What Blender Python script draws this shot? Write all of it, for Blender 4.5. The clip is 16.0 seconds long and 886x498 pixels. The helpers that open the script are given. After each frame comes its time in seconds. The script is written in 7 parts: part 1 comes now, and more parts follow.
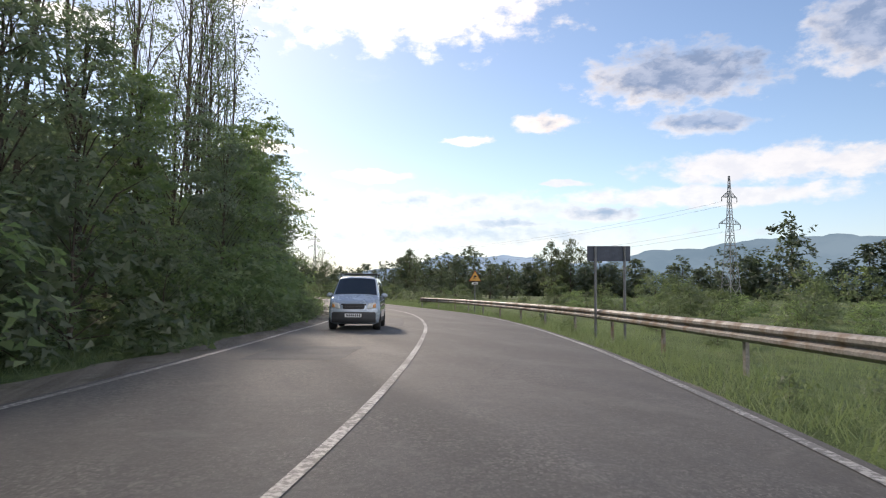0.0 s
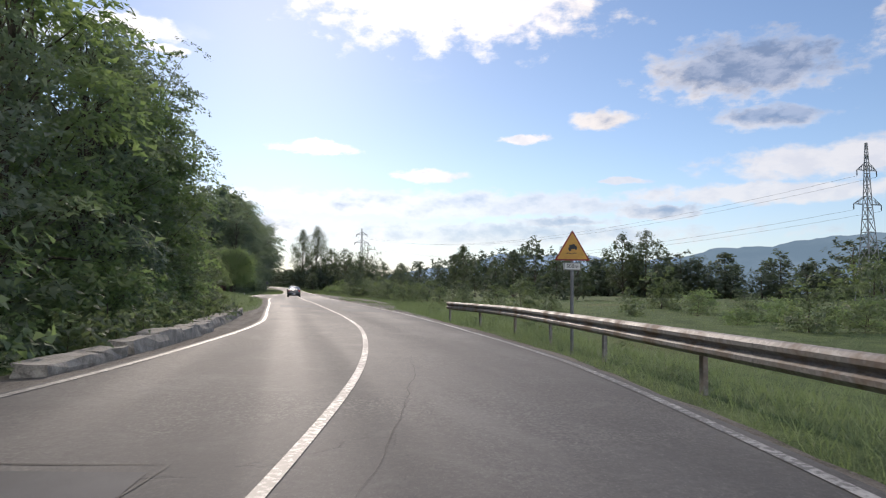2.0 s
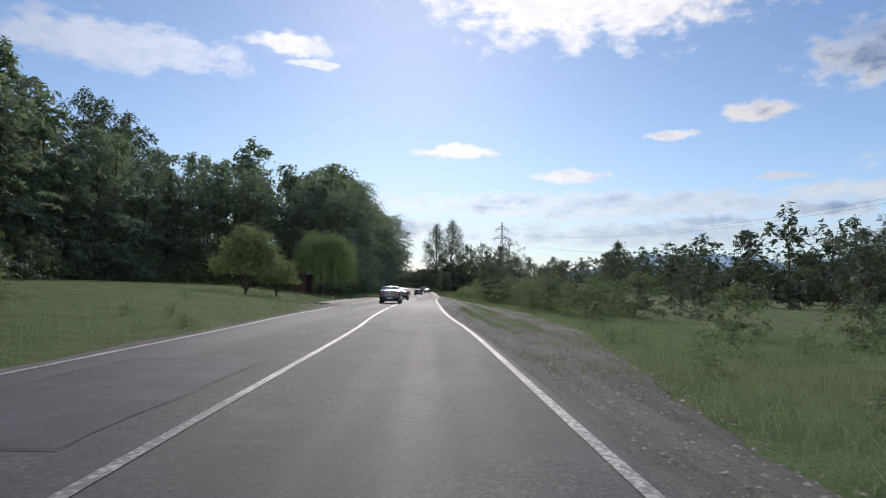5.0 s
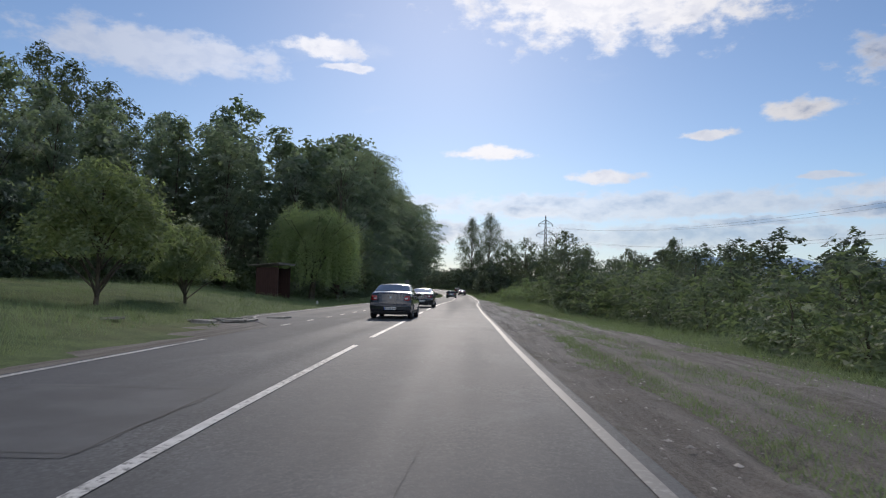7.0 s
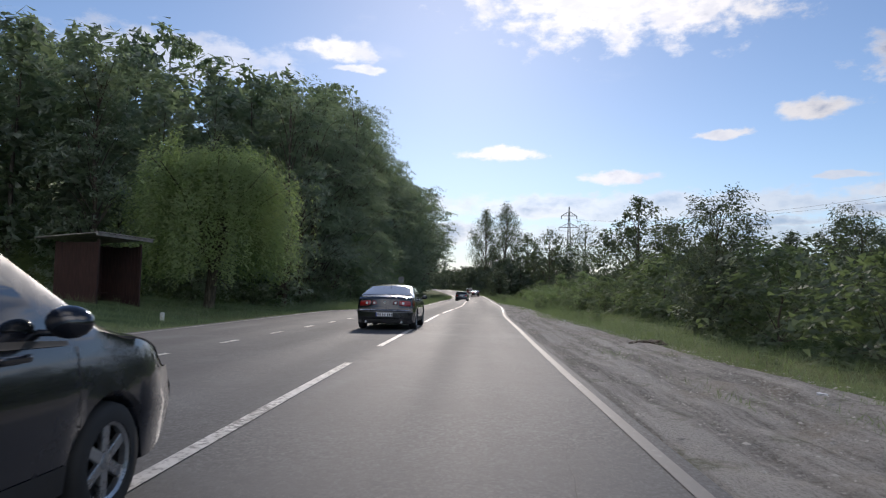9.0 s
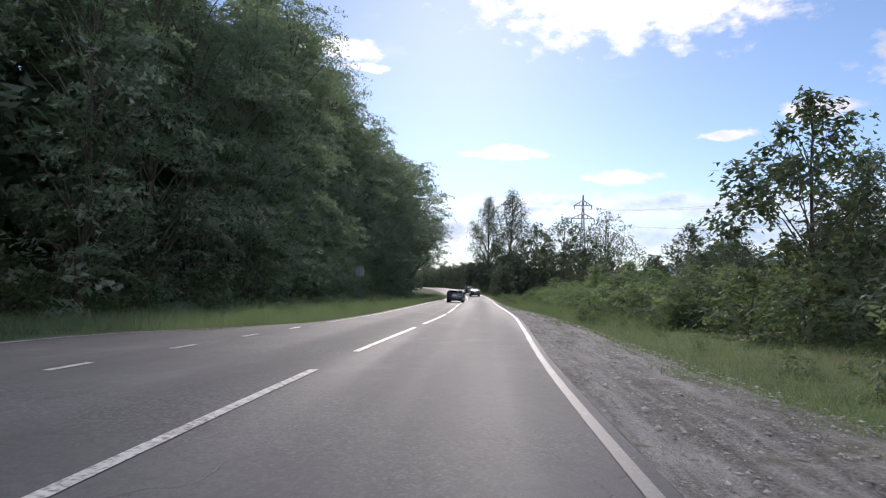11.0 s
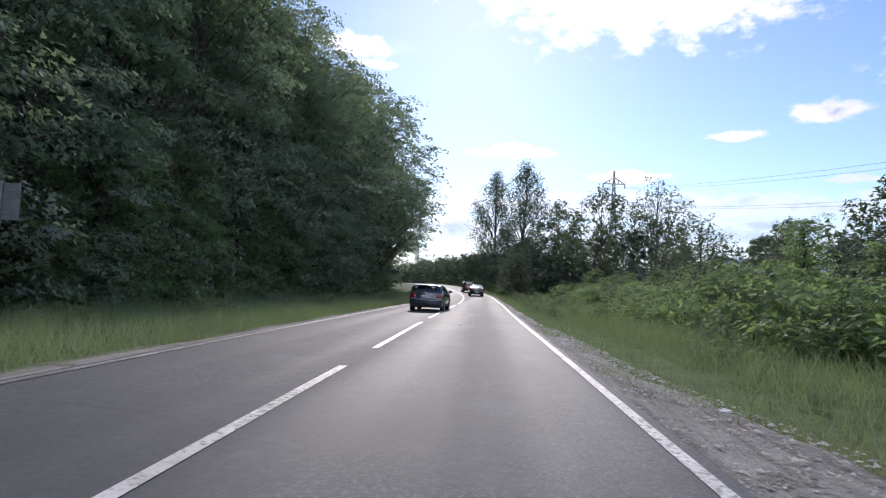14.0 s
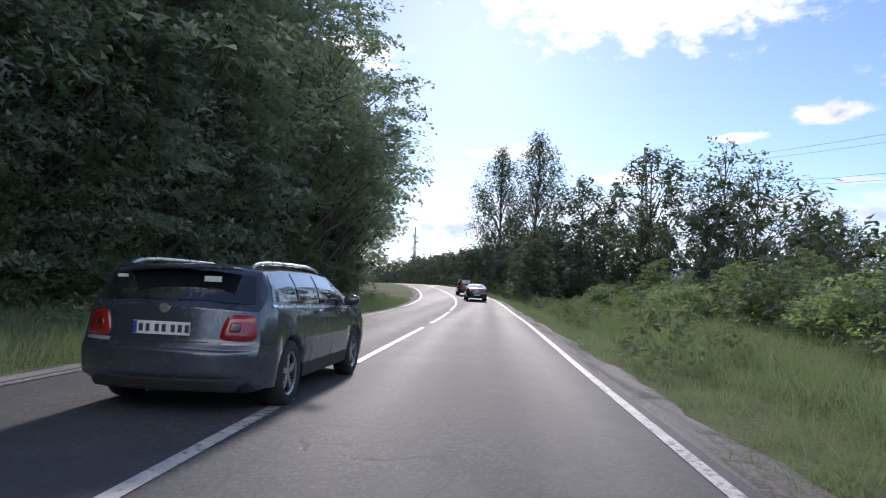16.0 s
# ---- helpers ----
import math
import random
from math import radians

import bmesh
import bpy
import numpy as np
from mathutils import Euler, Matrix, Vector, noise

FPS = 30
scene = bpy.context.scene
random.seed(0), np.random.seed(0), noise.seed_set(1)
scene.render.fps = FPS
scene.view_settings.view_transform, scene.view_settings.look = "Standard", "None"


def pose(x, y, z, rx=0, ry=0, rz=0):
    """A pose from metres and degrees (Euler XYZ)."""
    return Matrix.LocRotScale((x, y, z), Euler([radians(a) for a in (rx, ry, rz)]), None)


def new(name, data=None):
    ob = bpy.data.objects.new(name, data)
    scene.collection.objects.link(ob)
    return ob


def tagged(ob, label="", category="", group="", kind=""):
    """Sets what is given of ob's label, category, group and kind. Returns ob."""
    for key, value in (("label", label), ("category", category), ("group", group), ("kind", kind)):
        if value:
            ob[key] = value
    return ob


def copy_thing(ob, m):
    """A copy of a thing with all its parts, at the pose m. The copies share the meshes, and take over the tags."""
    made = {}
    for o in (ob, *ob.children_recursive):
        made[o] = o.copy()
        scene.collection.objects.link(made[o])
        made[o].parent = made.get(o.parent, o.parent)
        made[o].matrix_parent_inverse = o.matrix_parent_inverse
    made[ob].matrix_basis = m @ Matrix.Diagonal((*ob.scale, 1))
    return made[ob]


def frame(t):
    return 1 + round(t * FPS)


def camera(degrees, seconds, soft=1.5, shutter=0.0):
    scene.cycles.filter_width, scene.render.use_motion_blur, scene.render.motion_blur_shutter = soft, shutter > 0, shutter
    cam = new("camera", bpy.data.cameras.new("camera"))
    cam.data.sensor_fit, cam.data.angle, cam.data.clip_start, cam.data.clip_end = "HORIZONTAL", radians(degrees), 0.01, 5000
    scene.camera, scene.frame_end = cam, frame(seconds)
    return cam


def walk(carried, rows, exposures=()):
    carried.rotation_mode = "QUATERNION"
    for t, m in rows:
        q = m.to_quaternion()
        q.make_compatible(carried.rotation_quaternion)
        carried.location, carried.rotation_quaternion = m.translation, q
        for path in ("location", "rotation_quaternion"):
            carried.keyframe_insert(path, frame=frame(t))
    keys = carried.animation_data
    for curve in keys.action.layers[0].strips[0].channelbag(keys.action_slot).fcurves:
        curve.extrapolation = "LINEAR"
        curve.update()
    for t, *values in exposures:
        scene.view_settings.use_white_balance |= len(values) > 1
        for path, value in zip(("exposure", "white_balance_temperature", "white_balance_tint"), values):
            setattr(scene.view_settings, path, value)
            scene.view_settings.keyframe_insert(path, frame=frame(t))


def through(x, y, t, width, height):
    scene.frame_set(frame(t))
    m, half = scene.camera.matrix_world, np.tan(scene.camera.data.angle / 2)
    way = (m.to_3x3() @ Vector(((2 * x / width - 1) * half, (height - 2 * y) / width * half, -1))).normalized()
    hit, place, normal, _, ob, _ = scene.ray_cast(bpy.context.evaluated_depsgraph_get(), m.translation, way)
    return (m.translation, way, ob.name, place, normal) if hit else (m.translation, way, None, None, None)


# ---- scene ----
cam = camera(66.52, 16.0, soft=1.15, shutter=0.05)

# seconds, x, y, yaw, pitch, lean to the left
ROWS = [
    (0.0, 0.00, -0.00, -0.10, 3.66, 0.63),
    (0.5, 0.37, 6.62, 0.34, 3.68, 0.69),
    (1.0, 0.60, 13.31, 1.25, 3.65, 0.72),
    (1.5, 0.64, 19.90, 2.78, 3.60, 0.76),
    (2.0, 0.45, 26.43, 4.71, 3.53, 0.76),
    (2.5, -0.06, 32.66, 6.84, 3.52, 0.79),
    (3.0, -0.88, 38.85, 9.34, 3.50, 0.87),
    (3.5, -2.16, 45.33, 11.63, 3.46, 0.99),
    (4.0, -3.58, 51.91, 13.69, 3.48, 1.04),
    (4.5, -5.33, 58.75, 15.36, 3.49, 1.07),
    (5.0, -7.41, 65.84, 16.62, 3.52, 1.05),
    (5.5, -9.70, 73.05, 17.57, 3.55, 1.02),
    (6.0, -12.08, 80.24, 18.32, 3.57, 1.02),
    (6.5, -14.43, 87.28, 18.96, 3.59, 1.08),
    (7.0, -16.82, 94.14, 19.49, 3.61, 1.19),
    (7.5, -19.09, 100.89, 19.82, 3.61, 1.25),
    (8.0, -21.33, 107.76, 20.11, 3.63, 1.23),
    (8.5, -23.55, 114.54, 20.35, 3.68, 1.22),
    (9.0, -25.71, 121.17, 20.52, 3.67, 1.17),
    (9.5, -27.78, 128.00, 20.63, 3.70, 1.17),
    (10.0, -29.74, 134.55, 20.65, 3.73, 1.21),
    (10.5, -31.58, 140.69, 20.68, 3.68, 1.36),
    (11.0, -33.32, 146.41, 20.73, 3.56, 1.62),
    (11.5, -35.02, 152.00, 20.78, 3.41, 1.92),
    (12.0, -36.78, 157.75, 20.85, 3.28, 2.19),
    (12.5, -38.66, 163.95, 20.93, 3.23, 2.36),
    (13.0, -40.68, 170.61, 21.02, 3.25, 2.44),
    (13.5, -42.70, 177.14, 21.11, 3.27, 2.48),
    (14.0, -44.80, 183.60, 21.20, 3.32, 2.44),
    (14.5, -46.92, 190.17, 21.28, 3.32, 2.38),
    (15.0, -49.04, 196.88, 21.40, 3.38, 2.36),
    (15.5, -51.24, 203.75, 21.39, 3.41, 2.39),
    (16.0, -53.50, 210.64, 21.38, 3.45, 2.48),
]
EYE = 1.2


def drive_pose(x, y, yaw, pitch, lean):
    return pose(x, y, EYE, 90 + pitch, 0, yaw) @ pose(0, 0, 0, 0, 0, lean)


walk(cam, [(r[0], drive_pose(*r[1:])) for r in ROWS],
     exposures=[(0.0, 0.56, 6950, 16), (1.5, 0.38, 6700, 16), (4.0, 0.14, 6250, 15), (7.0, -0.10, 6150, 14), (9.5, 0.16, 6250, 16), (12.5, 0.49, 6000, 19), (16.0, 0.55, 5950, 19)])

# ---- light ----
SUN_AZ, SUN_EL = 19.5, 26.0          # degrees left of +y, above the horizon
sun_data = bpy.data.lights.new("sun", "SUN")
sun_data.energy, sun_data.angle, sun_data.color = 2.3, radians(5.0), (1.0, 0.90, 0.76)
sun = new("sun", sun_data)
to_sun = Vector((-math.sin(radians(SUN_AZ)) * math.cos(radians(SUN_EL)),
                 math.cos(radians(SUN_AZ)) * math.cos(radians(SUN_EL)), math.sin(radians(SUN_EL))))
sun.matrix_world = Matrix.Translation((0, 0, 60)) @ to_sun.to_track_quat("Z", "Y").to_matrix().to_4x4()


class Nodes:
    """Short-hand for building node trees."""

    def __init__(self, tree):
        self.t = tree
        tree.nodes.clear()

    def add(self, kind, sockets=None):
        n = self.t.nodes.new(kind)
        for k, v in (sockets or {}).items():
            self.put(n.inputs[k], v)
        return n

    def put(self, socket, v):
        if isinstance(v, bpy.types.NodeSocket):
            self.t.links.new(v, socket)
        elif isinstance(v, bpy.types.Node):
            self.t.links.new(v.outputs[0], socket)
        else:
            socket.default_value = v

    def math(self, op, a, b=0.0, c=0.0, clamp=False):
        n = self.add("ShaderNodeMath", {0: a, 1: b, 2: c})
        n.operation, n.use_clamp = op, clamp
        return n.outputs[0]

    def vmath(self, op, a, b=(0, 0, 0)):
        n = self.add("ShaderNodeVectorMath", {0: a, 1: b})
        n.operation = op
        return n.outputs["Value"] if op in ("LENGTH", "DOT_PRODUCT") else n.outputs[0]

    def mix(self, f, a, b, blend="MIX"):
        n = self.add("ShaderNodeMix")
        n.data_type, n.blend_type = "RGBA", blend
        self.put(n.inputs[0], f)
        self.put(n.inputs[6], a)
        self.put(n.inputs[7], b)
        return n.outputs[2]

    def noise(self, vec, scale, detail=4.0, rough=0.55, distort=0.0):
        return self.add("ShaderNodeTexNoise", {"Vector": vec, "Scale": scale, "Detail": detail, "Roughness": rough,
                                               "Distortion": distort}).outputs[0]

    def ramp(self, f, lo, hi, a=0.0, b=1.0):
        n = self.add("ShaderNodeMapRange", {0: f, 1: lo, 2: hi, 3: a, 4: b})
        n.interpolation_type = "SMOOTHSTEP"
        return n.outputs[0]


def rgb(r, g, b):
    return (r, g, b, 1.0)


# Sky: daylight with scattered clouds. Clouds: azimuth left of +y, elevation, half width, half height, greyness, density.
CLOUDS = [(4.0, 24.9, 17.0, 5.6, 0.10, 1.0), (-19.4, 17.3, 8.2, 2.7, 1.0, 1.0), (-21.2, 13.4, 5.2, 1.0, 0.8, 0.8), (-34.0, 18.8, 6.5, 3.4, 0.95, 0.9),
          (-8.7, 14.1, 3.2, 1.0, 0.3, 1.0), (-2.4, 12.7, 2.6, 0.45, 0.0, 0.9), (15.5, 11.7, 4.2, 0.65, 0.0, 1.0), (5.8, 9.7, 3.8, 0.65, 0.0, 0.9),
          (-10.0, 9.1, 2.4, 0.35, 0.0, 0.7), (43.0, 18.0, 11.0, 2.0, 0.0, 0.55), (30.2, 19.7, 4.2, 1.0, 0.0, 0.9), (27.8, 18.3, 3.0, 0.45, 0.0, 0.8),
          (4.0, 7.3, 24.0, 1.3, 0.25, 0.58), (-5.5, 5.9, 6.5, 0.55, 0.55, 0.6), (-13.0, 6.6, 4.0, 0.7, 0.55, 0.7), (12.0, 6.9, 4.5, 0.6, 0.3, 0.65), (2.0, 4.8, 26.0, 1.2, 0.42, 0.5), (-27.0, 10.0, 11.0, 1.6, 0.0, 0.75),
          (-21.0, 7.8, 14.0, 1.0, 0.0, 0.7), (20.5, 5.0, 6.0, 1.2, 0.4, 0.7),
          # unseen clouds behind the view, added to brighten the tree sides facing it
          (125.0, 30.0, 44.0, 19.0, 0.0, 0.95), (-105.0, 34.0, 44.0, 19.0, 0.0, 0.95), (-162.0, 28.0, 32.0, 17.0, 0.0, 0.95), (165.0, 55.0, 34.0, 14.0, 0.0, 0.95), (198.0, 28.0, 32.0, 17.0, 0.0, 0.95), (-195.0, 55.0, 34.0, 14.0, 0.0, 0.95)]
world = bpy.data.worlds.new("sky")
scene.world = world
world.use_nodes = True
N = Nodes(world.node_tree)
coord = N.add("ShaderNodeTexCoord").outputs["Generated"]
xyz = N.add("ShaderNodeSeparateXYZ", {0: coord}).outputs
az = N.math("MULTIPLY", N.math("ARCTAN2", N.math("MULTIPLY", xyz[0], -1.0), xyz[1]), 57.2958)
el = N.math("MULTIPLY", N.math("ARCSINE", xyz[2]), 57.2958)
ae = N.add("ShaderNodeCombineXYZ", {0: az, 1: el, 2: 0.0}).outputs[0]
warp = N.add("ShaderNodeTexNoise", {"Vector": N.vmath("MULTIPLY", ae, (0.35, 0.7, 1)), "Scale": 1.0, "Detail": 5.0, "Roughness": 0.6}).outputs[1]
wob = N.vmath("MULTIPLY", N.vmath("SUBTRACT", warp, (0.5, 0.5, 0.5)), (2.6, 1.3, 0))
aw = N.vmath("ADD", ae, wob)
puff = N.noise(N.vmath("MULTIPLY", ae, (0.42, 0.72, 1)), 1.0, 7.0, 0.58)
fluff = N.math("MULTIPLY", N.math("SUBTRACT", puff, 0.48), 1.6)
cover, grey = None, None
for ca, ce, cw, ch, cg, cd in CLOUDS:
    d = N.vmath("LENGTH", N.vmath("MULTIPLY", N.vmath("SUBTRACT", aw, (ca, ce, 0)), (1 / cw, 1 / ch, 0)))
    m = N.math("SUBTRACT", 1.0, d)
    soft = N.math("MULTIPLY", N.ramp(N.math("ADD", m, fluff), 0.0, 0.5), cd)
    cover = soft if cover is None else N.math("MAXIMUM", cover, soft)
    if cg > 0.2:
        d2 = N.vmath("LENGTH", N.vmath("MULTIPLY", N.vmath("SUBTRACT", aw, (ca - cw * 0.10, ce + ch * 0.12, 0)), (1 / cw, 1 / ch, 0)))
        g = N.math("MULTIPLY", N.math("MAXIMUM", N.math("SUBTRACT", 1.15, d2), 0.0), cg)
        grey = g if grey is None else N.math("MAXIMUM", grey, g)
mask = cover
# thin clouds all round outside the named ones
thin = N.ramp(N.noise(N.vmath("MULTIPLY", aw, (0.05, 0.16, 1)), 1.0, 6.0, 0.6), 0.58, 0.82, 0.0, 0.3)
mask = N.math("MAXIMUM", mask, thin)
core = N.ramp(N.math("ADD", grey, N.math("MULTIPLY", fluff, 0.7)), 0.1, 0.7)
sky = N.add("ShaderNodeTexSky")
sky.sky_type, sky.sun_disc = "NISHITA", False
sky.sun_elevation, sky.sun_rotation = radians(SUN_EL), radians(-SUN_AZ)
sky.altitude, sky.air_density, sky.dust_density, sky.ozone_density = 400.0, 1.0, 0.23, 2.6
near_sun = N.vmath("DOT_PRODUCT", coord, tuple(to_sun))
lit = N.ramp(near_sun, 0.86, 0.99, 7.4, 10.5)
lit = N.math("ADD", lit, N.ramp(near_sun, 0.1, -0.6, 0.0, 9.9))     # brightness added away from the sun, so the unseen clouds give fill light
white = N.vmath("MULTIPLY", N.add("ShaderNodeCombineXYZ", {0: lit, 1: lit, 2: lit}).outputs[0], (1.0, 0.98, 0.95))
folds = N.noise(N.vmath("MULTIPLY", aw, (0.5, 0.9, 1)), 0.9, 5.0, 0.55)
shade = N.mix(N.ramp(folds, 0.38, 0.64), rgb(1.75, 2.5, 3.9), rgb(3.3, 4.0, 5.3))
cloud = N.mix(core, N.vmath("MULTIPLY", white, N.mix(N.ramp(folds, 0.35, 0.6), rgb(0.86, 0.88, 0.93), rgb(1.0, 1.0, 1.0))), shade)
low = N.ramp(el, -1.0, 11.0, 0.5, 0.0)
air = N.mix(low, sky.outputs[0], rgb(3.9, 4.6, 5.6))
out = N.mix(mask, air, cloud)
bg = N.add("ShaderNodeBackground", {"Color": out, "Strength": 0.1})
N.add("ShaderNodeOutputWorld", {"Surface": bg})

# ---- materials ----


def material(name):
    m = bpy.data.materials.new(name)
    m.use_nodes = True
    return m, Nodes(m.node_tree)


def finish(n, colour, rough=0.6, metal=0.0, bump=None, strength=0.3, dist=0.01, spec=0.5, coat=0.0):
    b = n.add("ShaderNodeBsdfPrincipled", {"Base Color": colour, "Roughness": rough, "Metallic": metal,
                                           "Specular IOR Level": spec, "Coat Weight": coat})
    if bump is not None:
        n.put(b.inputs["Normal"], n.add("ShaderNodeBump", {"Height": bump, "Strength": strength, "Distance": dist}))
    n.add("ShaderNodeOutputMaterial", {"Surface": b})


def place(n):
    return n.add("ShaderNodeNewGeometry").outputs["Position"]


def plain(name, c, rough=0.5, metal=0.0, vary=0.12, scale=6.0, spec=0.5, coat=0.0, bump=0.0):
    """A surface of one colour with fine and coarse variation."""
    m, n = material(name)
    p = n.add("ShaderNodeTexCoord").outputs["Object"]
    f = n.math("ADD", n.math("MULTIPLY", n.noise(p, scale), 0.6), n.math("MULTIPLY", n.noise(p, scale * 9), 0.4))
    lo = rgb(*[max(0, v * (1 - vary * 2)) for v in c])
    hi = rgb(*[min(1, v * (1 + vary * 2)) for v in c])
    r = n.ramp(f, 0.3, 0.7, max(0.02, rough - 0.08), min(1, rough + 0.08))
    finish(n, n.mix(n.ramp(f, 0.3, 0.7), lo, hi), r, metal, f if bump else None, bump, 0.01, spec, coat)
    return m


def along_road(n, p):
    """Coordinates turned to the road's main direction: x across, y along."""
    return n.add("ShaderNodeVectorRotate", {"Vector": p, "Angle": radians(-17.6)}).outputs[0]


def asphalt_material():
    m, n = material("worn_asphalt")
    p = place(n)
    q = along_road(n, p)
    grit = n.noise(p, 48.0, 4.0, 0.75)
    coarse = n.noise(p, 0.35, 6.0, 0.65)
    stain = n.noise(n.vmath("MULTIPLY", q, (1.5, 0.16, 1.0)), 0.9, 5.0, 0.6)
    speck = n.ramp(n.noise(p, 52.0, 2.0, 0.7), 0.60, 0.70)
    base = n.mix(n.ramp(coarse, 0.3, 0.7), rgb(0.104, 0.098, 0.092), rgb(0.146, 0.139, 0.131))
    base = n.mix(n.ramp(stain, 0.50, 0.74, 0.0, 0.32), base, rgb(0.072, 0.071, 0.070))
    base = n.mix(n.ramp(n.noise(n.vmath("MULTIPLY", q, (3.0, 0.25, 1.0)), 1.1, 4.0, 0.6), 0.55, 0.75, 0.0, 0.12), base, rgb(0.21, 0.203, 0.19))
    base = n.mix(n.math("MULTIPLY", speck, 0.75), base, rgb(0.36, 0.35, 0.33))
    base = n.mix(n.ramp(n.noise(p, 7.0, 5.0, 0.75), 0.36, 0.58, 0.38, 0.0), base, rgb(0.052, 0.051, 0.050))
    base = n.mix(n.ramp(grit, 0.54, 0.36, 0.0, 0.7), base, rgb(0.040, 0.040, 0.040))
    v = n.add("ShaderNodeTexVoronoi", {"Vector": n.vmath("ADD", n.vmath("MULTIPLY", p, (0.42, 0.18, 0)), n.vmath("MULTIPLY", n.add("ShaderNodeTexNoise", {"Vector": p, "Scale": 0.9, "Detail": 5.0}).outputs[1], (0.5, 0.5, 0))), "Scale": 1.0})
    v.feature = "DISTANCE_TO_EDGE"
    crack = n.math("MULTIPLY", n.ramp(v.outputs[0], 0.005, 0.001), n.ramp(n.noise(p, 0.15, 2.0), 0.50, 0.60))
    crack = n.math("MULTIPLY", crack, n.ramp(n.noise(p, 2.2, 3.0), 0.40, 0.55))
    base = n.mix(n.math("MULTIPLY", crack, 0.6), base, rgb(0.025, 0.025, 0.025))
    track = n.noise(n.vmath("MULTIPLY", q, (0.9, 0.02, 1.0)), 1.0, 2.0, 0.4)
    base = n.mix(n.ramp(track, 0.3, 0.7, 0.0, 0.30), base, rgb(0.055, 0.053, 0.051))
    chip = n.add("ShaderNodeTexVoronoi", {"Vector": p, "Scale": 42.0}).outputs["Color"]
    worn = n.ramp(n.noise(p, 0.28, 4.0, 0.6), 0.42, 0.62, 0.25, 1.0)
    base = n.mix(n.math("MULTIPLY", n.ramp(chip, 0.55, 0.9, 0.0, 0.55), worn), base, rgb(0.27, 0.26, 0.24))
    base = n.mix(n.math("MULTIPLY", n.ramp(chip, 0.42, 0.15, 0.0, 0.65), worn), base, rgb(0.035, 0.034, 0.033))
    blot = n.noise(p, 1.6, 6.0, 0.7, 0.6)
    base = n.mix(n.ramp(blot, 0.56, 0.70, 0.0, 0.35), base, rgb(0.050, 0.049, 0.048))
    base = n.mix(n.ramp(blot, 0.44, 0.30, 0.0, 0.25), base, rgb(0.24, 0.23, 0.215))
    wash = n.noise(n.vmath("MULTIPLY", q, (0.55, 0.22, 1.0)), 1.0, 5.0, 0.6, 0.4)
    base = n.mix(n.ramp(wash, 0.54, 0.70, 0.0, 0.45), base, rgb(0.205, 0.198, 0.188))
    base = n.mix(n.ramp(wash, 0.46, 0.32, 0.0, 0.45), base, rgb(0.052, 0.052, 0.053))
    rough = n.math("ADD", n.ramp(grit, 0.3, 0.7, 0.66, 0.78), n.ramp(track, 0.3, 0.7, 0.0, 0.09))
    h = n.math("SUBTRACT", n.math("MULTIPLY", grit, 0.5), crack)
    base = n.mix(0.46, base, rgb(0.043, 0.044, 0.046))
    # older, paler, browner surface before the straight, with sunlit glare put into its colour
    old_sunlit = n.math("ADD", n.add("ShaderNodeSeparateXYZ", {0: p}).outputs[1], n.math("MULTIPLY", n.noise(p, 0.2, 4.0), 30.0))
    base = n.mix(n.ramp(old_sunlit, 70.0, 118.0, 1.0, 0.0), base, n.mix(1.0, base, rgb(1.42, 1.30, 1.16), "MULTIPLY"))
    base = n.mix(1.0, base, rgb(0.90, 0.99, 1.12), "MULTIPLY")
    finish(n, base, rough, 0.0, h, 0.45, 0.009, 0.3)
    return m


def patch_material():
    m, n = material("asphalt_repair")
    p = place(n)
    g = n.noise(p, 70.0, 3.0, 0.7)
    base = n.mix(n.ramp(n.noise(p, 1.2, 4.0), 0.35, 0.7), rgb(0.066, 0.065, 0.064), rgb(0.098, 0.095, 0.092))
    base = n.mix(n.ramp(g, 0.56, 0.7, 0.0, 0.4), base, rgb(0.22, 0.215, 0.205))
    base = n.mix(1.0, base, rgb(0.92, 0.99, 1.10), "MULTIPLY")
    finish(n, base, n.ramp(g, 0.3, 0.7, 0.70, 0.86), 0.0, g, 0.4, 0.008, 0.33)
    return m


def line_material(name, lo, white=1.0):
    m, n = material(name)
    p = place(n)
    wear = n.math("ADD", n.math("MULTIPLY", n.noise(p, 14.0, 5.0, 0.7), 0.65), n.math("MULTIPLY", n.noise(p, 0.4, 3.0), 0.35))
    base = n.mix(n.ramp(n.noise(p, 3.0, 4.0), 0.35, 0.7), rgb(0.46 * white, 0.45 * white, 0.43 * white), rgb(0.62 * white, 0.61 * white, 0.585 * white))
    base = n.mix(n.ramp(wear, lo, lo + 0.1, 0.0, 0.92), base, rgb(0.12, 0.118, 0.112))
    finish(n, base, 0.6, 0.0, wear, 0.3, 0.006)
    return m


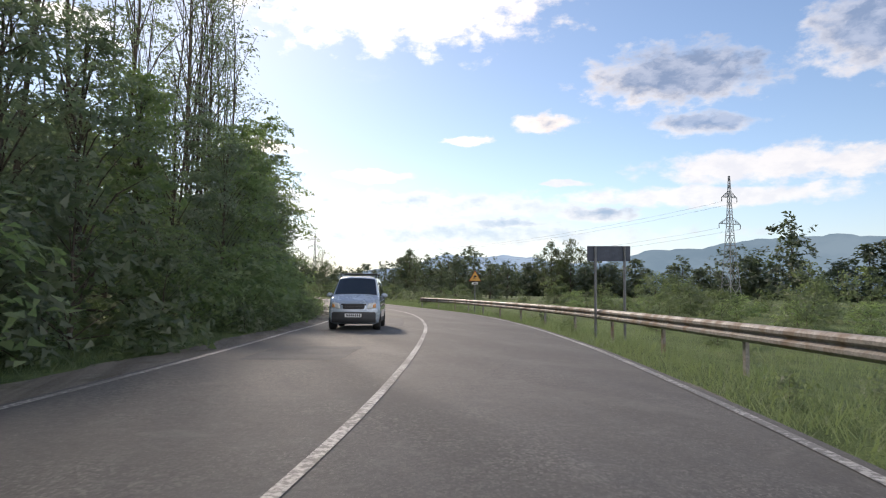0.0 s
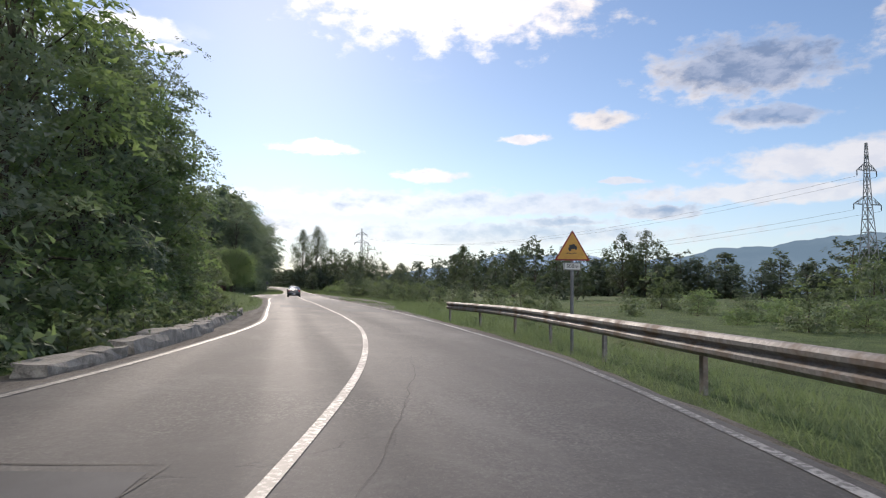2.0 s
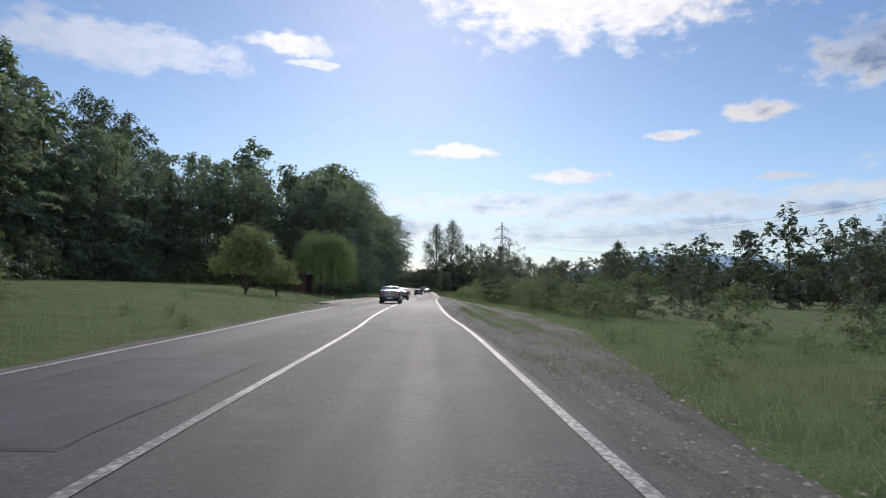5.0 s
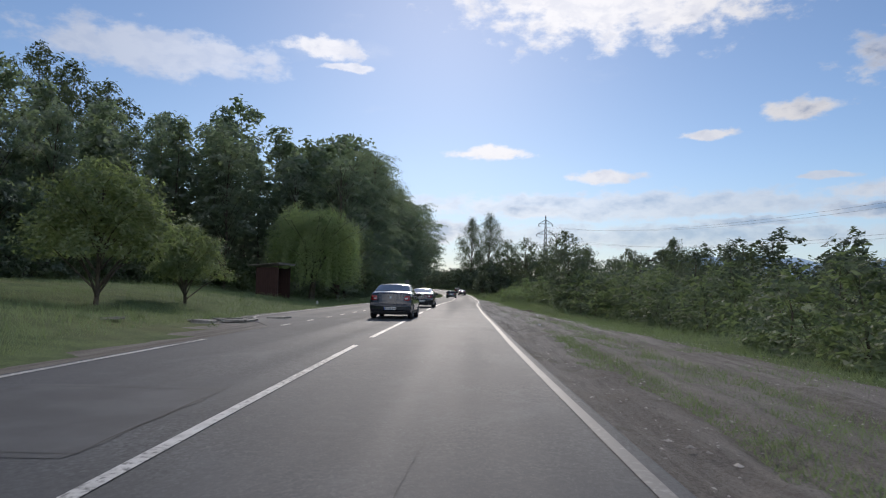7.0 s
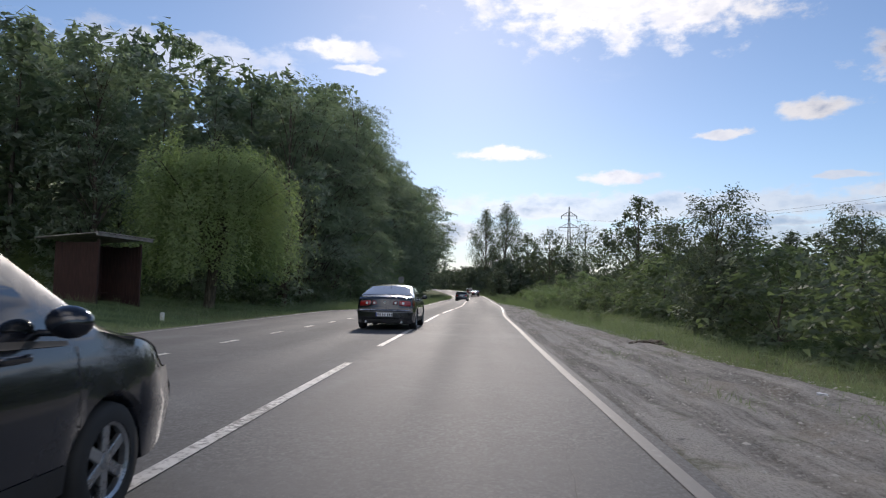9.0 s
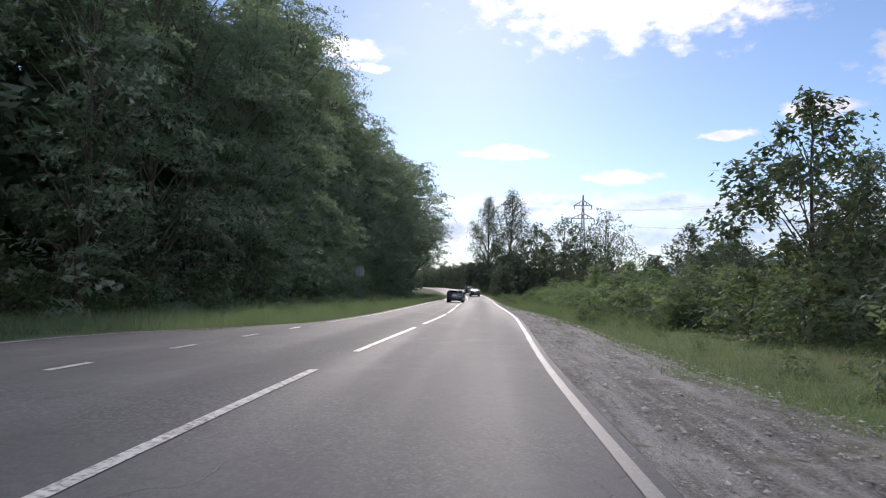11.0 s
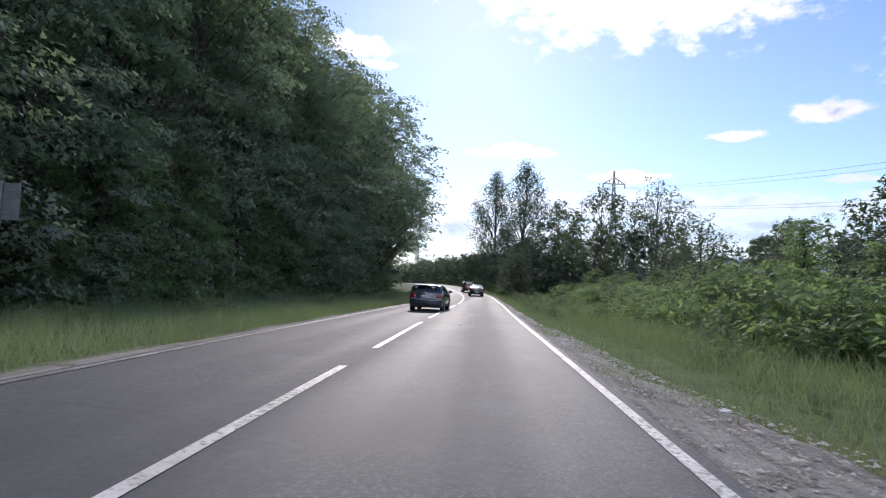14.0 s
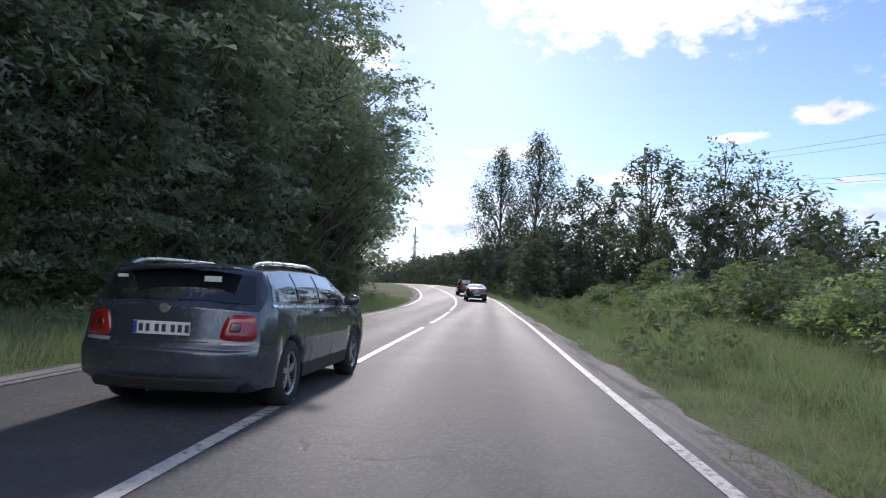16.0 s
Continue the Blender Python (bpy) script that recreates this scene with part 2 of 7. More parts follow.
def gravel_material():
    m, n = material("gravel_and_dirt")
    p = place(n)
    q = along_road(n, p)
    v = n.add("ShaderNodeTexVoronoi", {"Vector": p, "Scale": 30.0})
    g = n.noise(p, 42.0, 5.0, 0.75)
    big = n.noise(p, 0.5, 6.0, 0.65)
    track = n.noise(n.vmath("MULTIPLY", q, (2.6, 0.13, 1.0)), 1.0, 6.0, 0.65)
    base = n.mix(n.ramp(track, 0.36, 0.62), rgb(0.112, 0.104, 0.093), rgb(0.385, 0.367, 0.335))
    base = n.mix(n.ramp(big, 0.50, 0.66, 0.0, 0.6), base, rgb(0.22, 0.19, 0.15))
    base = n.mix(n.ramp(v.outputs["Color"], 0.25, 0.8, 0.0, 0.45), base, rgb(0.36, 0.345, 0.32))
    base = n.mix(n.ramp(g, 0.52, 0.34, 0.0, 0.65), base, rgb(0.060, 0.052, 0.042))
    base = n.mix(n.ramp(n.noise(p, 1.1, 6.0, 0.7), 0.55, 0.66, 0.0, 0.65), base, rgb(0.070, 0.082, 0.034))
    # bare brown earth before the lay-by, pale gravel after it
    bare = n.math("ADD", n.add("ShaderNodeSeparateXYZ", {0: p}).outputs[1], n.math("MULTIPLY", big, 24.0))
    base = n.mix(n.ramp(bare, 112.0, 146.0, 0.6, 0.0), base, n.mix(n.ramp(g, 0.35, 0.65), rgb(0.075, 0.062, 0.050), rgb(0.165, 0.140, 0.115)))
    h = n.math("ADD", n.math("MULTIPLY", track, 1.6), n.math("ADD", n.math("MULTIPLY", v.outputs[0], -0.3), g))
    finish(n, base, 0.92, 0.0, h, 0.75, 0.03, 0.25)
    return m


def ground_material():
    m, n = material("meadow_ground")
    p = place(n)
    big = n.noise(p, 0.06, 5.0, 0.6)
    mid = n.noise(p, 0.8, 5.0, 0.65)
    fine = n.noise(n.vmath("MULTIPLY", p, (1, 1, 0.3)), 22.0, 4.0, 0.75)
    base = n.mix(n.ramp(mid, 0.35, 0.65), rgb(0.070, 0.108, 0.036), rgb(0.132, 0.182, 0.064))
    base = n.mix(n.ramp(big, 0.5, 0.66, 0.0, 0.55), base, rgb(0.155, 0.150, 0.060))
    base = n.mix(n.ramp(fine, 0.55, 0.35, 0.0, 0.65), base, rgb(0.020, 0.032, 0.010))
    finish(n, base, 0.95, 0.0, n.math("ADD", fine, n.math("MULTIPLY", mid, 0.4)), 0.6, 0.05, 0.2)
    return m


def leaf_material(name, dark, light, through=0.4, sheen=0.06):
    """Leaves that let light through; each leaf and each plant differs a little."""
    m, n = material(name)
    isl = n.add("ShaderNodeNewGeometry").outputs["Random Per Island"]
    who = n.add("ShaderNodeObjectInfo").outputs["Random"]
    big = n.noise(n.add("ShaderNodeTexCoord").outputs["Object"], 0.7, 3.0, 0.6)
    f = n.math("ADD", n.math("MULTIPLY", isl, 0.28), n.math("ADD", n.math("MULTIPLY", who, 0.3), n.math("MULTIPLY", big, 0.52)))
    col = n.mix(n.ramp(f, 0.2, 0.9), rgb(*dark), rgb(*light))
    back = n.mix(0.55, col, rgb(light[0] * 1.75, light[1] * 1.9, light[2] * 1.3))
    d = n.add("ShaderNodeBsdfDiffuse", {"Color": col})
    t = n.add("ShaderNodeBsdfTranslucent", {"Color": back})
    g = n.add("ShaderNodeBsdfGlossy", {"Color": rgb(0.95, 0.97, 0.95), "Roughness": 0.62})
    s = n.add("ShaderNodeMixShader", {0: through, 1: d.outputs[0], 2: t.outputs[0]})
    s2 = n.add("ShaderNodeMixShader", {0: sheen, 1: s.outputs[0], 2: g.outputs[0]})
    n.add("ShaderNodeOutputMaterial", {"Surface": s2})
    return m


def bark_material():
    m, n = material("bark")
    p = n.vmath("MULTIPLY", n.add("ShaderNodeTexCoord").outputs["Object"], (1, 1, 0.22))
    f = n.noise(p, 9.0, 6.0, 0.7)
    finish(n, n.mix(n.ramp(f, 0.3, 0.7), rgb(0.045, 0.036, 0.028), rgb(0.17, 0.145, 0.115)), 0.9, 0.0, f, 0.9, 0.04, 0.2)
    return m


def steel_material():
    m, n = material("galvanised_steel")
    p = n.add("ShaderNodeTexCoord").outputs["Object"]
    v = n.add("ShaderNodeTexVoronoi", {"Vector": p, "Scale": 24.0})
    dirt = n.noise(p, 1.7, 5.0, 0.65)
    base = n.mix(n.ramp(v.outputs["Color"], 0.2, 0.8), rgb(0.22, 0.21, 0.20), rgb(0.31, 0.295, 0.28))
    base = n.mix(n.ramp(dirt, 0.42, 0.66, 0.0, 0.85), base, rgb(0.20, 0.135, 0.09))
    finish(n, base, n.ramp(dirt, 0.4, 0.7, 0.62, 0.88), n.ramp(dirt, 0.5, 0.7, 0.2, 0.02), v.outputs[0], 0.1, 0.004)
    return m


def rust_wood_material(name, c):
    m, n = material(name)
    p = n.vmath("MULTIPLY", n.add("ShaderNodeTexCoord").outputs["Object"], (1, 1, 0.15))
    f = n.noise(p, 14.0, 5.0, 0.6)
    finish(n, n.mix(n.ramp(f, 0.3, 0.7), rgb(*[v * 0.55 for v in c]), rgb(*c)), 0.8, 0.0, f, 0.5, 0.01)
    return m


def glass_material():
    m, n = material("tinted_glass")
    finish(n, rgb(0.012, 0.015, 0.017), 0.03, 0.0, None, spec=1.0, coat=1.0)
    return m


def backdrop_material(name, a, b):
    """Far hills; the blue distance haze is painted in as a glowing colour."""
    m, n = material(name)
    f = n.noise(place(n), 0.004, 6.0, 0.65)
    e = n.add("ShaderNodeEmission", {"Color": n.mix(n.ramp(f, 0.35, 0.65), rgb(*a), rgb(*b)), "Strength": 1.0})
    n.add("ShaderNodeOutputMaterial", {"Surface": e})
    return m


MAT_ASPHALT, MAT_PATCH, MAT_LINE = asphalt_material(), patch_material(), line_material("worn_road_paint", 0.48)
MAT_LINE_WORN = line_material("flaking_road_paint", 0.43, 0.8)
MAT_LINE_FADED = line_material("nearly_gone_road_paint", 0.38, 0.36)
MAT_GRAVEL, MAT_GROUND, MAT_BARK, MAT_STEEL = gravel_material(), ground_material(), bark_material(), steel_material()
MAT_LEAF = leaf_material("forest_leaves", (0.078, 0.104, 0.062), (0.182, 0.226, 0.150), 0.64, 0.09)
MAT_FAR = leaf_material("distant_tree_leaves", (0.050, 0.068, 0.042), (0.105, 0.132, 0.078), 0.4)
MAT_SHRUB = leaf_material("shrub_leaves", (0.066, 0.090, 0.046), (0.145, 0.183, 0.092), 0.56)
MAT_WILLOW = leaf_material("willow_leaves", (0.165, 0.215, 0.085), (0.30, 0.37, 0.155), 0.55)
MAT_MEADOW = leaf_material("meadow_tree_leaves", (0.112, 0.142, 0.060), (0.205, 0.248, 0.112), 0.58)
MAT_LIGHT = leaf_material("young_light_leaves", (0.108, 0.152, 0.064), (0.216, 0.284, 0.130), 0.62)
MAT_POPLAR = leaf_material("poplar_leaves", (0.050, 0.068, 0.036), (0.115, 0.142, 0.075), 0.4, 0.05)
MAT_GRASS = leaf_material("grass_blades", (0.078, 0.112, 0.050), (0.168, 0.214, 0.104), 0.52)
MAT_STONE = plain("gravel_stones", (0.33, 0.31, 0.28), 0.85, vary=0.3, scale=3.0)
MAT_CONCRETE = plain("weathered_concrete", (0.25, 0.24, 0.215), 0.85, vary=0.25, scale=2.5, bump=0.5)
MAT_ROCK = plain("rough_pale_rock", (0.27, 0.25, 0.22), 0.9, vary=0.28, scale=4.0, bump=0.9)
MAT_EARTH = plain("dark_loose_earth", (0.085, 0.066, 0.048), 0.95, vary=0.3, scale=9.0, bump=0.9)
MAT_TAR = plain("tar_and_dirt_in_cracks", (0.028, 0.027, 0.026), 0.75, vary=0.2, scale=20.0)
MAT_POST = plain("dull_grey_post_steel", (0.19, 0.195, 0.205), 0.5, 0.3, vary=0.12, scale=5.0)
MAT_TYRE = plain("tyre_rubber", (0.022, 0.022, 0.022), 0.75)
MAT_RIM = plain("alloy_rim", (0.42, 0.43, 0.44), 0.3, 0.85)
MAT_TRIM = plain("black_plastic", (0.025, 0.025, 0.026), 0.55)
MAT_CHROME = plain("chrome", (0.78, 0.79, 0.81), 0.22, 0.9, vary=0.02)
MAT_GLASS = glass_material()
MAT_CLEARLENS = plain("clear_lamp_lens", (0.30, 0.27, 0.27), 0.15, coat=1.0)
MAT_RED = plain("tail_lamp_red", (0.25, 0.011, 0.010), 0.15, coat=1.0)
MAT_DEEPRED = plain("tail_lamp_deep_red", (0.10, 0.008, 0.010), 0.15, coat=1.0)
MAT_DARKTRIM = plain("dark_grey_bumper_plastic", (0.055, 0.056, 0.06), 0.6)
MAT_LAMPGLASS = plain("headlamp_glass", (0.62, 0.63, 0.62), 0.12, coat=1.0)
MAT_AMBER = plain("indicator_amber", (0.70, 0.30, 0.08), 0.2, coat=1.0)
MAT_PLATE = plain("plate_white", (0.72, 0.73, 0.74), 0.4, vary=0.03)
MAT_BAND = plain("plate_blue_band", (0.02, 0.06, 0.30), 0.4, vary=0.03)
MAT_INK = plain("plate_ink", (0.03, 0.03, 0.035), 0.5, vary=0.03)
MAT_SIGNBACK = plain("sign_back_grey", (0.077, 0.090, 0.124), 0.5, 0.3)
MAT_YELLOW = plain("sign_yellow", (0.60, 0.32, 0.06), 0.45, vary=0.08)
MAT_SIGNRED = plain("sign_red", (0.26, 0.035, 0.028), 0.45, vary=0.08)
MAT_SIGNWHITE = plain("sign_white", (0.66, 0.67, 0.66), 0.45, vary=0.06)
MAT_REDWOOD = rust_wood_material("red_brown_boards", (0.055, 0.024, 0.019))
MAT_ROOF = plain("grey_roof_sheet", (0.30, 0.27, 0.25), 0.7, vary=0.25, scale=3.0, bump=0.3)
MAT_LITTER = plain("litter_plastic", (0.72, 0.73, 0.75), 0.5, vary=0.1)
MAT_PYLON = plain("pylon_steel", (0.30, 0.31, 0.32), 0.55, 0.5)
MAT_HILL_FAR = backdrop_material("painted_haze_mountain", (0.235, 0.335, 0.47), (0.27, 0.37, 0.50))
MAT_HILL_NEAR = backdrop_material("painted_haze_wooded_hill", (0.135, 0.205, 0.27), (0.175, 0.25, 0.315))

# ---- helpers for meshes ----


def mesh_object(name, verts, faces, mat, parent=None, smooth=False, label=""):
    me = bpy.data.meshes.new(name)
    me.from_pydata(verts, [], faces)
    me.materials.append(mat)
    if smooth:
        me.polygons.foreach_set("use_smooth", [True] * len(me.polygons))
    me.update()
    ob = new(name, me)
    if parent is not None:
        ob.parent = parent
    return tagged(ob, label)


def part(name, bm, mat, parent, label="", smooth=False):
    me = bpy.data.meshes.new(name)
    bm.normal_update()
    bm.to_mesh(me)
    bm.free()
    me.materials.append(mat)
    if smooth:
        me.polygons.foreach_set("use_smooth", [True] * len(me.polygons))
    ob = new(name, me)
    ob.parent = parent
    return tagged(ob, label)


def thing(name, m, label, category, group="", kind=""):
    ob = new(name)
    ob.empty_display_size = 0.3
    ob.matrix_basis = m
    return tagged(ob, label, category, group, kind)


def box(bm, cx, cy, cz, sx, sy, sz, m=None, bevel=0.0):
    r = bmesh.ops.create_cube(bm, size=1.0, matrix=(m or Matrix()) @ Matrix.Translation((cx, cy, cz)) @ Matrix.Diagonal((sx, sy, sz, 1)))
    if bevel:
        es = list({e for v in r["verts"] for e in v.link_edges})
        bmesh.ops.bevel(bm, geom=es, offset=bevel, segments=2, affect="EDGES", profile=0.5)


def rod(bm, a, b, ra, rb=None, sides=8):
    a, b = Vector(a), Vector(b)
    d = b - a
    if d.length < 1e-6:
        return
    q = d.to_track_quat("Z", "Y").to_matrix().to_4x4()
    bmesh.ops.create_cone(bm, cap_ends=True, segments=sides, radius1=ra, radius2=ra if rb is None else rb, depth=d.length,
                          matrix=Matrix.Translation((a + b) / 2) @ q)


def new_bm():
    return bmesh.new()


# ---- the road's line ----
CENTRE = [(-8, -34), (-3.6, -14), (-1.75, -3), (-0.95, 4.3), (-0.62, 10.2), (-0.48, 17), (-0.55, 24), (-1.04, 31.6), (-1.9, 38.3),
          (-3.7, 46.8), (-6.15, 55.3), (-8.35, 62.2), (-11.0, 70.3), (-15.5, 84.0), (-19.2, 94.55), (-23.29, 106.87), (-27.09, 118.77),
          (-31.08, 131.17), (-35.05, 143.88), (-38.8, 155.9), (-42.3, 168.2), (-45.42, 179), (-49.12, 190.6), (-53.60, 204.4), (-58.42, 219.6),
          (-61.52, 229.6), (-64.51, 239.1), (-67.65, 248.6), (-70.86, 258.1), (-74.35, 267.5), (-78.25, 276.7), (-82.42, 285.8), (-86.8, 294.8),
          (-91.35, 303.7), (-96.1, 312.5), (-106.2, 329.7), (-117.0, 346.6), (-128.5, 362.9), (-141, 379), (-154.5, 394), (-169, 408)]


def smooth_line(points, step):
    """A smooth line through the points, in even steps."""
    p = np.array([points[0]] + list(points) + [points[-1]], float)
    out = []
    for i in range(1, len(p) - 2):
        a, b, c, d = p[i - 1], p[i], p[i + 1], p[i + 2]
        for s in np.linspace(0, 1, 24, endpoint=False):
            out.append(0.5 * (2 * b + (c - a) * s + (2 * a - 5 * b + 4 * c - d) * s ** 2 + (3 * b - a - 3 * c + d) * s ** 3))
    out = np.array(out + [p[-2]])
    run = np.concatenate([[0], np.cumsum(np.hypot(*np.diff(out, axis=0).T))])
    at = np.arange(0, run[-1], step)
    return np.stack([np.interp(at, run, out[:, k]) for k in (0, 1)], 1)


LINE = smooth_line(CENTRE, 0.5)
_d = np.gradient(LINE, axis=0)
_d /= np.hypot(_d[:, 0], _d[:, 1])[:, None]
RIGHT = np.stack([_d[:, 1], -_d[:, 0]], 1)


def road_at(x, y):
    """For places: how far right of the road's centre line they lie, and the y of the nearest place on it."""
    x, y = np.atleast_1d(np.asarray(x, float)), np.atleast_1d(np.asarray(y, float))
    off, ny = np.empty(len(x)), np.empty(len(x))
    for k in range(0, len(x), 4000):
        dx, dy = x[k:k + 4000, None] - LINE[None, ::4, 0], y[k:k + 4000, None] - LINE[None, ::4, 1]
        i = np.argmin(dx * dx + dy * dy, axis=1) * 4
        r = RIGHT[i]
        sx, sy = x[k:k + 4000] - LINE[i, 0], y[k:k + 4000] - LINE[i, 1]
        side = sx * r[:, 0] + sy * r[:, 1]
        far = np.hypot(sx, sy)
        off[k:k + 4000] = np.where(far > np.abs(side) * 1.2, np.sign(side + 1e-9) * far, side)
        ny[k:k + 4000] = LINE[i, 1]
    return off, ny


def step(a, b, v):
    t = np.clip((v - a) / (b - a), 0, 1)
    return t * t * (3 - 2 * t)


SHOULDER = ([-40, 17, 40, 48, 60, 70, 80, 88, 104, 118, 142, 160, 175, 188, 193, 205, 240], [4.15, 4.08, 3.9, 3.8, 3.95, 4.7, 6.3, 7.6, 8.6, 7.9, 6.6, 6.1, 5.7, 5.1, 4.6, 4.45, 4.3])


def right_edge(y):
    """From the centre line to where the gravel shoulder ends."""
    return float(np.interp(y, *SHOULDER))


def rise(y):
    """The road climbs gently in the distance."""
    return 2.12 * step(241, 338, y)


def forest_edge(ny):
    """How far left of the centre line the forest begins."""
    return 7.4 + 26 * step(60, 84, ny) * (1 - step(150, 172, ny)) + 4.2 * step(150, 175, ny) + 0.6 * step(225, 262, ny)


def height(x, y):
    """The ground's height."""
    x, y = np.atleast_1d(np.asarray(x, float)), np.atleast_1d(np.asarray(y, float))
    off, ny = road_at(x, y)
    left = -off
    e = forest_edge(ny)
    hill = 0.36 * np.maximum(left - e - 1.5, 0)
    hill = np.where(hill > 26, 26 + (hill - 26) * 0.25, hill)
    hill = hill * (1 - step(300, 420, y)) * (1 - step(150, 420, left))
    hill = np.minimum(hill, 34)
    bumps = 0.10 * np.sin(x * 0.9 + 1.3 * np.sin(y * 0.37)) * np.sin(y * 0.71 + x * 0.21) + 0.25 * np.sin(x * 0.13 + 2) * np.sin(y * 0.11)
    away = step(5.5, 12, np.abs(off))
    flat = 5.0 + 3.5 * step(108, 118, ny) * (1 - step(158, 170, ny))
    meadow = 1.9 * (1 - np.exp(-np.maximum(left - flat, 0) / 14)) * step(62, 84, ny) * (1 - step(150, 172, ny)) * (1 - step(150, 420, left))
    ditch = -0.35 * step(4.8, 8.0, off) * (1 - step(40, 62, ny))
    bed = -0.16 * step(3.3, 3.9, off) * (1 - step(-0.35, 0.1, off - np.interp(ny, *SHOULDER)))
    return rise(ny) + hill + meadow + bed + bumps * away + ditch - 0.08


def spot(x, y):
    return float(height([x], [y])[0])


def road_point(y, off):
    """The place beside the road where its centre line passes y, off metres to the right."""
    i = int(np.argmin(np.abs(LINE[:, 1] - y)))
    return LINE[i, 0] + RIGHT[i, 0] * off, LINE[i, 1] + RIGHT[i, 1] * off


def heading(y):
    """Degrees by which the road turns left of +y there."""
    i = int(np.argmin(np.abs(LINE[:, 1] - y)))
    return math.degrees(math.atan2(-_d[i, 0], _d[i, 1]))


def ribbon(y0, y1, offs, zs, every=2):
    """A strip along the road between two y; offs and zs: per column a number, or a function of y."""
    rows = np.where((LINE[:, 1] >= y0) & (LINE[:, 1] <= y1))[0][::every]
    verts, faces, k = [], [], len(offs)
    for i in rows:
        yy = LINE[i, 1]
        for o, z in zip(offs, zs):
            oo = o(yy) if callable(o) else o
            zz = z(yy) if callable(z) else z
            verts.append((LINE[i, 0] + RIGHT[i, 0] * oo, yy + RIGHT[i, 1] * oo, float(rise(yy)) + zz))
    for r in range(len(rows) - 1):
        for c in range(k - 1):
            a = r * k + c
            faces.append((a, a + 1, a + k + 1, a + k))
    return verts, faces


# ---- ground, road, verges ----
def spread(lo, hi, fine, far, n=26):
    mid = np.arange(lo, hi + fine, fine)
    g = np.geomspace(fine * 2, far, n)
    return np.concatenate([lo - g[::-1], mid, hi + g])


gx, gy = spread(-150, 66, 1.8, 4300), spread(-40, 380, 2.4, 4300)
mx, my = np.meshgrid(gx, gy)
gz = height(mx.ravel(), my.ravel())
nx, ny_ = len(gx), len(gy)
gi = np.arange(nx * ny_).reshape(ny_, nx)
gf = np.stack([gi[:-1, :-1], gi[:-1, 1:], gi[1:, 1:], gi[1:, :-1]], -1).reshape(-1, 4)
tagged(mesh_object("ground", np.stack([mx.ravel(), my.ravel(), gz], 1).tolist(), gf.tolist(), MAT_GROUND, smooth=True),
       "green meadow ground rising into a wooded slope", "ground", kind="structure")

W = 3.5


def wide_r(y):
    """From the centre line to the right edge line."""
    return float(np.interp(y, [5, 15, 28, 38, 46, 53, 60, 110, 165, 185, 200, 230], [3.86, 3.92, 3.70, 3.53, 3.19, 3.22, 3.42, 3.47, 3.52, 3.54, 3.62, 3.60]))


def wide_l(y):
    return float(np.interp(y, [5, 20, 34, 42, 52, 62, 90, 110, 165, 190, 230], [3.6, 3.98, 3.70, 3.55, 3.25, 3.45, 3.72, 3.66, 3.33, 3.12, 3.12]))


CROWN = [-0.12, -0.02, -0.01, -0.004, 0.0, -0.004, -0.01, -0.02, -0.12]
cols = [-W - 0.34, -W - 0.18, -2.2, -1.0, 0.0, 1.0, 2.2, W + 0.18, W + 0.34]
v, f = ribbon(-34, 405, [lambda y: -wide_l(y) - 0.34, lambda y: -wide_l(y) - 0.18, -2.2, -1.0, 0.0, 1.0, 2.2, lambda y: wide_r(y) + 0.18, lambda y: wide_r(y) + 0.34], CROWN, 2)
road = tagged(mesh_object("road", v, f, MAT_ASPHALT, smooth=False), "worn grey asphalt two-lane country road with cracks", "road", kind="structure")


def road_top(off):
    return float(np.interp(off, cols, CROWN))


def wobble(base, amp, seed):
    return lambda y: base(y) + amp * (math.sin(y * 0.83 + seed) + 0.6 * math.sin(y * 2.1 + seed * 3) + 0.4 * math.sin(y * 4.7 + seed))


def left_edge(y):
    return float(np.interp(y, [-40, 20, 58, 70, 100, 106, 112, 122, 126, 150, 170], [-5.0, -5.1, -4.9, -4.3, -4.6, -5.6, -7.0, -7.6, -7.6, -7.6, -4.0]))


redge = wobble(right_edge, 0.07, 0.3)


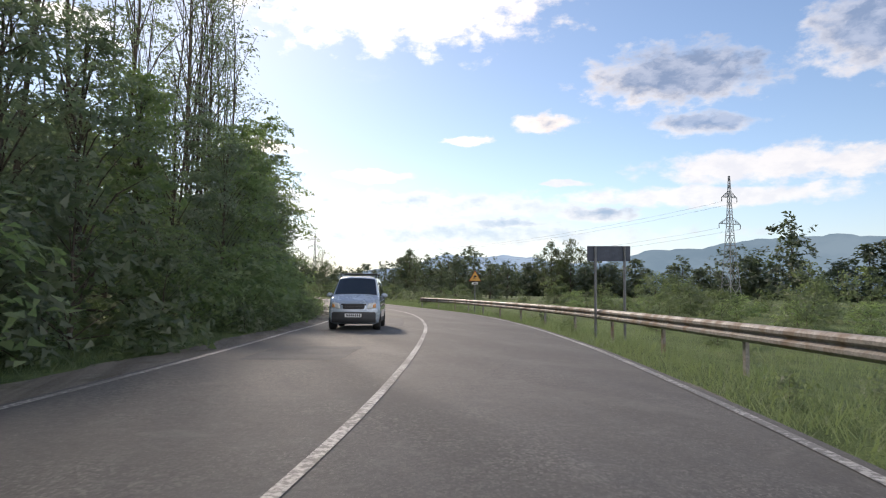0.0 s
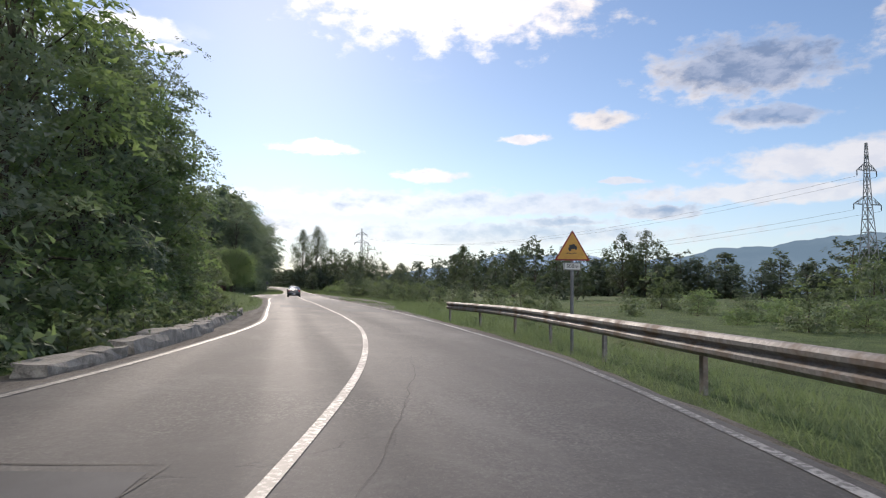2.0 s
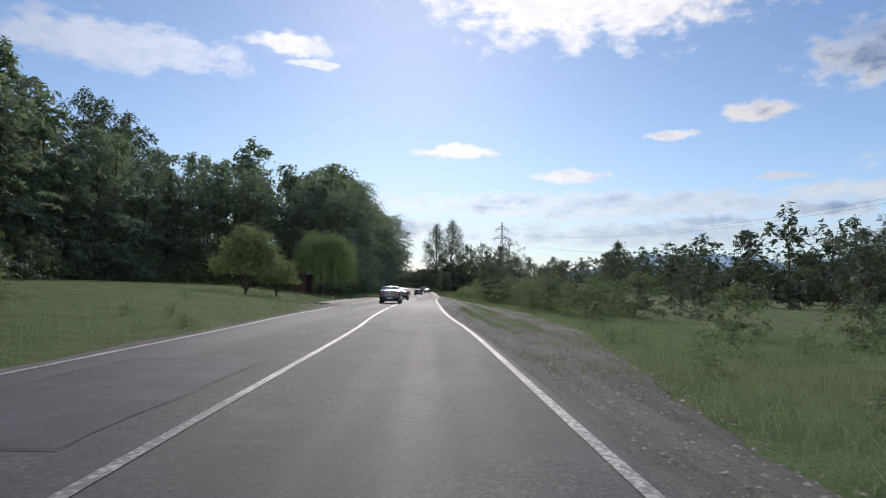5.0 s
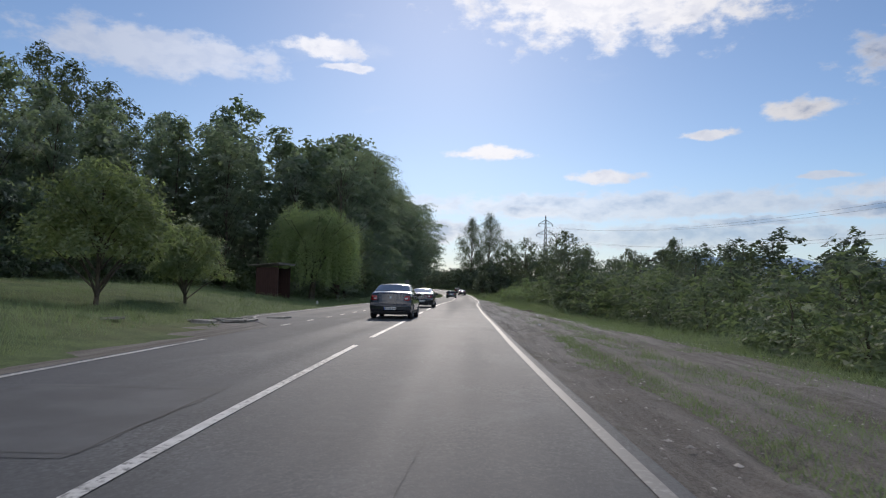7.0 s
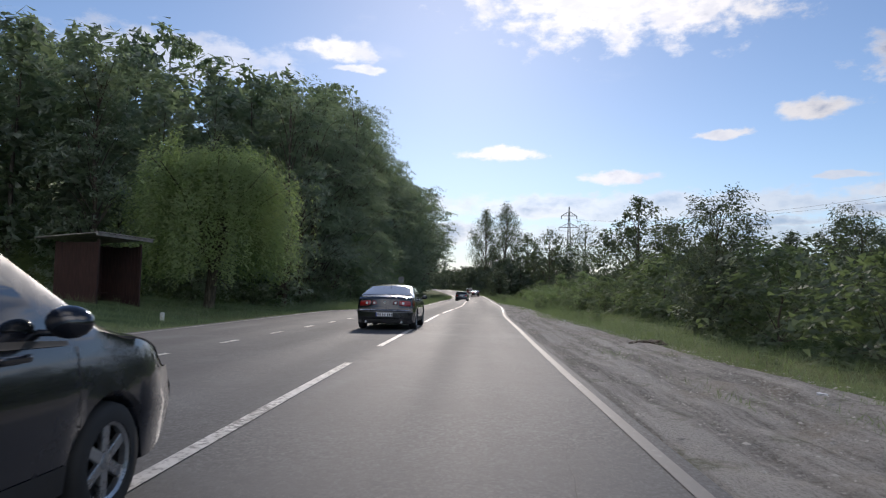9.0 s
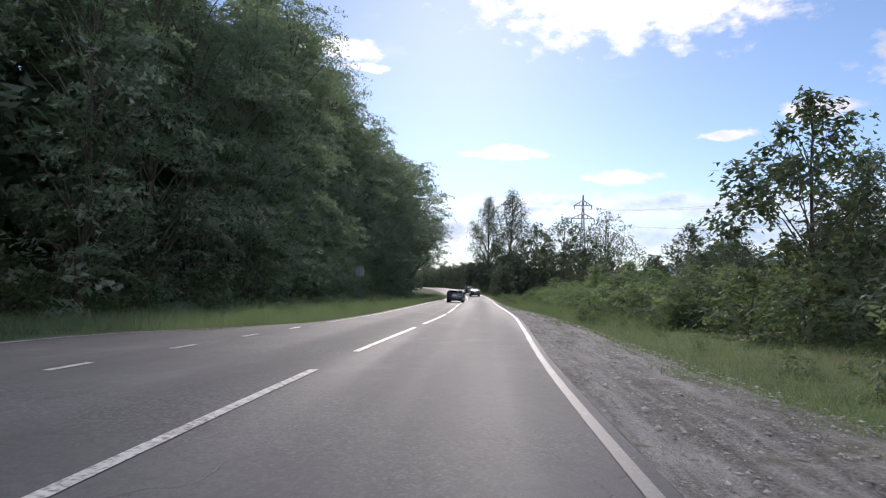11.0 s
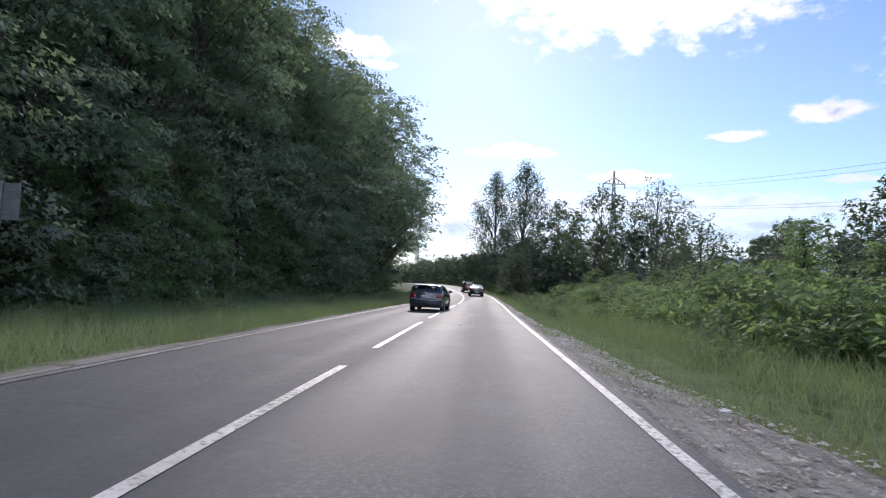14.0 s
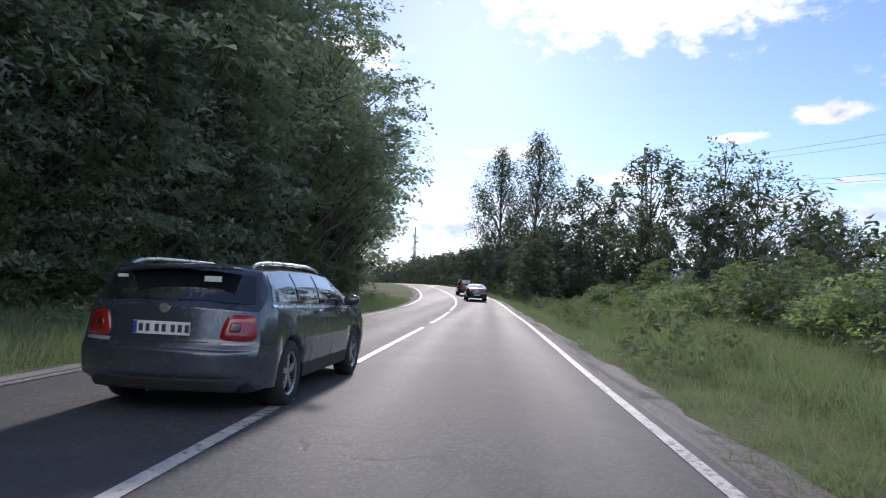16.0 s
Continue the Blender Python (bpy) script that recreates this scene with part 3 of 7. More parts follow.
def shoulder(y0, y1, along, across):
    """The loose shoulder between the asphalt and the grass: wheel ruts, clods and potholes."""
    rows = int((y1 - y0) / along) + 1
    verts, faces = [], []
    for r in range(rows):
        yy = y0 + r * along
        i = min(len(LINE) - 2, max(0, int(np.searchsorted(LINE[:, 1], yy)) - 1))
        g = (yy - LINE[i, 1]) / (LINE[i + 1, 1] - LINE[i, 1] + 1e-9)
        cx = LINE[i, 0] + (LINE[i + 1, 0] - LINE[i, 0]) * g
        inner, outer = wide_r(yy) + 0.12, redge(yy)
        rough = min(1.0, (outer - inner) / 2.2)
        for c in range(across + 1):
            t = c / across
            o = inner + t * (outer - inner)
            x, y = cx + RIGHT[i, 0] * o, yy + RIGHT[i, 1] * o
            lump = 0.06 * noise.fractal((x * 0.9, y * 0.9, 1.0), 1.0, 2.1, 4) + 0.045 * max(0.0, noise.noise((x * 3.6, y * 3.6, 3.0)) - 0.1) + 0.016 * noise.noise((x * 13.0, y * 13.0, 6.0))
            track = sum(dep * math.exp(-((o - wide_r(yy) - at - 0.22 * math.sin(yy * 0.11 + ph)) / 0.17) ** 2) for at, dep, ph in ((0.75, 0.035, 0.0), (1.55, 0.06, 0.8), (2.0, -0.035, 0.8), (2.75, 0.055, 2.0), (3.25, -0.04, 2.0)))
            fade = min(1.0, t * 9) * min(1.0, (1 - t) * 7)
            z = -0.036 + rough * fade * (lump - 1.5 * track * (0.6 + 0.5 * math.sin(yy * 0.07))) - 0.05 * max(0.0, t - 0.85) / 0.15
            verts.append((x, y, float(rise(yy)) + z))
    k = across + 1
    for r in range(rows - 1):
        for c in range(across):
            q = r * k + c
            faces.append((q, q + 1, q + k + 1, q + k))
    return verts, faces


for y0, y1, along, across in ((-34, 58, 0.5, 5), (58, 90, 0.25, 22), (90, 150, 0.16, 40), (150, 212, 0.2, 26), (212, 395, 0.5, 5)):
    v, f = shoulder(y0, y1, along, across)
    tagged(mesh_object("verge", v, f, MAT_GRAVEL, smooth=True), "strip of grey gravel and rutted bare dirt along the asphalt", "verge", kind="structure")
v, f = ribbon(-34, 330, [wobble(left_edge, 0.12, 1.7), lambda y: -wide_l(y) - 0.30, lambda y: -wide_l(y) - 0.12], [-0.08, -0.03, -0.035], 1)
tagged(mesh_object("verge", v, f, MAT_GRAVEL, smooth=True), "narrow strip of dirt along the asphalt", "verge", kind="structure")


def layby_out(y):
    return -W - 0.1 - 3.4 * float(step(112, 122, y)) * (1 - float(step(158, 170, y)))


v, f = ribbon(111, 171, [lambda y: layby_out(y) - 0.15, layby_out, lambda y: -wide_l(y) - 0.1], [-0.08, -0.024, -0.022], 1)
tagged(mesh_object("road", v, f, MAT_ASPHALT), "grey asphalt lay-by beside the road", "road", kind="structure")

LIFT = 0.005
road_line = thing("road_marking", pose(0, 0, 0), "worn white painted lane lines on the asphalt", "road marking", kind="structure")


def painted(name, y0, y1, off, width, mat=None):
    o = off if callable(off) else (lambda y: off)
    top = road_top(max(-W, min(W, o((y0 + y1) / 2)))) + LIFT + 0.003
    vv, ff = ribbon(y0, y1, [lambda y: o(y) - width / 2, lambda y: o(y) + width / 2], [top, top], 1)
    if ff:
        mesh_object(name, vv, ff, mat or MAT_LINE, road_line)


painted("centre_line", -34, 86, 0.0, 0.112, MAT_LINE_WORN)
painted("centre_line", 85.6, 107.5, 0.0, 0.12)
for a, e in ((109.6, 119.4), (122.0, 131.5), (134.2, 143.8), (146.3, 155.4), (157.6, 166.7), (168.8, 179.3), (181.6, 192.8), (195.1, 205.5), (208.2, 217.1), (219.7, 230.3), (232.8, 245.0)):
    painted("dash", a, e, 0.0, 0.13)
painted("centre_line", 247.0, 400, 0.0, 0.13)
painted("edge_line", -34, 84, wide_r, 0.12, MAT_LINE_WORN)
painted("edge_line", 83.6, 163, wide_r, 0.12, MAT_LINE_FADED)
painted("edge_line", 162.6, 400, wide_r, 0.125)
painted("edge_line", -34, 62, lambda y: -wide_l(y), 0.12, MAT_LINE_WORN)
painted("edge_line", 61.6, 108.5, lambda y: -wide_l(y), 0.125)
painted("edge_line", 168, 400, lambda y: -wide_l(y), 0.12, MAT_LINE_WORN)
for k in range(16):
    painted("short_dash", 114.5 + 3.3 * k, 115.9 + 3.3 * k, lambda y: -wide_l(y), 0.13)
v, f = ribbon(118, 164, [lambda y: layby_out(y) + 0.25, lambda y: layby_out(y) + 0.37], [-0.017, -0.017], 1)
mesh_object("edge_line", v, f, MAT_LINE_WORN, road_line)

rng = np.random.default_rng(4)


def crack(y0, o0, y1, o1, width=0.009, stray=0.07):
    """A meandering crack or tarred seam between two places on the road."""
    n = max(6, int(math.hypot(y1 - y0, o1 - o0) / 0.22))
    dy, do = (y1 - y0), (o1 - o0)
    ln = math.hypot(dy, do)
    verts, faces, drift = [], [], 0.0
    for k in range(n + 1):
        t = k / n
        drift = drift * 0.93 + rng.normal(0, stray * 0.28)
        w = width * rng.uniform(0.7, 1.2) * (0.3 + 0.7 * math.sin(math.pi * min(1, max(0, t)) * 0.98 + 0.03))
        for s in (-1, 1):
            y, o = y0 + dy * t - do / ln * (drift + s * w / 2), o0 + do * t + dy / ln * (drift + s * w / 2)
            i = min(len(LINE) - 2, max(0, int(np.searchsorted(LINE[:, 1], y)) - 1))
            g = (y - LINE[i, 1]) / (LINE[i + 1, 1] - LINE[i, 1] + 1e-9)
            cx = LINE[i, 0] + (LINE[i + 1, 0] - LINE[i, 0]) * g
            verts.append((cx + RIGHT[i, 0] * o, y + RIGHT[i, 1] * o, float(rise(y)) + road_top(o) + 0.0062))
    for k in range(n):
        a = 2 * k
        faces.append((a, a + 1, a + 3, a + 2))
    mesh_object("crack", verts, faces, MAT_TAR, road)


def repair(y0, y1, o0, o1, mat=None):
    """A patch of newer asphalt with a ragged outline, let into the road."""
    n = 10
    verts, faces = [], []
    for k in range(n + 1):
        yy = y0 + (y1 - y0) * k / n
        for o in (o0 + rng.uniform(-0.05, 0.05), (o0 + o1) / 2, o1 + rng.uniform(-0.05, 0.05)):
            px, py = road_point(yy, o)
            verts.append((px, py, float(rise(yy)) + road_top(o) + 0.004))
    for k in range(n):
        for c in range(2):
            a = k * 3 + c
            faces.append((a, a + 1, a + 4, a + 3))
    tagged(mesh_object("asphalt_patch", verts, faces, mat or MAT_PATCH, road, label="darker repaired patch of asphalt"))
    for a, c in (((y0, o0), (y1, o0)), ((y0, o1), (y1, o1)), ((y0, o0), (y0, o1)), ((y1, o0), (y1, o1))):
        crack(*a, *c, 0.022, 0.03)


for a in [(12.0, 14.6, -3.0, -1.2), (24, 31, -2.9, -0.8), (62.5, 67.5, 0.7, 3.1), (84, 92.5, 0.9, 3.2), (70, 76, -2.8, -0.6),
          (98, 101, -2.9, -0.5)]:
    repair(*a)
for a in [(9, 1.2, 16, 2.4), (14, -3.2, 13.4, -0.4), (19, -0.6, 27, -1.5), (23, 0.4, 23.6, 3.3), (30, 0.6, 40, 0.9), (34, -3.4, 33.2, -0.2), (48.5, -1.3, 54.5, -0.45), (50, 0.2, 50.5, 2.7), (57, -0.35, 66, -0.5),
          (59, -3.0, 58.6, -0.4), (71, 0.3, 82, 0.6), (78, -3.2, 77.4, 0.0), (88, 1.4, 99, 1.9), (94, -3.2, 93.5, -0.2), (104, 0.3, 104.6, 3.2), (109, -0.9, 121, -0.5), (117, 2.5, 126, 2.9), (123, -5.8, 122.4, -0.3),
          (131, 0.5, 131.5, 3.2), (136, -2.6, 147, -2.2), (148, 0.3, 149, 3.1), (153, -5.5, 152.2, -0.2), (157, 2.6, 168, 3.0), (171, -0.3, 171.6, -3.0), (174, 0.35, 186, 0.7), (181, 0.9, 181.5, 3.2), (189, -2.9, 188.5, 0.1),
          (193, 2.2, 203, 2.6), (198, -1.6, 209, -1.2), (207, 0.2, 207.6, 3.1), (214, -2.9, 213.4, 0.0), (217, 1.5, 228, 1.9), (226, -0.3, 226.8, 3.0)]:
    crack(*a)

# ---- plants ----


def leaf_mesh(name, centres, outward, size, r, mat, aspect=0.62):
    """One mesh of small pointed leaves at the given places."""
    n = len(centres)
    nrm = outward * 0.55 + r.normal(0, 0.34, (n, 3)) + np.array([0, 0, 0.75])
    nrm /= np.linalg.norm(nrm, axis=1)[:, None]
    t = np.cross(nrm, r.normal(0, 1, (n, 3)))
    t /= np.linalg.norm(t, axis=1)[:, None] + 1e-9
    b = np.cross(nrm, t)
    s = size * r.uniform(0.55, 1.4, (n, 1))
    v = np.stack([centres - t * s * 0.45 - b * s * 0.5 * aspect, centres - t * s * 0.3 + b * s * 0.5 * aspect, centres + t * s * 0.65], 1).reshape(-1, 3)
    me = bpy.data.meshes.new(name)
    me.vertices.add(3 * n)
    me.vertices.foreach_set("co", v.ravel())
    me.loops.add(3 * n)
    me.loops.foreach_set("vertex_index", np.arange(3 * n))
    me.polygons.add(n)
    me.polygons.foreach_set("loop_start", np.arange(n) * 3)
    me.materials.append(mat)
    me.update(calc_edges=True)
    return me


def tubes(name, segs, mat, sides=6):
    """One mesh of tapered tubes: (start, end, radius at start, radius at end)."""
    verts, faces = [], []
    ang = np.arange(sides) * 2 * math.pi / sides
    for a, b, ra, rb in segs:
        a, b = np.array(a, float), np.array(b, float)
        d = b - a
        d = d / (np.linalg.norm(d) + 1e-9)
        u = np.cross(d, (0.3, 1, 0.2))
        u /= np.linalg.norm(u) + 1e-9
        w = np.cross(d, u)
        k = len(verts)
        for p, rr in ((a, ra), (b, rb)):
            verts += [tuple(p + (u * math.cos(t) + w * math.sin(t)) * rr) for t in ang]
        faces += [(k + i, k + (i + 1) % sides, k + sides + (i + 1) % sides, k + sides + i) for i in range(sides)]
    me = bpy.data.meshes.new(name)
    me.from_pydata(verts, [], faces)
    me.polygons.foreach_set("use_smooth", [True] * len(me.polygons))
    me.materials.append(mat)
    return me


def crown_places(r, blobs, n, spray, per=30, thick=0.10):
    """Places for leaves: layered drooping sprays on the skins of the clumps, uneven, with the outward way."""
    k = max(8, n // per)
    w = np.array([b[3] ** 2 for b in blobs])
    pick_b = r.choice(len(blobs), k, p=w / w.sum())
    c = np.array([b[:3] for b in blobs])[pick_b]
    rad = np.array([b[3] for b in blobs])[pick_b][:, None]
    d = r.normal(0, 1, (k, 3)) + np.array([0, 0, 0.25])
    d /= np.linalg.norm(d, axis=1)[:, None]
    q = 1 + 0.25 * np.sin(d[:, :1] * 5 + c[:, :1]) * np.sin(d[:, 1:2] * 6 + c[:, 1:2])
    mid = c + d * rad * q * r.uniform(0.55, 1.08, (k, 1)) * np.array([[1, 1, 0.85]])
    h = d * np.array([1, 1, 0]) + c * np.array([0.15, 0.15, 0]) + r.normal(0, 0.2, (k, 3)) * np.array([1, 1, 0])
    h /= np.linalg.norm(h, axis=1)[:, None] + 1e-6
    side = np.stack([-h[:, 1], h[:, 0], 0 * h[:, 0]], 1)
    ln = spray * r.uniform(0.6, 1.4, (k, 1))
    i = np.repeat(np.arange(k), per)
    m = len(i)
    x = r.uniform(-0.6, 1, (m, 1))
    y = r.normal(0, 0.30, (m, 1)) * (1.15 - 0.75 * np.maximum(x, 0))
    z = (-0.35 * np.maximum(x, 0) ** 2 + 0.25 * r.normal(0, 1, (k, 1))[i] * x) + r.normal(0, thick, (m, 1)) + 0.05 * np.cos(y * 4)
    pos = mid[i] + (h[i] * x + side[i] * y + np.array([[0, 0, 1.0]]) * z) * ln[i]
    return pos, d[i] * 0.6 + h[i] * 0.4


def plant(name, r, tall, base, wide, n_blobs, n_leaves, leaf, mat, trunk_r, lean=0.3, profile=None, blob=0.36, limbs=True, spray=0.9, flat=1.0, twigs=0, per=30, thick=0.12, skirt=0.0):
    """A tree or shrub at the origin: an Empty with a trunk with limbs, and a crown. base: where the crown begins."""
    prof = profile or (lambda t: math.sin(math.pi * min(1, 0.12 + 0.88 * t) ** 0.8) ** 0.7)
    blobs, segs = [], []
    knots = [np.array([0, 0, -0.4])]
    steps = 5
    for k in range(1, steps + 1):
        p = knots[-1] + np.array([r.normal(0, lean * tall / 60), r.normal(0, lean * tall / 60), (tall * 0.86 + 0.4) / steps])
        knots.append(p)
    for k in range(steps):
        segs.append((knots[k], knots[k + 1], trunk_r * (1 - 0.17 * k), trunk_r * (1 - 0.17 * (k + 1))))
    zs = [q[2] for q in knots]

    def stem(z):
        return np.array([np.interp(z, zs, [q[0] for q in knots]), np.interp(z, zs, [q[1] for q in knots]), z])

    for k in range(n_blobs):
        t = (k + r.uniform(0.2, 0.8)) / n_blobs
        z = base + (tall - base) * t * 0.94
        a = k * 2.4 + r.uniform(-0.5, 0.5)
        br = wide * blob * r.uniform(0.7, 1.25) * (0.55 + 0.45 * prof(t))
        reach = max(0.0, wide * prof(t) * r.uniform(0.55, 1.08) - br * 0.6)
        c = stem(min(z, zs[-1])) * np.array([1, 1, 0]) + np.array([math.cos(a) * reach, math.sin(a) * reach * flat, z])
        blobs.append((*c, br))
        if limbs:
            s = stem(min(zs[-1], max(tall * 0.06, z - reach * 0.7 - 0.1 * tall)))
            mid = (s + c) / 2 + np.array([0, 0, 0.06 * tall * r.uniform(0, 1)])
            lr = trunk_r * 0.34 * (1.1 - 0.6 * t)
            segs += [(s, mid, lr, lr * 0.7), (mid, c, lr * 0.7, lr * 0.2)]
            for _ in range(twigs):
                tip = c + r.normal(0, 0.5, 3) * br
                segs.append((c * 0.5 + mid * 0.5, tip, lr * 0.4, lr * 0.1))
    root = new(name)
    places, way = crown_places(r, blobs, n_leaves, spray, per, thick)
    if skirt:      # a browsed crown ends at an uneven height above the grass
        hem = skirt + 0.25 * np.sin(places[:, 0] * 2.1) * np.sin(places[:, 1] * 1.7) + r.normal(0, 0.12, len(places))
        places, way = places[places[:, 2] > hem], way[places[:, 2] > hem]
    low = places[:, 2] < 0.05
    places[low, 2] = r.uniform(0.05, 0.5, low.sum())
    trunk = new("trunk", tubes(name + "_trunk", segs, MAT_BARK, 4))
    crown = new("crown", leaf_mesh(name + "_crown", places, way, leaf, r, mat))
    trunk.parent = crown.parent = root
    return root


def stand(proto, x, y, scale, turn, label, category, group="", tall=None):
    z = spot(x, y)
    s = scale if isinstance(scale, tuple) else (scale, scale, scale)
    ob = copy_thing(proto, pose(0, 0, 0))
    ob.matrix_basis = Matrix.Translation((x, y, z - 0.05)) @ Matrix.Rotation(turn, 4, "Z") @ Matrix.Diagonal((*s, 1))
    return tagged(ob, label, category, group)


r0 = np.random.default_rng(11)
wide_prof = lambda t: 0.55 + 0.45 * math.sin(math.pi * min(1.0, 0.15 + t * 0.9))
dome_prof = lambda t: math.sqrt(max(0.04, 1 - 0.92 * t * t))
tip_prof = lambda t: 0.30 + 0.70 * (1 - t) ** 0.75
P_EDGE = [plant("forest_tree", r0, 22, 0.3, w, 40, 8000, 0.42, MAT_LEAF, 0.28, profile=pf, blob=bl, spray=1.7, per=50, thick=0.08)
          for w, pf, bl in ((4.9, wide_prof, 0.32), (4.4, tip_prof, 0.34), (5.2, wide_prof, 0.28))]
P_FINE = [plant("forest_tree", r0, 22, 0.3, w, 44, 13000, 0.30, MAT_LEAF, 0.28, profile=pf, blob=bl, spray=1.6, per=56, thick=0.07) for w, pf, bl in ((4.9, wide_prof, 0.31), (5.1, wide_prof, 0.28))]
P_NEAR = [plant("forest_tree", r0, 22, 0.3, w, 46, 27000, 0.19, MAT_LEAF, 0.28, profile=pf, blob=bl, spray=1.5, per=85, thick=0.07, twigs=1) for w, pf, bl in ((4.9, wide_prof, 0.31), (5.1, wide_prof, 0.28))]
P_SPREAD = [plant("forest_tree", r0, 22, 5.5, 6.6, 40, 9000, 0.30, MAT_LEAF, 0.30, profile=wide_prof, blob=0.24, spray=1.3, per=30, thick=0.12, twigs=1, skirt=4.2) for _ in range(2)]
P_INNER = [plant("forest_tree", r0, 25, 2.0, w, 26, 2000, 1.0, MAT_LEAF, 0.3, profile=pf, blob=0.38, spray=1.5, per=12, thick=0.3, limbs=False) for w, pf in ((4.9, wide_prof), (4.2, tip_prof), (5.0, None))]
P_SLIM = [plant("slim_tree", r0, 22, 8.0, 2.2, 16, 700, 0.17, MAT_LEAF, 0.105, lean=0.5, blob=0.22, spray=0.7, twigs=1, per=10, thick=0.3) for _ in range(3)]
P_SHRUB = [plant("shrub", r0, 3.0, 0.0, 1.75, 16, 2000, 0.17, MAT_SHRUB, 0.04, profile=wide_prof, blob=bl, lean=1.2, spray=0.5, per=22, thick=0.2) for bl in (0.40, 0.34, 0.44, 0.30)]
P_BRAMBLE = [plant("bramble_thicket", r0, 2.0, 0.0, 1.9, 16, 2300, 0.15, MAT_LIGHT, 0.03, profile=wide_prof, blob=bl, lean=1.5, spray=0.6, per=24, thick=0.15) for bl in (0.36, 0.30)]
P_BANK = [plant("bank_tree", r0, 11, 0.2, w, 40, 11500, 0.19, MAT_LIGHT, 0.15, profile=pf, blob=bl, spray=1.0, per=46, thick=0.08, twigs=1) for w, pf, bl in ((2.9, wide_prof, 0.31), (2.7, tip_prof, 0.30))]
P_POPLAR = [plant("poplar", r0, 27, 4.0, 6.0, 60, 13000, 0.36, MAT_POPLAR, 0.36, blob=0.30, spray=0.8, twigs=2, per=6, thick=0.5) for _ in range(2)]
P_FAR = [plant("broadleaf_tree", r0, 12, 0.4, 4.6, 20, 1000, 0.72, MAT_FAR, 0.2, profile=pf, blob=0.36, spray=0.8, per=9, thick=0.4) for pf in (wide_prof, None, tip_prof, wide_prof)]
P_AIRY = [plant("airy_tree", r0, 12, 2.2, 4.3, 34, 4600, 0.33, MAT_POPLAR, 0.17, blob=0.24, spray=0.6, twigs=2, per=12, thick=0.35) for _ in range(3)]
P_MID = [plant("broadleaf_tree", r0, 12, 0.6, 4.4, 34, 13000, 0.25, MAT_FAR, 0.18, profile=pf, blob=0.30, spray=0.8, twigs=1, per=14, thick=0.3) for pf in (None, wide_prof)]
P_LACE = [plant("lacy_tree", r0, 12, 3.0, 4.9, 40, 2300, 0.27, MAT_POPLAR, 0.15, blob=0.20, spray=0.6, twigs=3, per=7, thick=0.4) for _ in range(2)]
P_ROUND = plant("meadow_tree", r0, 6.8, 2.3, 3.5, 34, 16000, 0.19, MAT_MEADOW, 0.17, profile=dome_prof, blob=0.30, spray=0.8, per=24, thick=0.2, skirt=2.3)
P_WEED = [plant("weed", r0, 0.55, 0.0, 0.34, 5, 210, 0.08, MAT_SHRUB, 0.01, profile=wide_prof, blob=0.5, lean=1.0, spray=0.2, per=11, thick=0.3, limbs=False) for _ in range(3)]
PROTOS = P_WEED + P_BRAMBLE + P_BANK + P_SPREAD + P_NEAR + P_FINE + P_EDGE + P_INNER + P_SLIM + P_SHRUB + P_POPLAR + P_FAR + P_AIRY + P_LACE + P_MID + [P_ROUND]


def willow(r):
    """A willow with hanging curtains of narrow leaves down to the grass."""
    root = new("willow_tree")
    segs = [((0, 0, -0.3), (0.15, 0.1, 2.2), 0.32, 0.26)]
    pts = []
    for k in range(46):
        a, t = k * 2.4, (k + 0.5) / 46
        rr = 4.15 * math.sqrt(t) * (1 + 0.10 * math.sin(3 * a + 0.6))
        top = np.array([math.cos(a) * rr, math.sin(a) * rr, 8.7 - 2.7 * t ** 1.7 + 0.55 * math.sin(3 * a + 1.0) * t + r.uniform(-0.5, 0.5)])
        if k % 2 == 0:
            mid = np.array([top[0] * 0.4, top[1] * 0.4, top[2] * 0.75])
            segs += [((0.15, 0.1, 2.1), mid, 0.14, 0.07), (mid, top, 0.07, 0.02)]
        for s in range(13):
            o = top + np.array([r.normal(0, 0.5), r.normal(0, 0.5), r.normal(0, 0.35)])
            ln = min(o[2] - (0.9 if s < 3 else 1.4) - r.uniform(0, 0.9), r.uniform(1.2, 2.4) + 4.2 * t)
            for q in np.linspace(0, 1, 130):
                pts.append(o + np.array([o[0], o[1], 0]) * 0.05 * q + np.array([r.normal(0, 0.16), r.normal(0, 0.16), -ln * q]))
    pts = np.array(pts)
    d = pts * np.array([1, 1, 0.1])
    d /= np.linalg.norm(d, axis=1)[:, None] + 1e-6
    trunk = new("trunk", tubes("willow_trunk", segs, MAT_BARK))
    crown = new("crown", leaf_mesh("willow_crown", pts, d, 0.175, r, MAT_WILLOW, 0.42))
    trunk.parent = crown.parent = root
    return root


P_WILLOW = willow(r0)
PROTOS.append(P_WILLOW)

r1 = np.random.default_rng(23)
r2 = np.random.default_rng(41)


def pick(seq):
    return seq[int(r1.integers(len(seq)))]


LAB_EDGE = ("tall broadleaf tree with dense dark green foliage at the forest edge", "tree", "forest edge trees")
LAB_IN = ("tall broadleaf forest tree with dark green crown on the slope", "tree", "forest trees")
LAB_SLIM = ("slim tall tree with bare trunk and sparse thin crown", "tree", "slim trees")
LAB_SHRUB = ("dense leafy green roadside shrub in tall grass", "shrub", "roadside shrubs")
LAB_FAR = ("broadleaf tree with dark crown in a distant row", "tree", "distant trees")


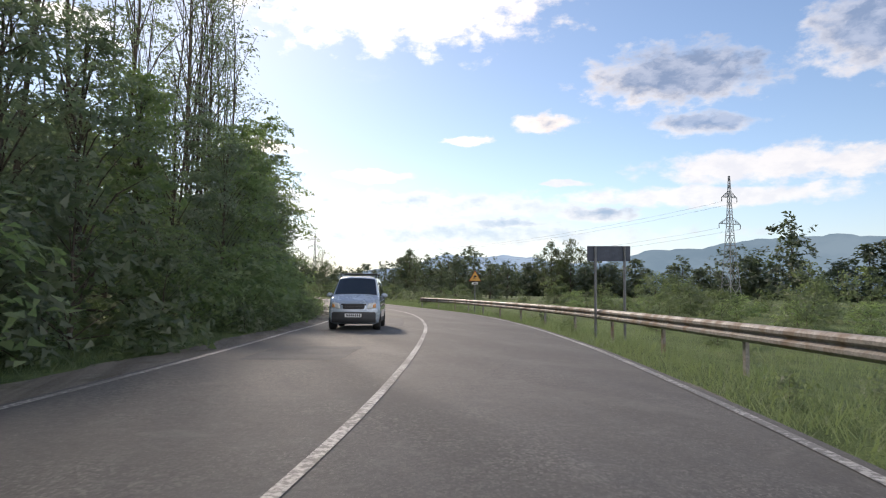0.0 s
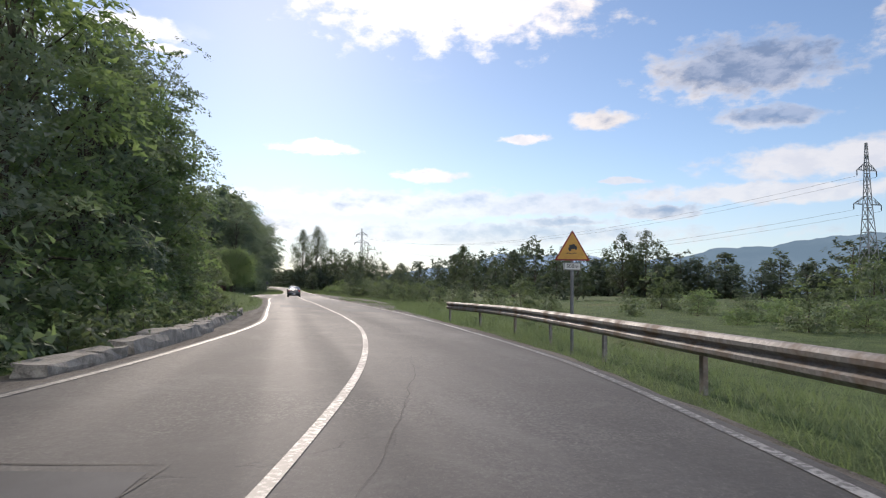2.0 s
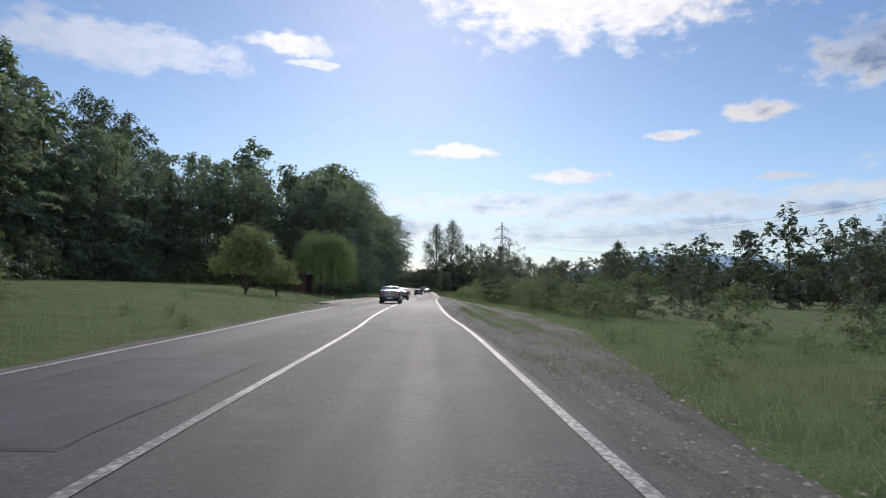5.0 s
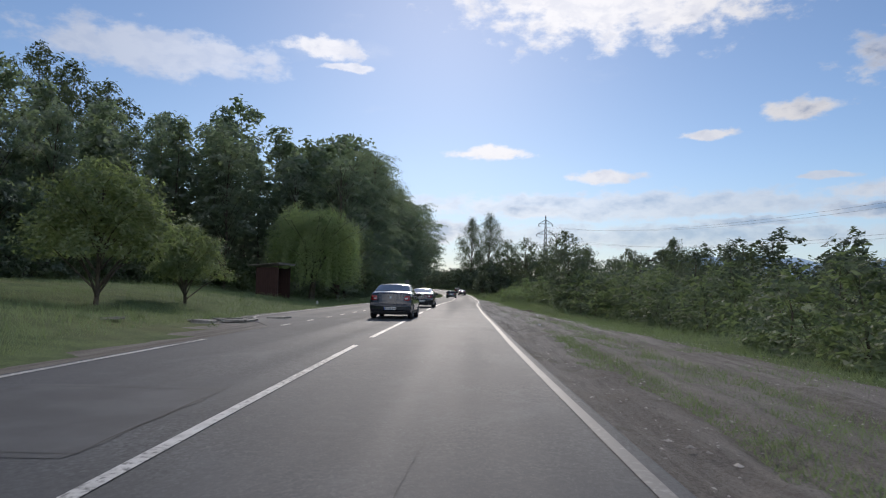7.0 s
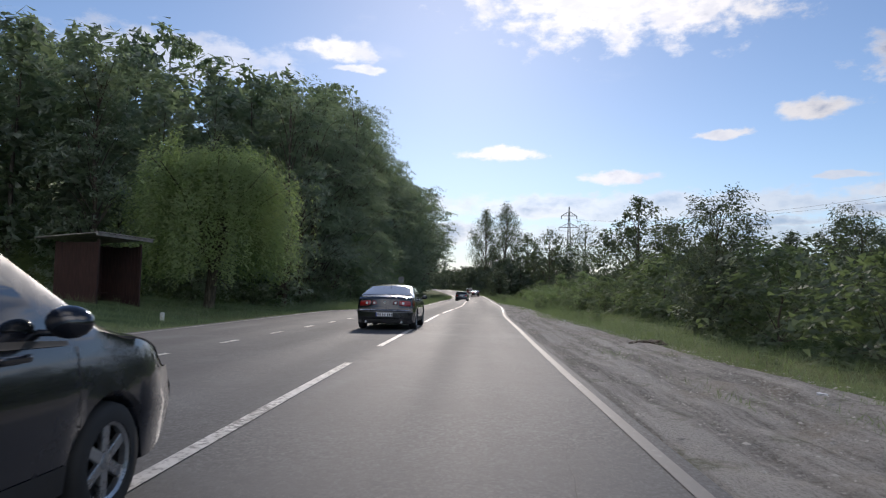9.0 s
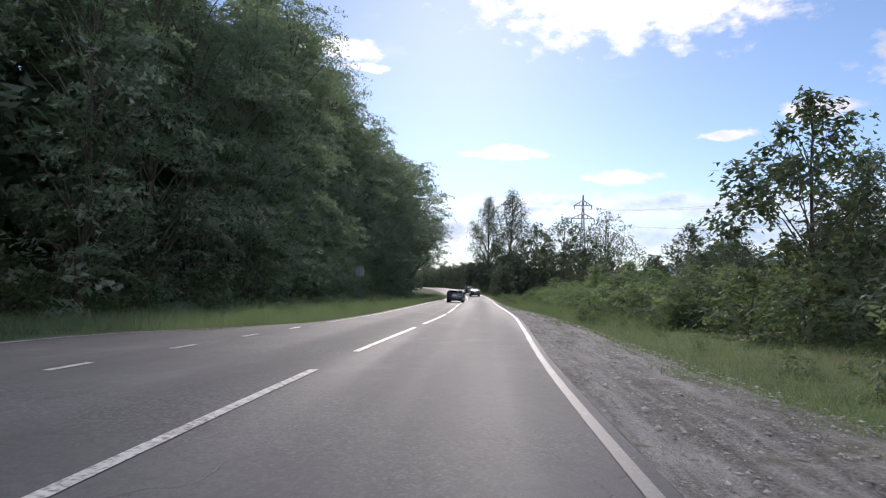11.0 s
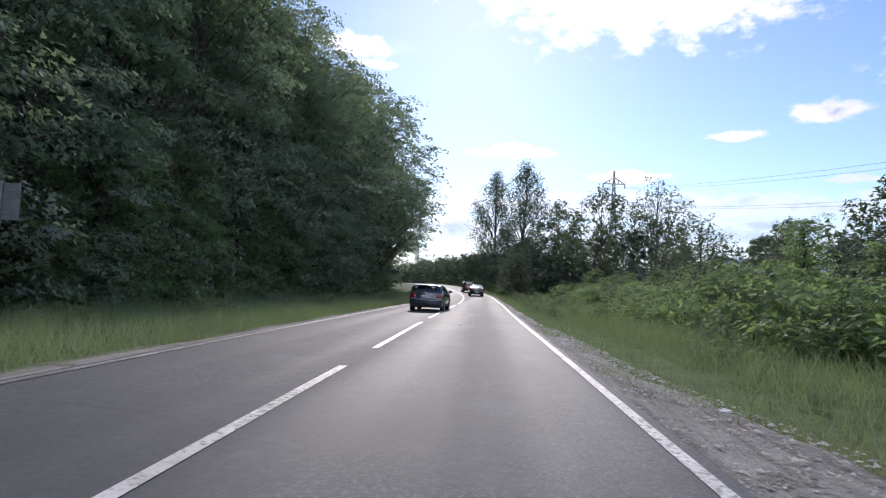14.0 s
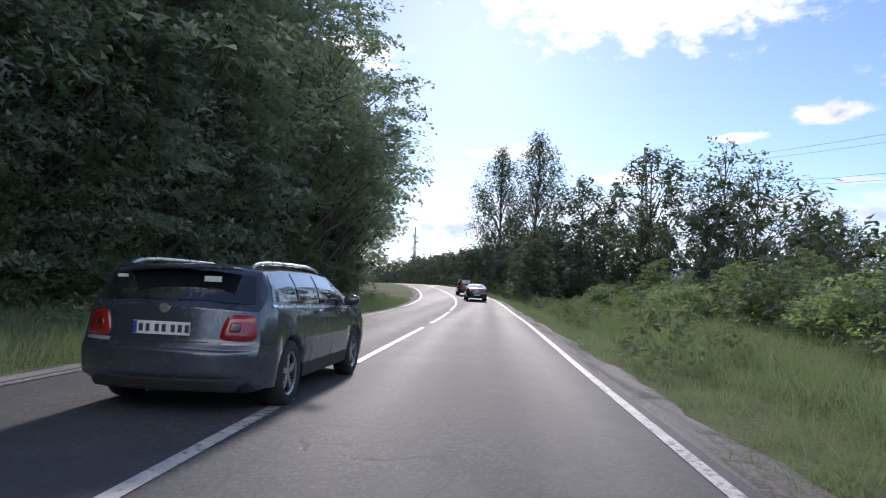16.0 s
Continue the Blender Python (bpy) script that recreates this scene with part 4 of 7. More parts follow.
def left_plants():
    # the wooded bank close beside the road at the start
    y = -8.0
    while y < 66:
        o = -8.3 - r1.uniform(0, 1.1) - 1.2 * float(step(50, 66, y))
        x, yy = road_point(y, o)
        s = r1.uniform(0.48, 0.62) * (1 - 0.12 * float(step(42, 52, y)) - 0.3 * float(step(58, 66, y)) - 0.25 * float(step(8, 16, y)) * (1 - float(step(36, 46, y))))
        light = y > 14 and r2.uniform() < 0.6
        stand(pick(P_BANK if light else P_FINE), x, yy, s * 2.0 if light else s, r1.uniform(0, 6.3), *LAB_EDGE)
        x, yy = road_point(y + r1.uniform(-1, 1), -6.7 - r1.uniform(0, 0.7))
        stand(pick(P_SHRUB + P_BRAMBLE), x, yy, r1.uniform(0.8, 1.4), r1.uniform(0, 6.3), *LAB_SHRUB)
        y += r1.uniform(3.0, 4.2)
    for row, gap in ((-14.5, 4.6), (-20.5, 5.5)):
        y = -6.0
        while y < 66 - (row + 20) * 0.8:
            x, yy = road_point(y, row + r1.uniform(-1.2, 1.2))
            s = r1.uniform(0.23, 0.32) if y > 8 else 0.5
            stand(pick(P_INNER), x, yy, s, r1.uniform(0, 6.3), *LAB_IN)
            y += gap + r1.uniform(0, 1.5)
    for _ in range(22):
        y = r1.uniform(14, 48)
        x, yy = road_point(y, r1.uniform(-17, -9.5))
        stand(pick(P_SLIM), x, yy, r1.uniform(0.75, 1.15), r1.uniform(0, 6.3), *LAB_SLIM)
    for y, o, s in ((68, -8.4, 1.25), (72, -9.6, 1.1), (76, -9.2, 1.0), (80, -10.8, 1.15), (84, -12.5, 0.9), (65.5, -7.6, 1.1), (88, -13.5, 0.8)):
        x, yy = road_point(y, o)
        stand(pick(P_SHRUB), x, yy, s, r1.uniform(0, 6.3), *LAB_SHRUB)
    for y, o, s in ((58.0, -8.3, 0.46), (53.5, -8.6, 0.47), (61.5, -9.0, 0.42)):
        x, yy = road_point(y, o)
        stand(pick(P_BANK), x, yy, (s * 2.1, s * 2.1, s * 2.0), r1.uniform(0, 6.3), *LAB_EDGE)
    # one tall dark tree at the end of the bank, and a clump of bare stems above it
    for y, o, s in ((59.5, -8.6, (0.56, 0.56, 0.60)), (56.0, -10.5, (0.5, 0.5, 0.58))):
        x, yy = road_point(y, o)
        stand(P_FINE[1], x, yy, s, y, *LAB_EDGE)
    for y, o, s in ((48.5, -11.5, 0.95), (49.8, -12.6, 1.05), (50.6, -11.2, 0.9), (52.0, -12.4, 1.0), (47.0, -13.0, 1.0), (45.5, -11.6, 0.9)):
        x, yy = road_point(y, o)
        stand(P_SLIM[0], x, yy, s, y * 2.0, *LAB_SLIM)
    # young growth before the forest beside the verge
    y = 188.0
    while y < 266:
        x, yy = road_point(y, -float(forest_edge(y)) + r2.uniform(-0.6, 0.5))
        q = r2.uniform(0.42, 0.72)
        stand(P_BANK[int(r2.integers(len(P_BANK)))], x, yy, (q * 0.9, q * 0.9, q), r2.uniform(0, 6.3), "young light-leaved tree at the edge of the forest", "tree", "young edge trees")
        y += r2.uniform(3.0, 5.5)
    y = 84.0
    while y < 166:      # understorey along the edge of the meadow
        x, yy = road_point(y, -float(forest_edge(y)) + r1.uniform(-2.2, 0.6))
        stand(pick(P_SHRUB), x, yy, r1.uniform(0.9, 1.6), r1.uniform(0, 6.3), "dense dark shrub at the edge of the forest", "shrub", "forest edge shrubs")
        y += r1.uniform(2.2, 3.4)
    # forest round the meadow and along the road beyond it
    y = 70.0
    while y < 318:
        e = float(forest_edge(y))
        near = y > 158
        x, yy = road_point(y, -e - r1.uniform(0.6, 2.6))
        s = r1.uniform(0.85, 1.15) * (0.80 + 0.20 * float(step(178, 206, y))) if near else r1.uniform(0.62, 0.84)
        if near or y > 96:
            stand(pick(P_NEAR if 174 < y < 238 else P_FINE if 156 < y < 260 else P_EDGE), x, yy, (s, s, s * r1.uniform(0.92, 1.15)), r1.uniform(0, 6.3), *LAB_EDGE)
        else:
            stand(pick(P_INNER), x, yy, s, r1.uniform(0, 6.3), *LAB_IN)
        if near:
            x, yy = road_point(y + 2, -e + r1.uniform(0.2, 1.3))
            stand(pick(P_SHRUB), x, yy, r1.uniform(0.45, 1.0), r1.uniform(0, 6.3), *LAB_SHRUB)
        y += r1.uniform(3.4, 5.2) if near else r1.uniform(5.0, 6.5)
    for row, gap in ((5.0, 4.6), (8.2, 4.4), (13.5, 5.2), (19.5, 6.0), (25.0, 6.5), (31.0, 8.0)):
        y = 84.0
        while y < (305 if row < 15 else 188):
            e = float(forest_edge(y))
            x, yy = road_point(y, -e - row + r1.uniform(-1.5, 1.5))
            s = r1.uniform(0.85, 1.2) * (0.86 if row > 22 else 1.0) * (0.82 - 0.25 * float(step(126, 145, y)) + 0.38 * float(step(162, 205, y)))
            stand(pick(P_INNER), x, yy, s, r1.uniform(0, 6.3), *LAB_IN)
            y += gap + r1.uniform(0, 2)
    for y, o, s in ((228, -12.6, 0.95), (236, -12.2, 1.0), (244, -12.0, 1.05), (252, -11.4, 1.08), (260, -11.2, 1.1), (268, -11.2, 1.08), (276, -11.8, 1.05), (285, -12.4, 1.0), (294, -12.5, 0.95)):
        x, yy = road_point(y, o)
        stand(pick(P_SPREAD), x, yy, (s * 1.1, s * 1.1, s), r1.uniform(0, 6.3), "big spreading broadleaf tree overhanging the road at the forest edge", "tree", "forest edge trees")
    for x, y in ((-138.9, 211.0), (-126, 190), (-118, 176), (-131, 202)):
        stand(pick(P_AIRY), x, y, r1.uniform(1.7, 2.1), r1.uniform(0, 6.3), "tall thin-crowned tree above the forest on the slope", "tree", "slim trees")


def right_plants():
    # shrubs out in the field behind the guardrail
    for x, y, s in ((14, 34, 0.65), (12.5, 37, 0.5), (17, 46, 0.8), (9.5, 30, 0.42), (10.5, 41, 0.4), (21, 38, 0.8), (24, 44, 0.9), (28, 36, 0.9), (13, 55, 0.8),
                    (32, 52, 1.3), (20, 64, 1.2), (8, 66, 0.55), (26, 74, 1.3), (14, 84, 1.2), (3, 78, 0.55), (36, 66, 1.6), (9, 22, 0.4), (13, 24, 0.6), (18, 22, 0.7),
                    (-1.6, 67.0, 0.62), (0.2, 66.6, 0.55), (1.9, 68.6, 0.7), (3.6, 67.4, 0.5), (-2.6, 83.5, 0.45), (-4.9, 87.5, 0.6)):
        stand(pick(P_SHRUB), x, y, s, r1.uniform(0, 6.3), "leafy green shrub standing in the meadow", "shrub", "field shrubs")
    # scrub beside the pull-off and on along the road
    y = 76.0
    while y < 318:
        ed = 5.9
        small = 0.72 + 0.30 * float(step(118, 142, y)) - 0.12 * float(step(150, 190, y))
        for o, lo, hi in ((2.9, 0.3, 0.55), (5.2, 0.72, 1.1), (8.2, 0.95, 1.35), (12.5, 1.3, 2.0)):
            if y < 98:
                continue
            if o < 3 and (r1.uniform() < 0.6 or y < 170):
                continue
            x, yy = road_point(y + r1.uniform(-1.5, 1.5), ed + o + r1.uniform(-0.7, 0.7))
            if y > 196 and o < 7 and r1.uniform() < 0.5:
                continue
            s = r1.uniform(lo, hi) * small * (1 - 0.5 * float(step(190, 204, y)) * (o < 7) - 0.15 * float(step(190, 204, y)) * (o > 7) * (o < 12))
            if o < 7:
                s *= 1 - 0.35 * float(step(198, 206, y))
            if o > 12:
                s *= 1.0 + 0.08 * float(step(190, 204, y))
                stand(pick(P_FAR), x, yy, s * 0.19, r1.uniform(0, 6.3), *LAB_SHRUB)
                continue
            stand(pick(P_SHRUB), x, yy, (s * 1.25, s * 1.25, s * r1.uniform(0.85, 1.1)), r1.uniform(0, 6.3), *LAB_SHRUB)
        y += r1.uniform(4.2, 5.6)
    # low light-leaved thickets before the scrub
    y = 176.0
    while y < 268:
        for _ in range(2):
            x, yy = road_point(y + r1.uniform(-2, 2), r1.uniform(9.6, 14.5) + 2.2 * float(step(208, 226, y)))
            q = r1.uniform(0.6, 1.15)
            stand(pick(P_BRAMBLE), x, yy, (q * 1.2, q * 1.2, q), r1.uniform(0, 6.3), "low sprawling bramble thicket with light green leaves", "thicket", "bramble thickets")
        y += r1.uniform(2.6, 4.0)
    # a wall of low trees behind the scrub
    y = 204.0
    while y < 300:
        x, yy = road_point(y, 19 + r1.uniform(0, 5))
        stand(pick(P_FAR), x, yy, r1.uniform(0.34, 0.5), r1.uniform(0, 6.3), "low dense tree in the thicket behind the scrub", "tree", "scrub trees")
        y += r1.uniform(3.0, 4.2)
    # single taller trees among the scrub
    for x, y, s, kind in ((-29.5, 172.7, 0.74, 1), (-24.9, 146.1, 0.42, 0), (-27.5, 175, 0.62, 0), (-20, 150, 0.40, 0), (-16, 140, 0.38, 0), (-53.5, 275.3, 1.1, 2), (-59.2, 285.2, 1.42, 1), (-45.0, 220.7, 0.5, 2), (-49.5, 277, 1.25, 2),
                          (-51.2, 272.1, 1.0, 0), (-47, 262, 0.8, 0), (-37, 214, 0.42, 1), (-33, 208, 0.45, 0), (-34, 228, 0.85, 1), (-43, 246, 0.45, 0), (-40, 256, 0.6, 1), (-30, 240, 0.8, 0),
                          (-60, 292, 0.9, 0), (-66, 300, 0.95, 0), (-51.7, 293.1, 1.62, 2), (-70, 312, 1.0, 0), (-24, 196, 0.7, 1), (-18, 186, 0.6, 0), (-12, 170, 0.6, 0), (-8, 205, 0.8, 1), (0, 178, 0.6, 0),
                          (-78, 322, 0.9, 0), (-84, 331, 0.85, 0), (-62, 306, 1.1, 1), (-70.5, 309, 1.5, 1)):
        stand(pick((P_MID if y < 262 else P_FAR, P_AIRY, P_LACE)[kind]), x, y, s, r1.uniform(0, 6.3), "mid-sized tree with airy crown above roadside scrub" if kind else "mid-sized dense tree above roadside scrub", "tree", "scrub trees")
    for x, y, s in ((-81.5, 326.0, 1.07), (-90.5, 333.7, 1.04)):
        stand(pick(P_POPLAR), x, y, s, r1.uniform(0, 6.3), "tall poplar with open see-through crown", "tree", "poplars")
    # tree rows across the plain
    rows = [((125, 105), (88.5, 170), 5.2, 1.6), ((88.5, 170), (45, 245), 5.2, 1.55), ((45, 245), (12, 330), 6.0, 1.75), ((12, 330), (-25, 450), 9.0, 2.3),
            ((-25, 450), (-120, 480), 10.0, 2.2), ((100, 190), (30, 330), 9.0, 1.7), ((-120, 480), (-260, 470), 13.0, 2.0)]
    for a, b, gap, s in rows:
        n = int(math.hypot(b[0] - a[0], b[1] - a[1]) / gap)
        for k in range(n):
            t = (k + r1.uniform(0, 0.8)) / n
            q = s * r1.uniform(0.42, 0.82)
            if k % 2 == 0:      # undergrowth that fills the row
                u = q * r2.uniform(0.42, 0.6)
                stand(P_FAR[k % len(P_FAR)], a[0] + (b[0] - a[0]) * (t + 0.5 / n) + r2.uniform(-2, 2), a[1] + (b[1] - a[1]) * (t + 0.5 / n) + r2.uniform(-2, 2), (u * 2.6, u * 2.6, u * 1.2), r2.uniform(0, 6.3), "low dark broadleaf tree filling a distant row", "tree", "distant trees")
            stand(pick(P_FAR), a[0] + (b[0] - a[0]) * t + r1.uniform(-4, 4), a[1] + (b[1] - a[1]) * t + r1.uniform(-4, 4), (q * 1.4, q * 1.4, q), r1.uniform(0, 6.3), *LAB_FAR)
    for x, y, s, airy in ((6.6, 141, 0.88, 0), (10, 139, 0.75, 0), (3, 143, 0.7, 0), (14, 144, 0.7, 0), (-21, 447, 2.3, 1), (-19.8, 419, 2.2, 1), (88.5, 170, 1.8, 0), (45.2, 238, 1.75, 1), (39.5, 243.2, 1.7, 1), (0, 150, 0.6, 0), (-4, 158, 0.6, 0)):
        stand(pick(P_AIRY if airy else P_FAR), x, y, s, r1.uniform(0, 6.3), *LAB_FAR)
    # hedge that closes the view behind the far bend
    for off, lo, hi, y0 in ((8.6, 0.42, 0.56, 272.0), (13.5, 0.52, 0.68, 280.0), (20.0, 0.58, 0.74, 300.0)):
        y = y0
        while y < 396:
            x, yy = road_point(y, off + r1.uniform(-1.2, 1.2))
            q = 1.1 * r1.uniform(lo, hi)
            stand(pick(P_FAR), x, yy, (q * 1.15, q * 1.15, q), r1.uniform(0, 6.3), "low broadleaf tree in the hedge behind the bend", "tree", "distant trees")
            y += r1.uniform(2.8, 4.2)
    y = 268.0
    while y < 390:
        x, yy = road_point(y, 5.9 + r1.uniform(0, 0.8))
        stand(pick(P_SHRUB), x, yy, r1.uniform(0.4, 0.8), r1.uniform(0, 6.3), *LAB_SHRUB)
        y += r1.uniform(3.0, 5.0)


def weeds():
    """Leafy weeds that stand out of the verge grass."""
    lab = ("leafy green weed clump in the verge grass", "weed", "verge weeds")
    for _ in range(75):
        y = r1.uniform(2, 225)
        x, yy = road_point(y, right_edge(y) + r1.uniform(0.3, 4.0))
        stand(pick(P_WEED), x, yy, r1.uniform(0.5, 1.1), r1.uniform(0, 6.3), *lab)
    for _ in range(10):
        y = r1.uniform(162, 240)
        x, yy = road_point(y, left_edge(y) - r1.uniform(0.3, 6.0))
        stand(pick(P_WEED), x, yy, r1.uniform(0.4, 1.0), r1.uniform(0, 6.3), *lab)
    for _ in range(65):
        y = r2.uniform(172, 262)
        x, yy = road_point(y, right_edge(y) + r2.uniform(1.0, 5.0))
        stand(P_WEED[int(r2.integers(len(P_WEED)))], x, yy, r2.uniform(0.9, 2.1), r2.uniform(0, 6.3), *lab)
        x, yy = road_point(y, left_edge(y) - r2.uniform(0.8, 5.5))
        stand(P_WEED[int(r2.integers(len(P_WEED)))], x, yy, r2.uniform(0.8, 1.7), r2.uniform(0, 6.3), *lab)
    for _ in range(40):
        y = r1.uniform(60, 235)
        e = left_edge(y) if not 112 < y < 168 else layby_out(y) - 0.4
        x, yy = road_point(y, e - r1.uniform(0.4, 5.0))
        stand(pick(P_WEED), x, yy, r1.uniform(0.4, 0.85), r1.uniform(0, 6.3), *lab)


def bank_weeds():
    """Weeds that hang over the low wall."""
    for _ in range(45):
        y = r1.uniform(20, 58)
        x, yy = road_point(y, -4.9 - r1.uniform(0, 1.0))
        stand(pick(P_WEED), x, yy, r1.uniform(0.9, 2.0), r1.uniform(0, 6.3), "leafy green weed clump at the foot of the bank", "weed", "verge weeds")


def scrub_bushes():
    """Tall light bushes that rise out of the thicket beside the road."""
    y = 186.0
    while y < 262:
        x, yy = road_point(y, r2.uniform(12.0, 17.5) + 2.5 * float(step(208, 226, y)))
        s = r2.uniform(0.26, 0.42)
        stand(P_BANK[int(r2.integers(len(P_BANK)))], x, yy, (s * 1.25, s * 1.25, s), r2.uniform(0, 6.3), "tall leafy light green bush in the roadside thicket", "shrub", "thicket bushes")
        y += r2.uniform(3.2, 5.4)


def field_shrubs():
    """Light-leaved bushes in the rough field behind the guardrail."""
    for x, y, s in ((18, 51, 0.6), (17.8, 41, 0.5), (19, 30, 0.55), (15.4, 77, 0.7), (13.6, 72.7, 0.6), (15.8, 64.7, 0.6), (17.5, 44.8, 0.45), (20, 45.5, 0.6), (17.4, 33, 0.5),
                    (13.6, 63.6, 0.5), (17.9, 59.8, 0.65), (26, 68, 0.85), (15, 54.8, 0.45), (15, 46.6, 0.5), (23, 57, 0.6), (29, 61, 0.7), (24, 33, 0.55), (11.5, 59, 0.4)):
        w = s * r2.uniform(1.1, 1.5)
        stand((P_BRAMBLE + P_SHRUB)[int(r2.integers(len(P_BRAMBLE + P_SHRUB)))], x, y, (w, w, s * r2.uniform(0.9, 1.25)), r2.uniform(0, 6.3), "light green bush in the rough field grass", "shrub", "field shrubs")


left_plants()
right_plants()
bank_weeds()
weeds()
scrub_bushes()
field_shrubs()
stand(P_ROUND, -39.6, 115.7, 0.86, 0.4, "round-crowned meadow tree with light green foliage", "tree", "meadow trees")
stand(P_ROUND, -40.2, 121.8, 0.56, 2.4, "small round meadow tree with light green foliage", "tree", "meadow trees")
stand(P_WILLOW, -50.0, 150.6, 0.98, 0.0, "weeping willow with hanging light green branches", "tree")
for p in PROTOS:
    for o in (*p.children_recursive, p):
        bpy.data.objects.remove(o)


# ---- grass and stones ----
def grass_strip(name, y0, y1, inner, outer, per_metre, lo, hi, seed, label, on_gravel=False, patchy=False):
    """Blades along the road between two offsets, one mesh."""
    r = np.random.default_rng(seed)
    n = int((y1 - y0) * per_metre * 1.9)
    yy = r.uniform(y0, y1, n)
    i = np.searchsorted(LINE[:, 1], yy).clip(0, len(LINE) - 1)
    lo_o = np.array([inner(v) for v in LINE[:, 1]])[i]
    hi_o = np.array([outer(v) for v in LINE[:, 1]])[i]
    o = lo_o + (hi_o - lo_o) * r.uniform(0, 1, n) ** 1.5
    j = r.uniform(-0.3, 0.3, n)
    x, y = LINE[i, 0] + RIGHT[i, 0] * o + _d[i, 0] * j, LINE[i, 1] + RIGHT[i, 1] * o + _d[i, 1] * j
    tuft = 0.5 + 0.3 * np.sin(x * 1.7 + np.sin(y * 1.1)) * np.sin(y * 1.3 + 0.7 * np.sin(x * 0.9))
    z = height(x, y) - 0.02
    if on_gravel:
        z = np.maximum(z, rise(yy) - 0.055)
    if patchy:
        spots = np.sin(x * 1.1 + 1.7 * np.sin(y * 0.43)) * np.sin(y * 0.62 + 0.8 * np.sin(x * 0.7)) + 0.35 * np.sin(x * 3.1 + y * 2.3)
        z = np.where(spots + r.normal(0, 0.25, n) > 0.05, z, -0.6)
    h = (lo + (hi - lo) * r.uniform(0, 1, n) ** 1.6) * (0.45 + 0.75 * tuft) * np.clip(np.abs(o - lo_o) / 0.8 + 0.35, 0, 1)
    a = r.uniform(0, 2 * math.pi, n)
    w = r.uniform(0.003, 0.008, n) * (0.8 + h)
    bend = h * r.uniform(0.2, 1.0, n)
    b = r.uniform(0, 2 * math.pi, n)
    base = np.stack([x, y, z], 1)
    side = np.stack([np.cos(a) * w, np.sin(a) * w, 0 * w], 1)
    lean = np.stack([np.cos(b) * bend, np.sin(b) * bend, h], 1)
    v = np.stack([base - side, base + side, base + lean], 1).reshape(-1, 3)
    me = bpy.data.meshes.new(name)
    me.vertices.add(3 * n)
    me.vertices.foreach_set("co", v.ravel())
    me.loops.add(3 * n)
    me.loops.foreach_set("vertex_index", np.arange(3 * n))
    me.polygons.add(n)
    me.polygons.foreach_set("loop_start", np.arange(n) * 3)
    me.materials.append(MAT_GRASS)
    me.update(calc_edges=True)
    return tagged(new(name, me), label, "grass", kind="stuff")


grass_strip("grass", -5, 62, lambda y: right_edge(y) - 0.12, lambda y: 11.0, 540, 0.08, 0.38, 1, "green verge grass under the guardrail")
grass_strip("grass", 2, 130, lambda y: 11.0, lambda y: 46.0, 150, 0.15, 0.45, 8, "meadow grass out in the field")
grass_strip("grass", 55, 120, right_edge, lambda y: right_edge(y) + 7, 330, 0.12, 0.45, 2, "patchy green grass beside the gravel")
grass_strip("grass", 120, 262, lambda y: right_edge(y) - 0.2, lambda y: right_edge(y) + 7, 350, 0.10, 0.42, 3, "tall green grass beside the gravel")
grass_strip("grass", 176, 268, lambda y: right_edge(y) + 1.3, lambda y: right_edge(y) + 9, 330, 0.22, 0.82, 15, "tall seeding grass and weeds before the scrub")
grass_strip("grass", 262, 350, lambda y: right_edge(y) - 0.2, lambda y: right_edge(y) + 9, 200, 0.15, 0.6, 16, "tall green grass beside the far road")
grass_strip("grass", 84, 112, lambda y: 4.55 + 0.2 * math.sin(y * 0.7), lambda y: 6.3 + 0.4 * math.sin(y * 0.5), 420, 0.05, 0.17, 12, "band of short grass growing through the dirt shoulder", True)
grass_strip("grass", 84, 122, lambda y: 5.0, lambda y: right_edge(y) + 0.5, 300, 0.04, 0.15, 17, "thin scattered grass on the dirt shoulder", True, True)
grass_strip("grass", 66, 135, lambda y: right_edge(y) + 0.3, lambda y: max(right_edge(y) - 2.2, wide_r(y) + 0.4), 240, 0.06, 0.2, 13, "thin grass creeping over the dirt shoulder", True, True)
grass_strip("grass", 150, 215, lambda y: right_edge(y) + 0.2, lambda y: max(right_edge(y) - 0.9, wide_r(y) + 0.3), 170, 0.05, 0.2, 14, "thin grass creeping over the gravel", True, True)
grass_strip("grass", -5, 62, lambda y: left_edge(y), lambda y: -7.5, 150, 0.1, 0.35, 4, "short grass at the foot of the bank")
grass_strip("grass", 58, 118, lambda y: left_edge(y) + 0.2, lambda y: -24.0, 360, 0.14, 0.52, 5, "green meadow grass")
grass_strip("grass", 118, 165, lambda y: layby_out(y) - 0.3, lambda y: -24.0, 330, 0.14, 0.52, 6, "green meadow grass behind the lay-by")
grass_strip("grass", 162, 262, lambda y: left_edge(y) + 0.32, lambda y: -11.5, 700, 0.14, 0.72, 7, "tall lush verge grass before the forest")


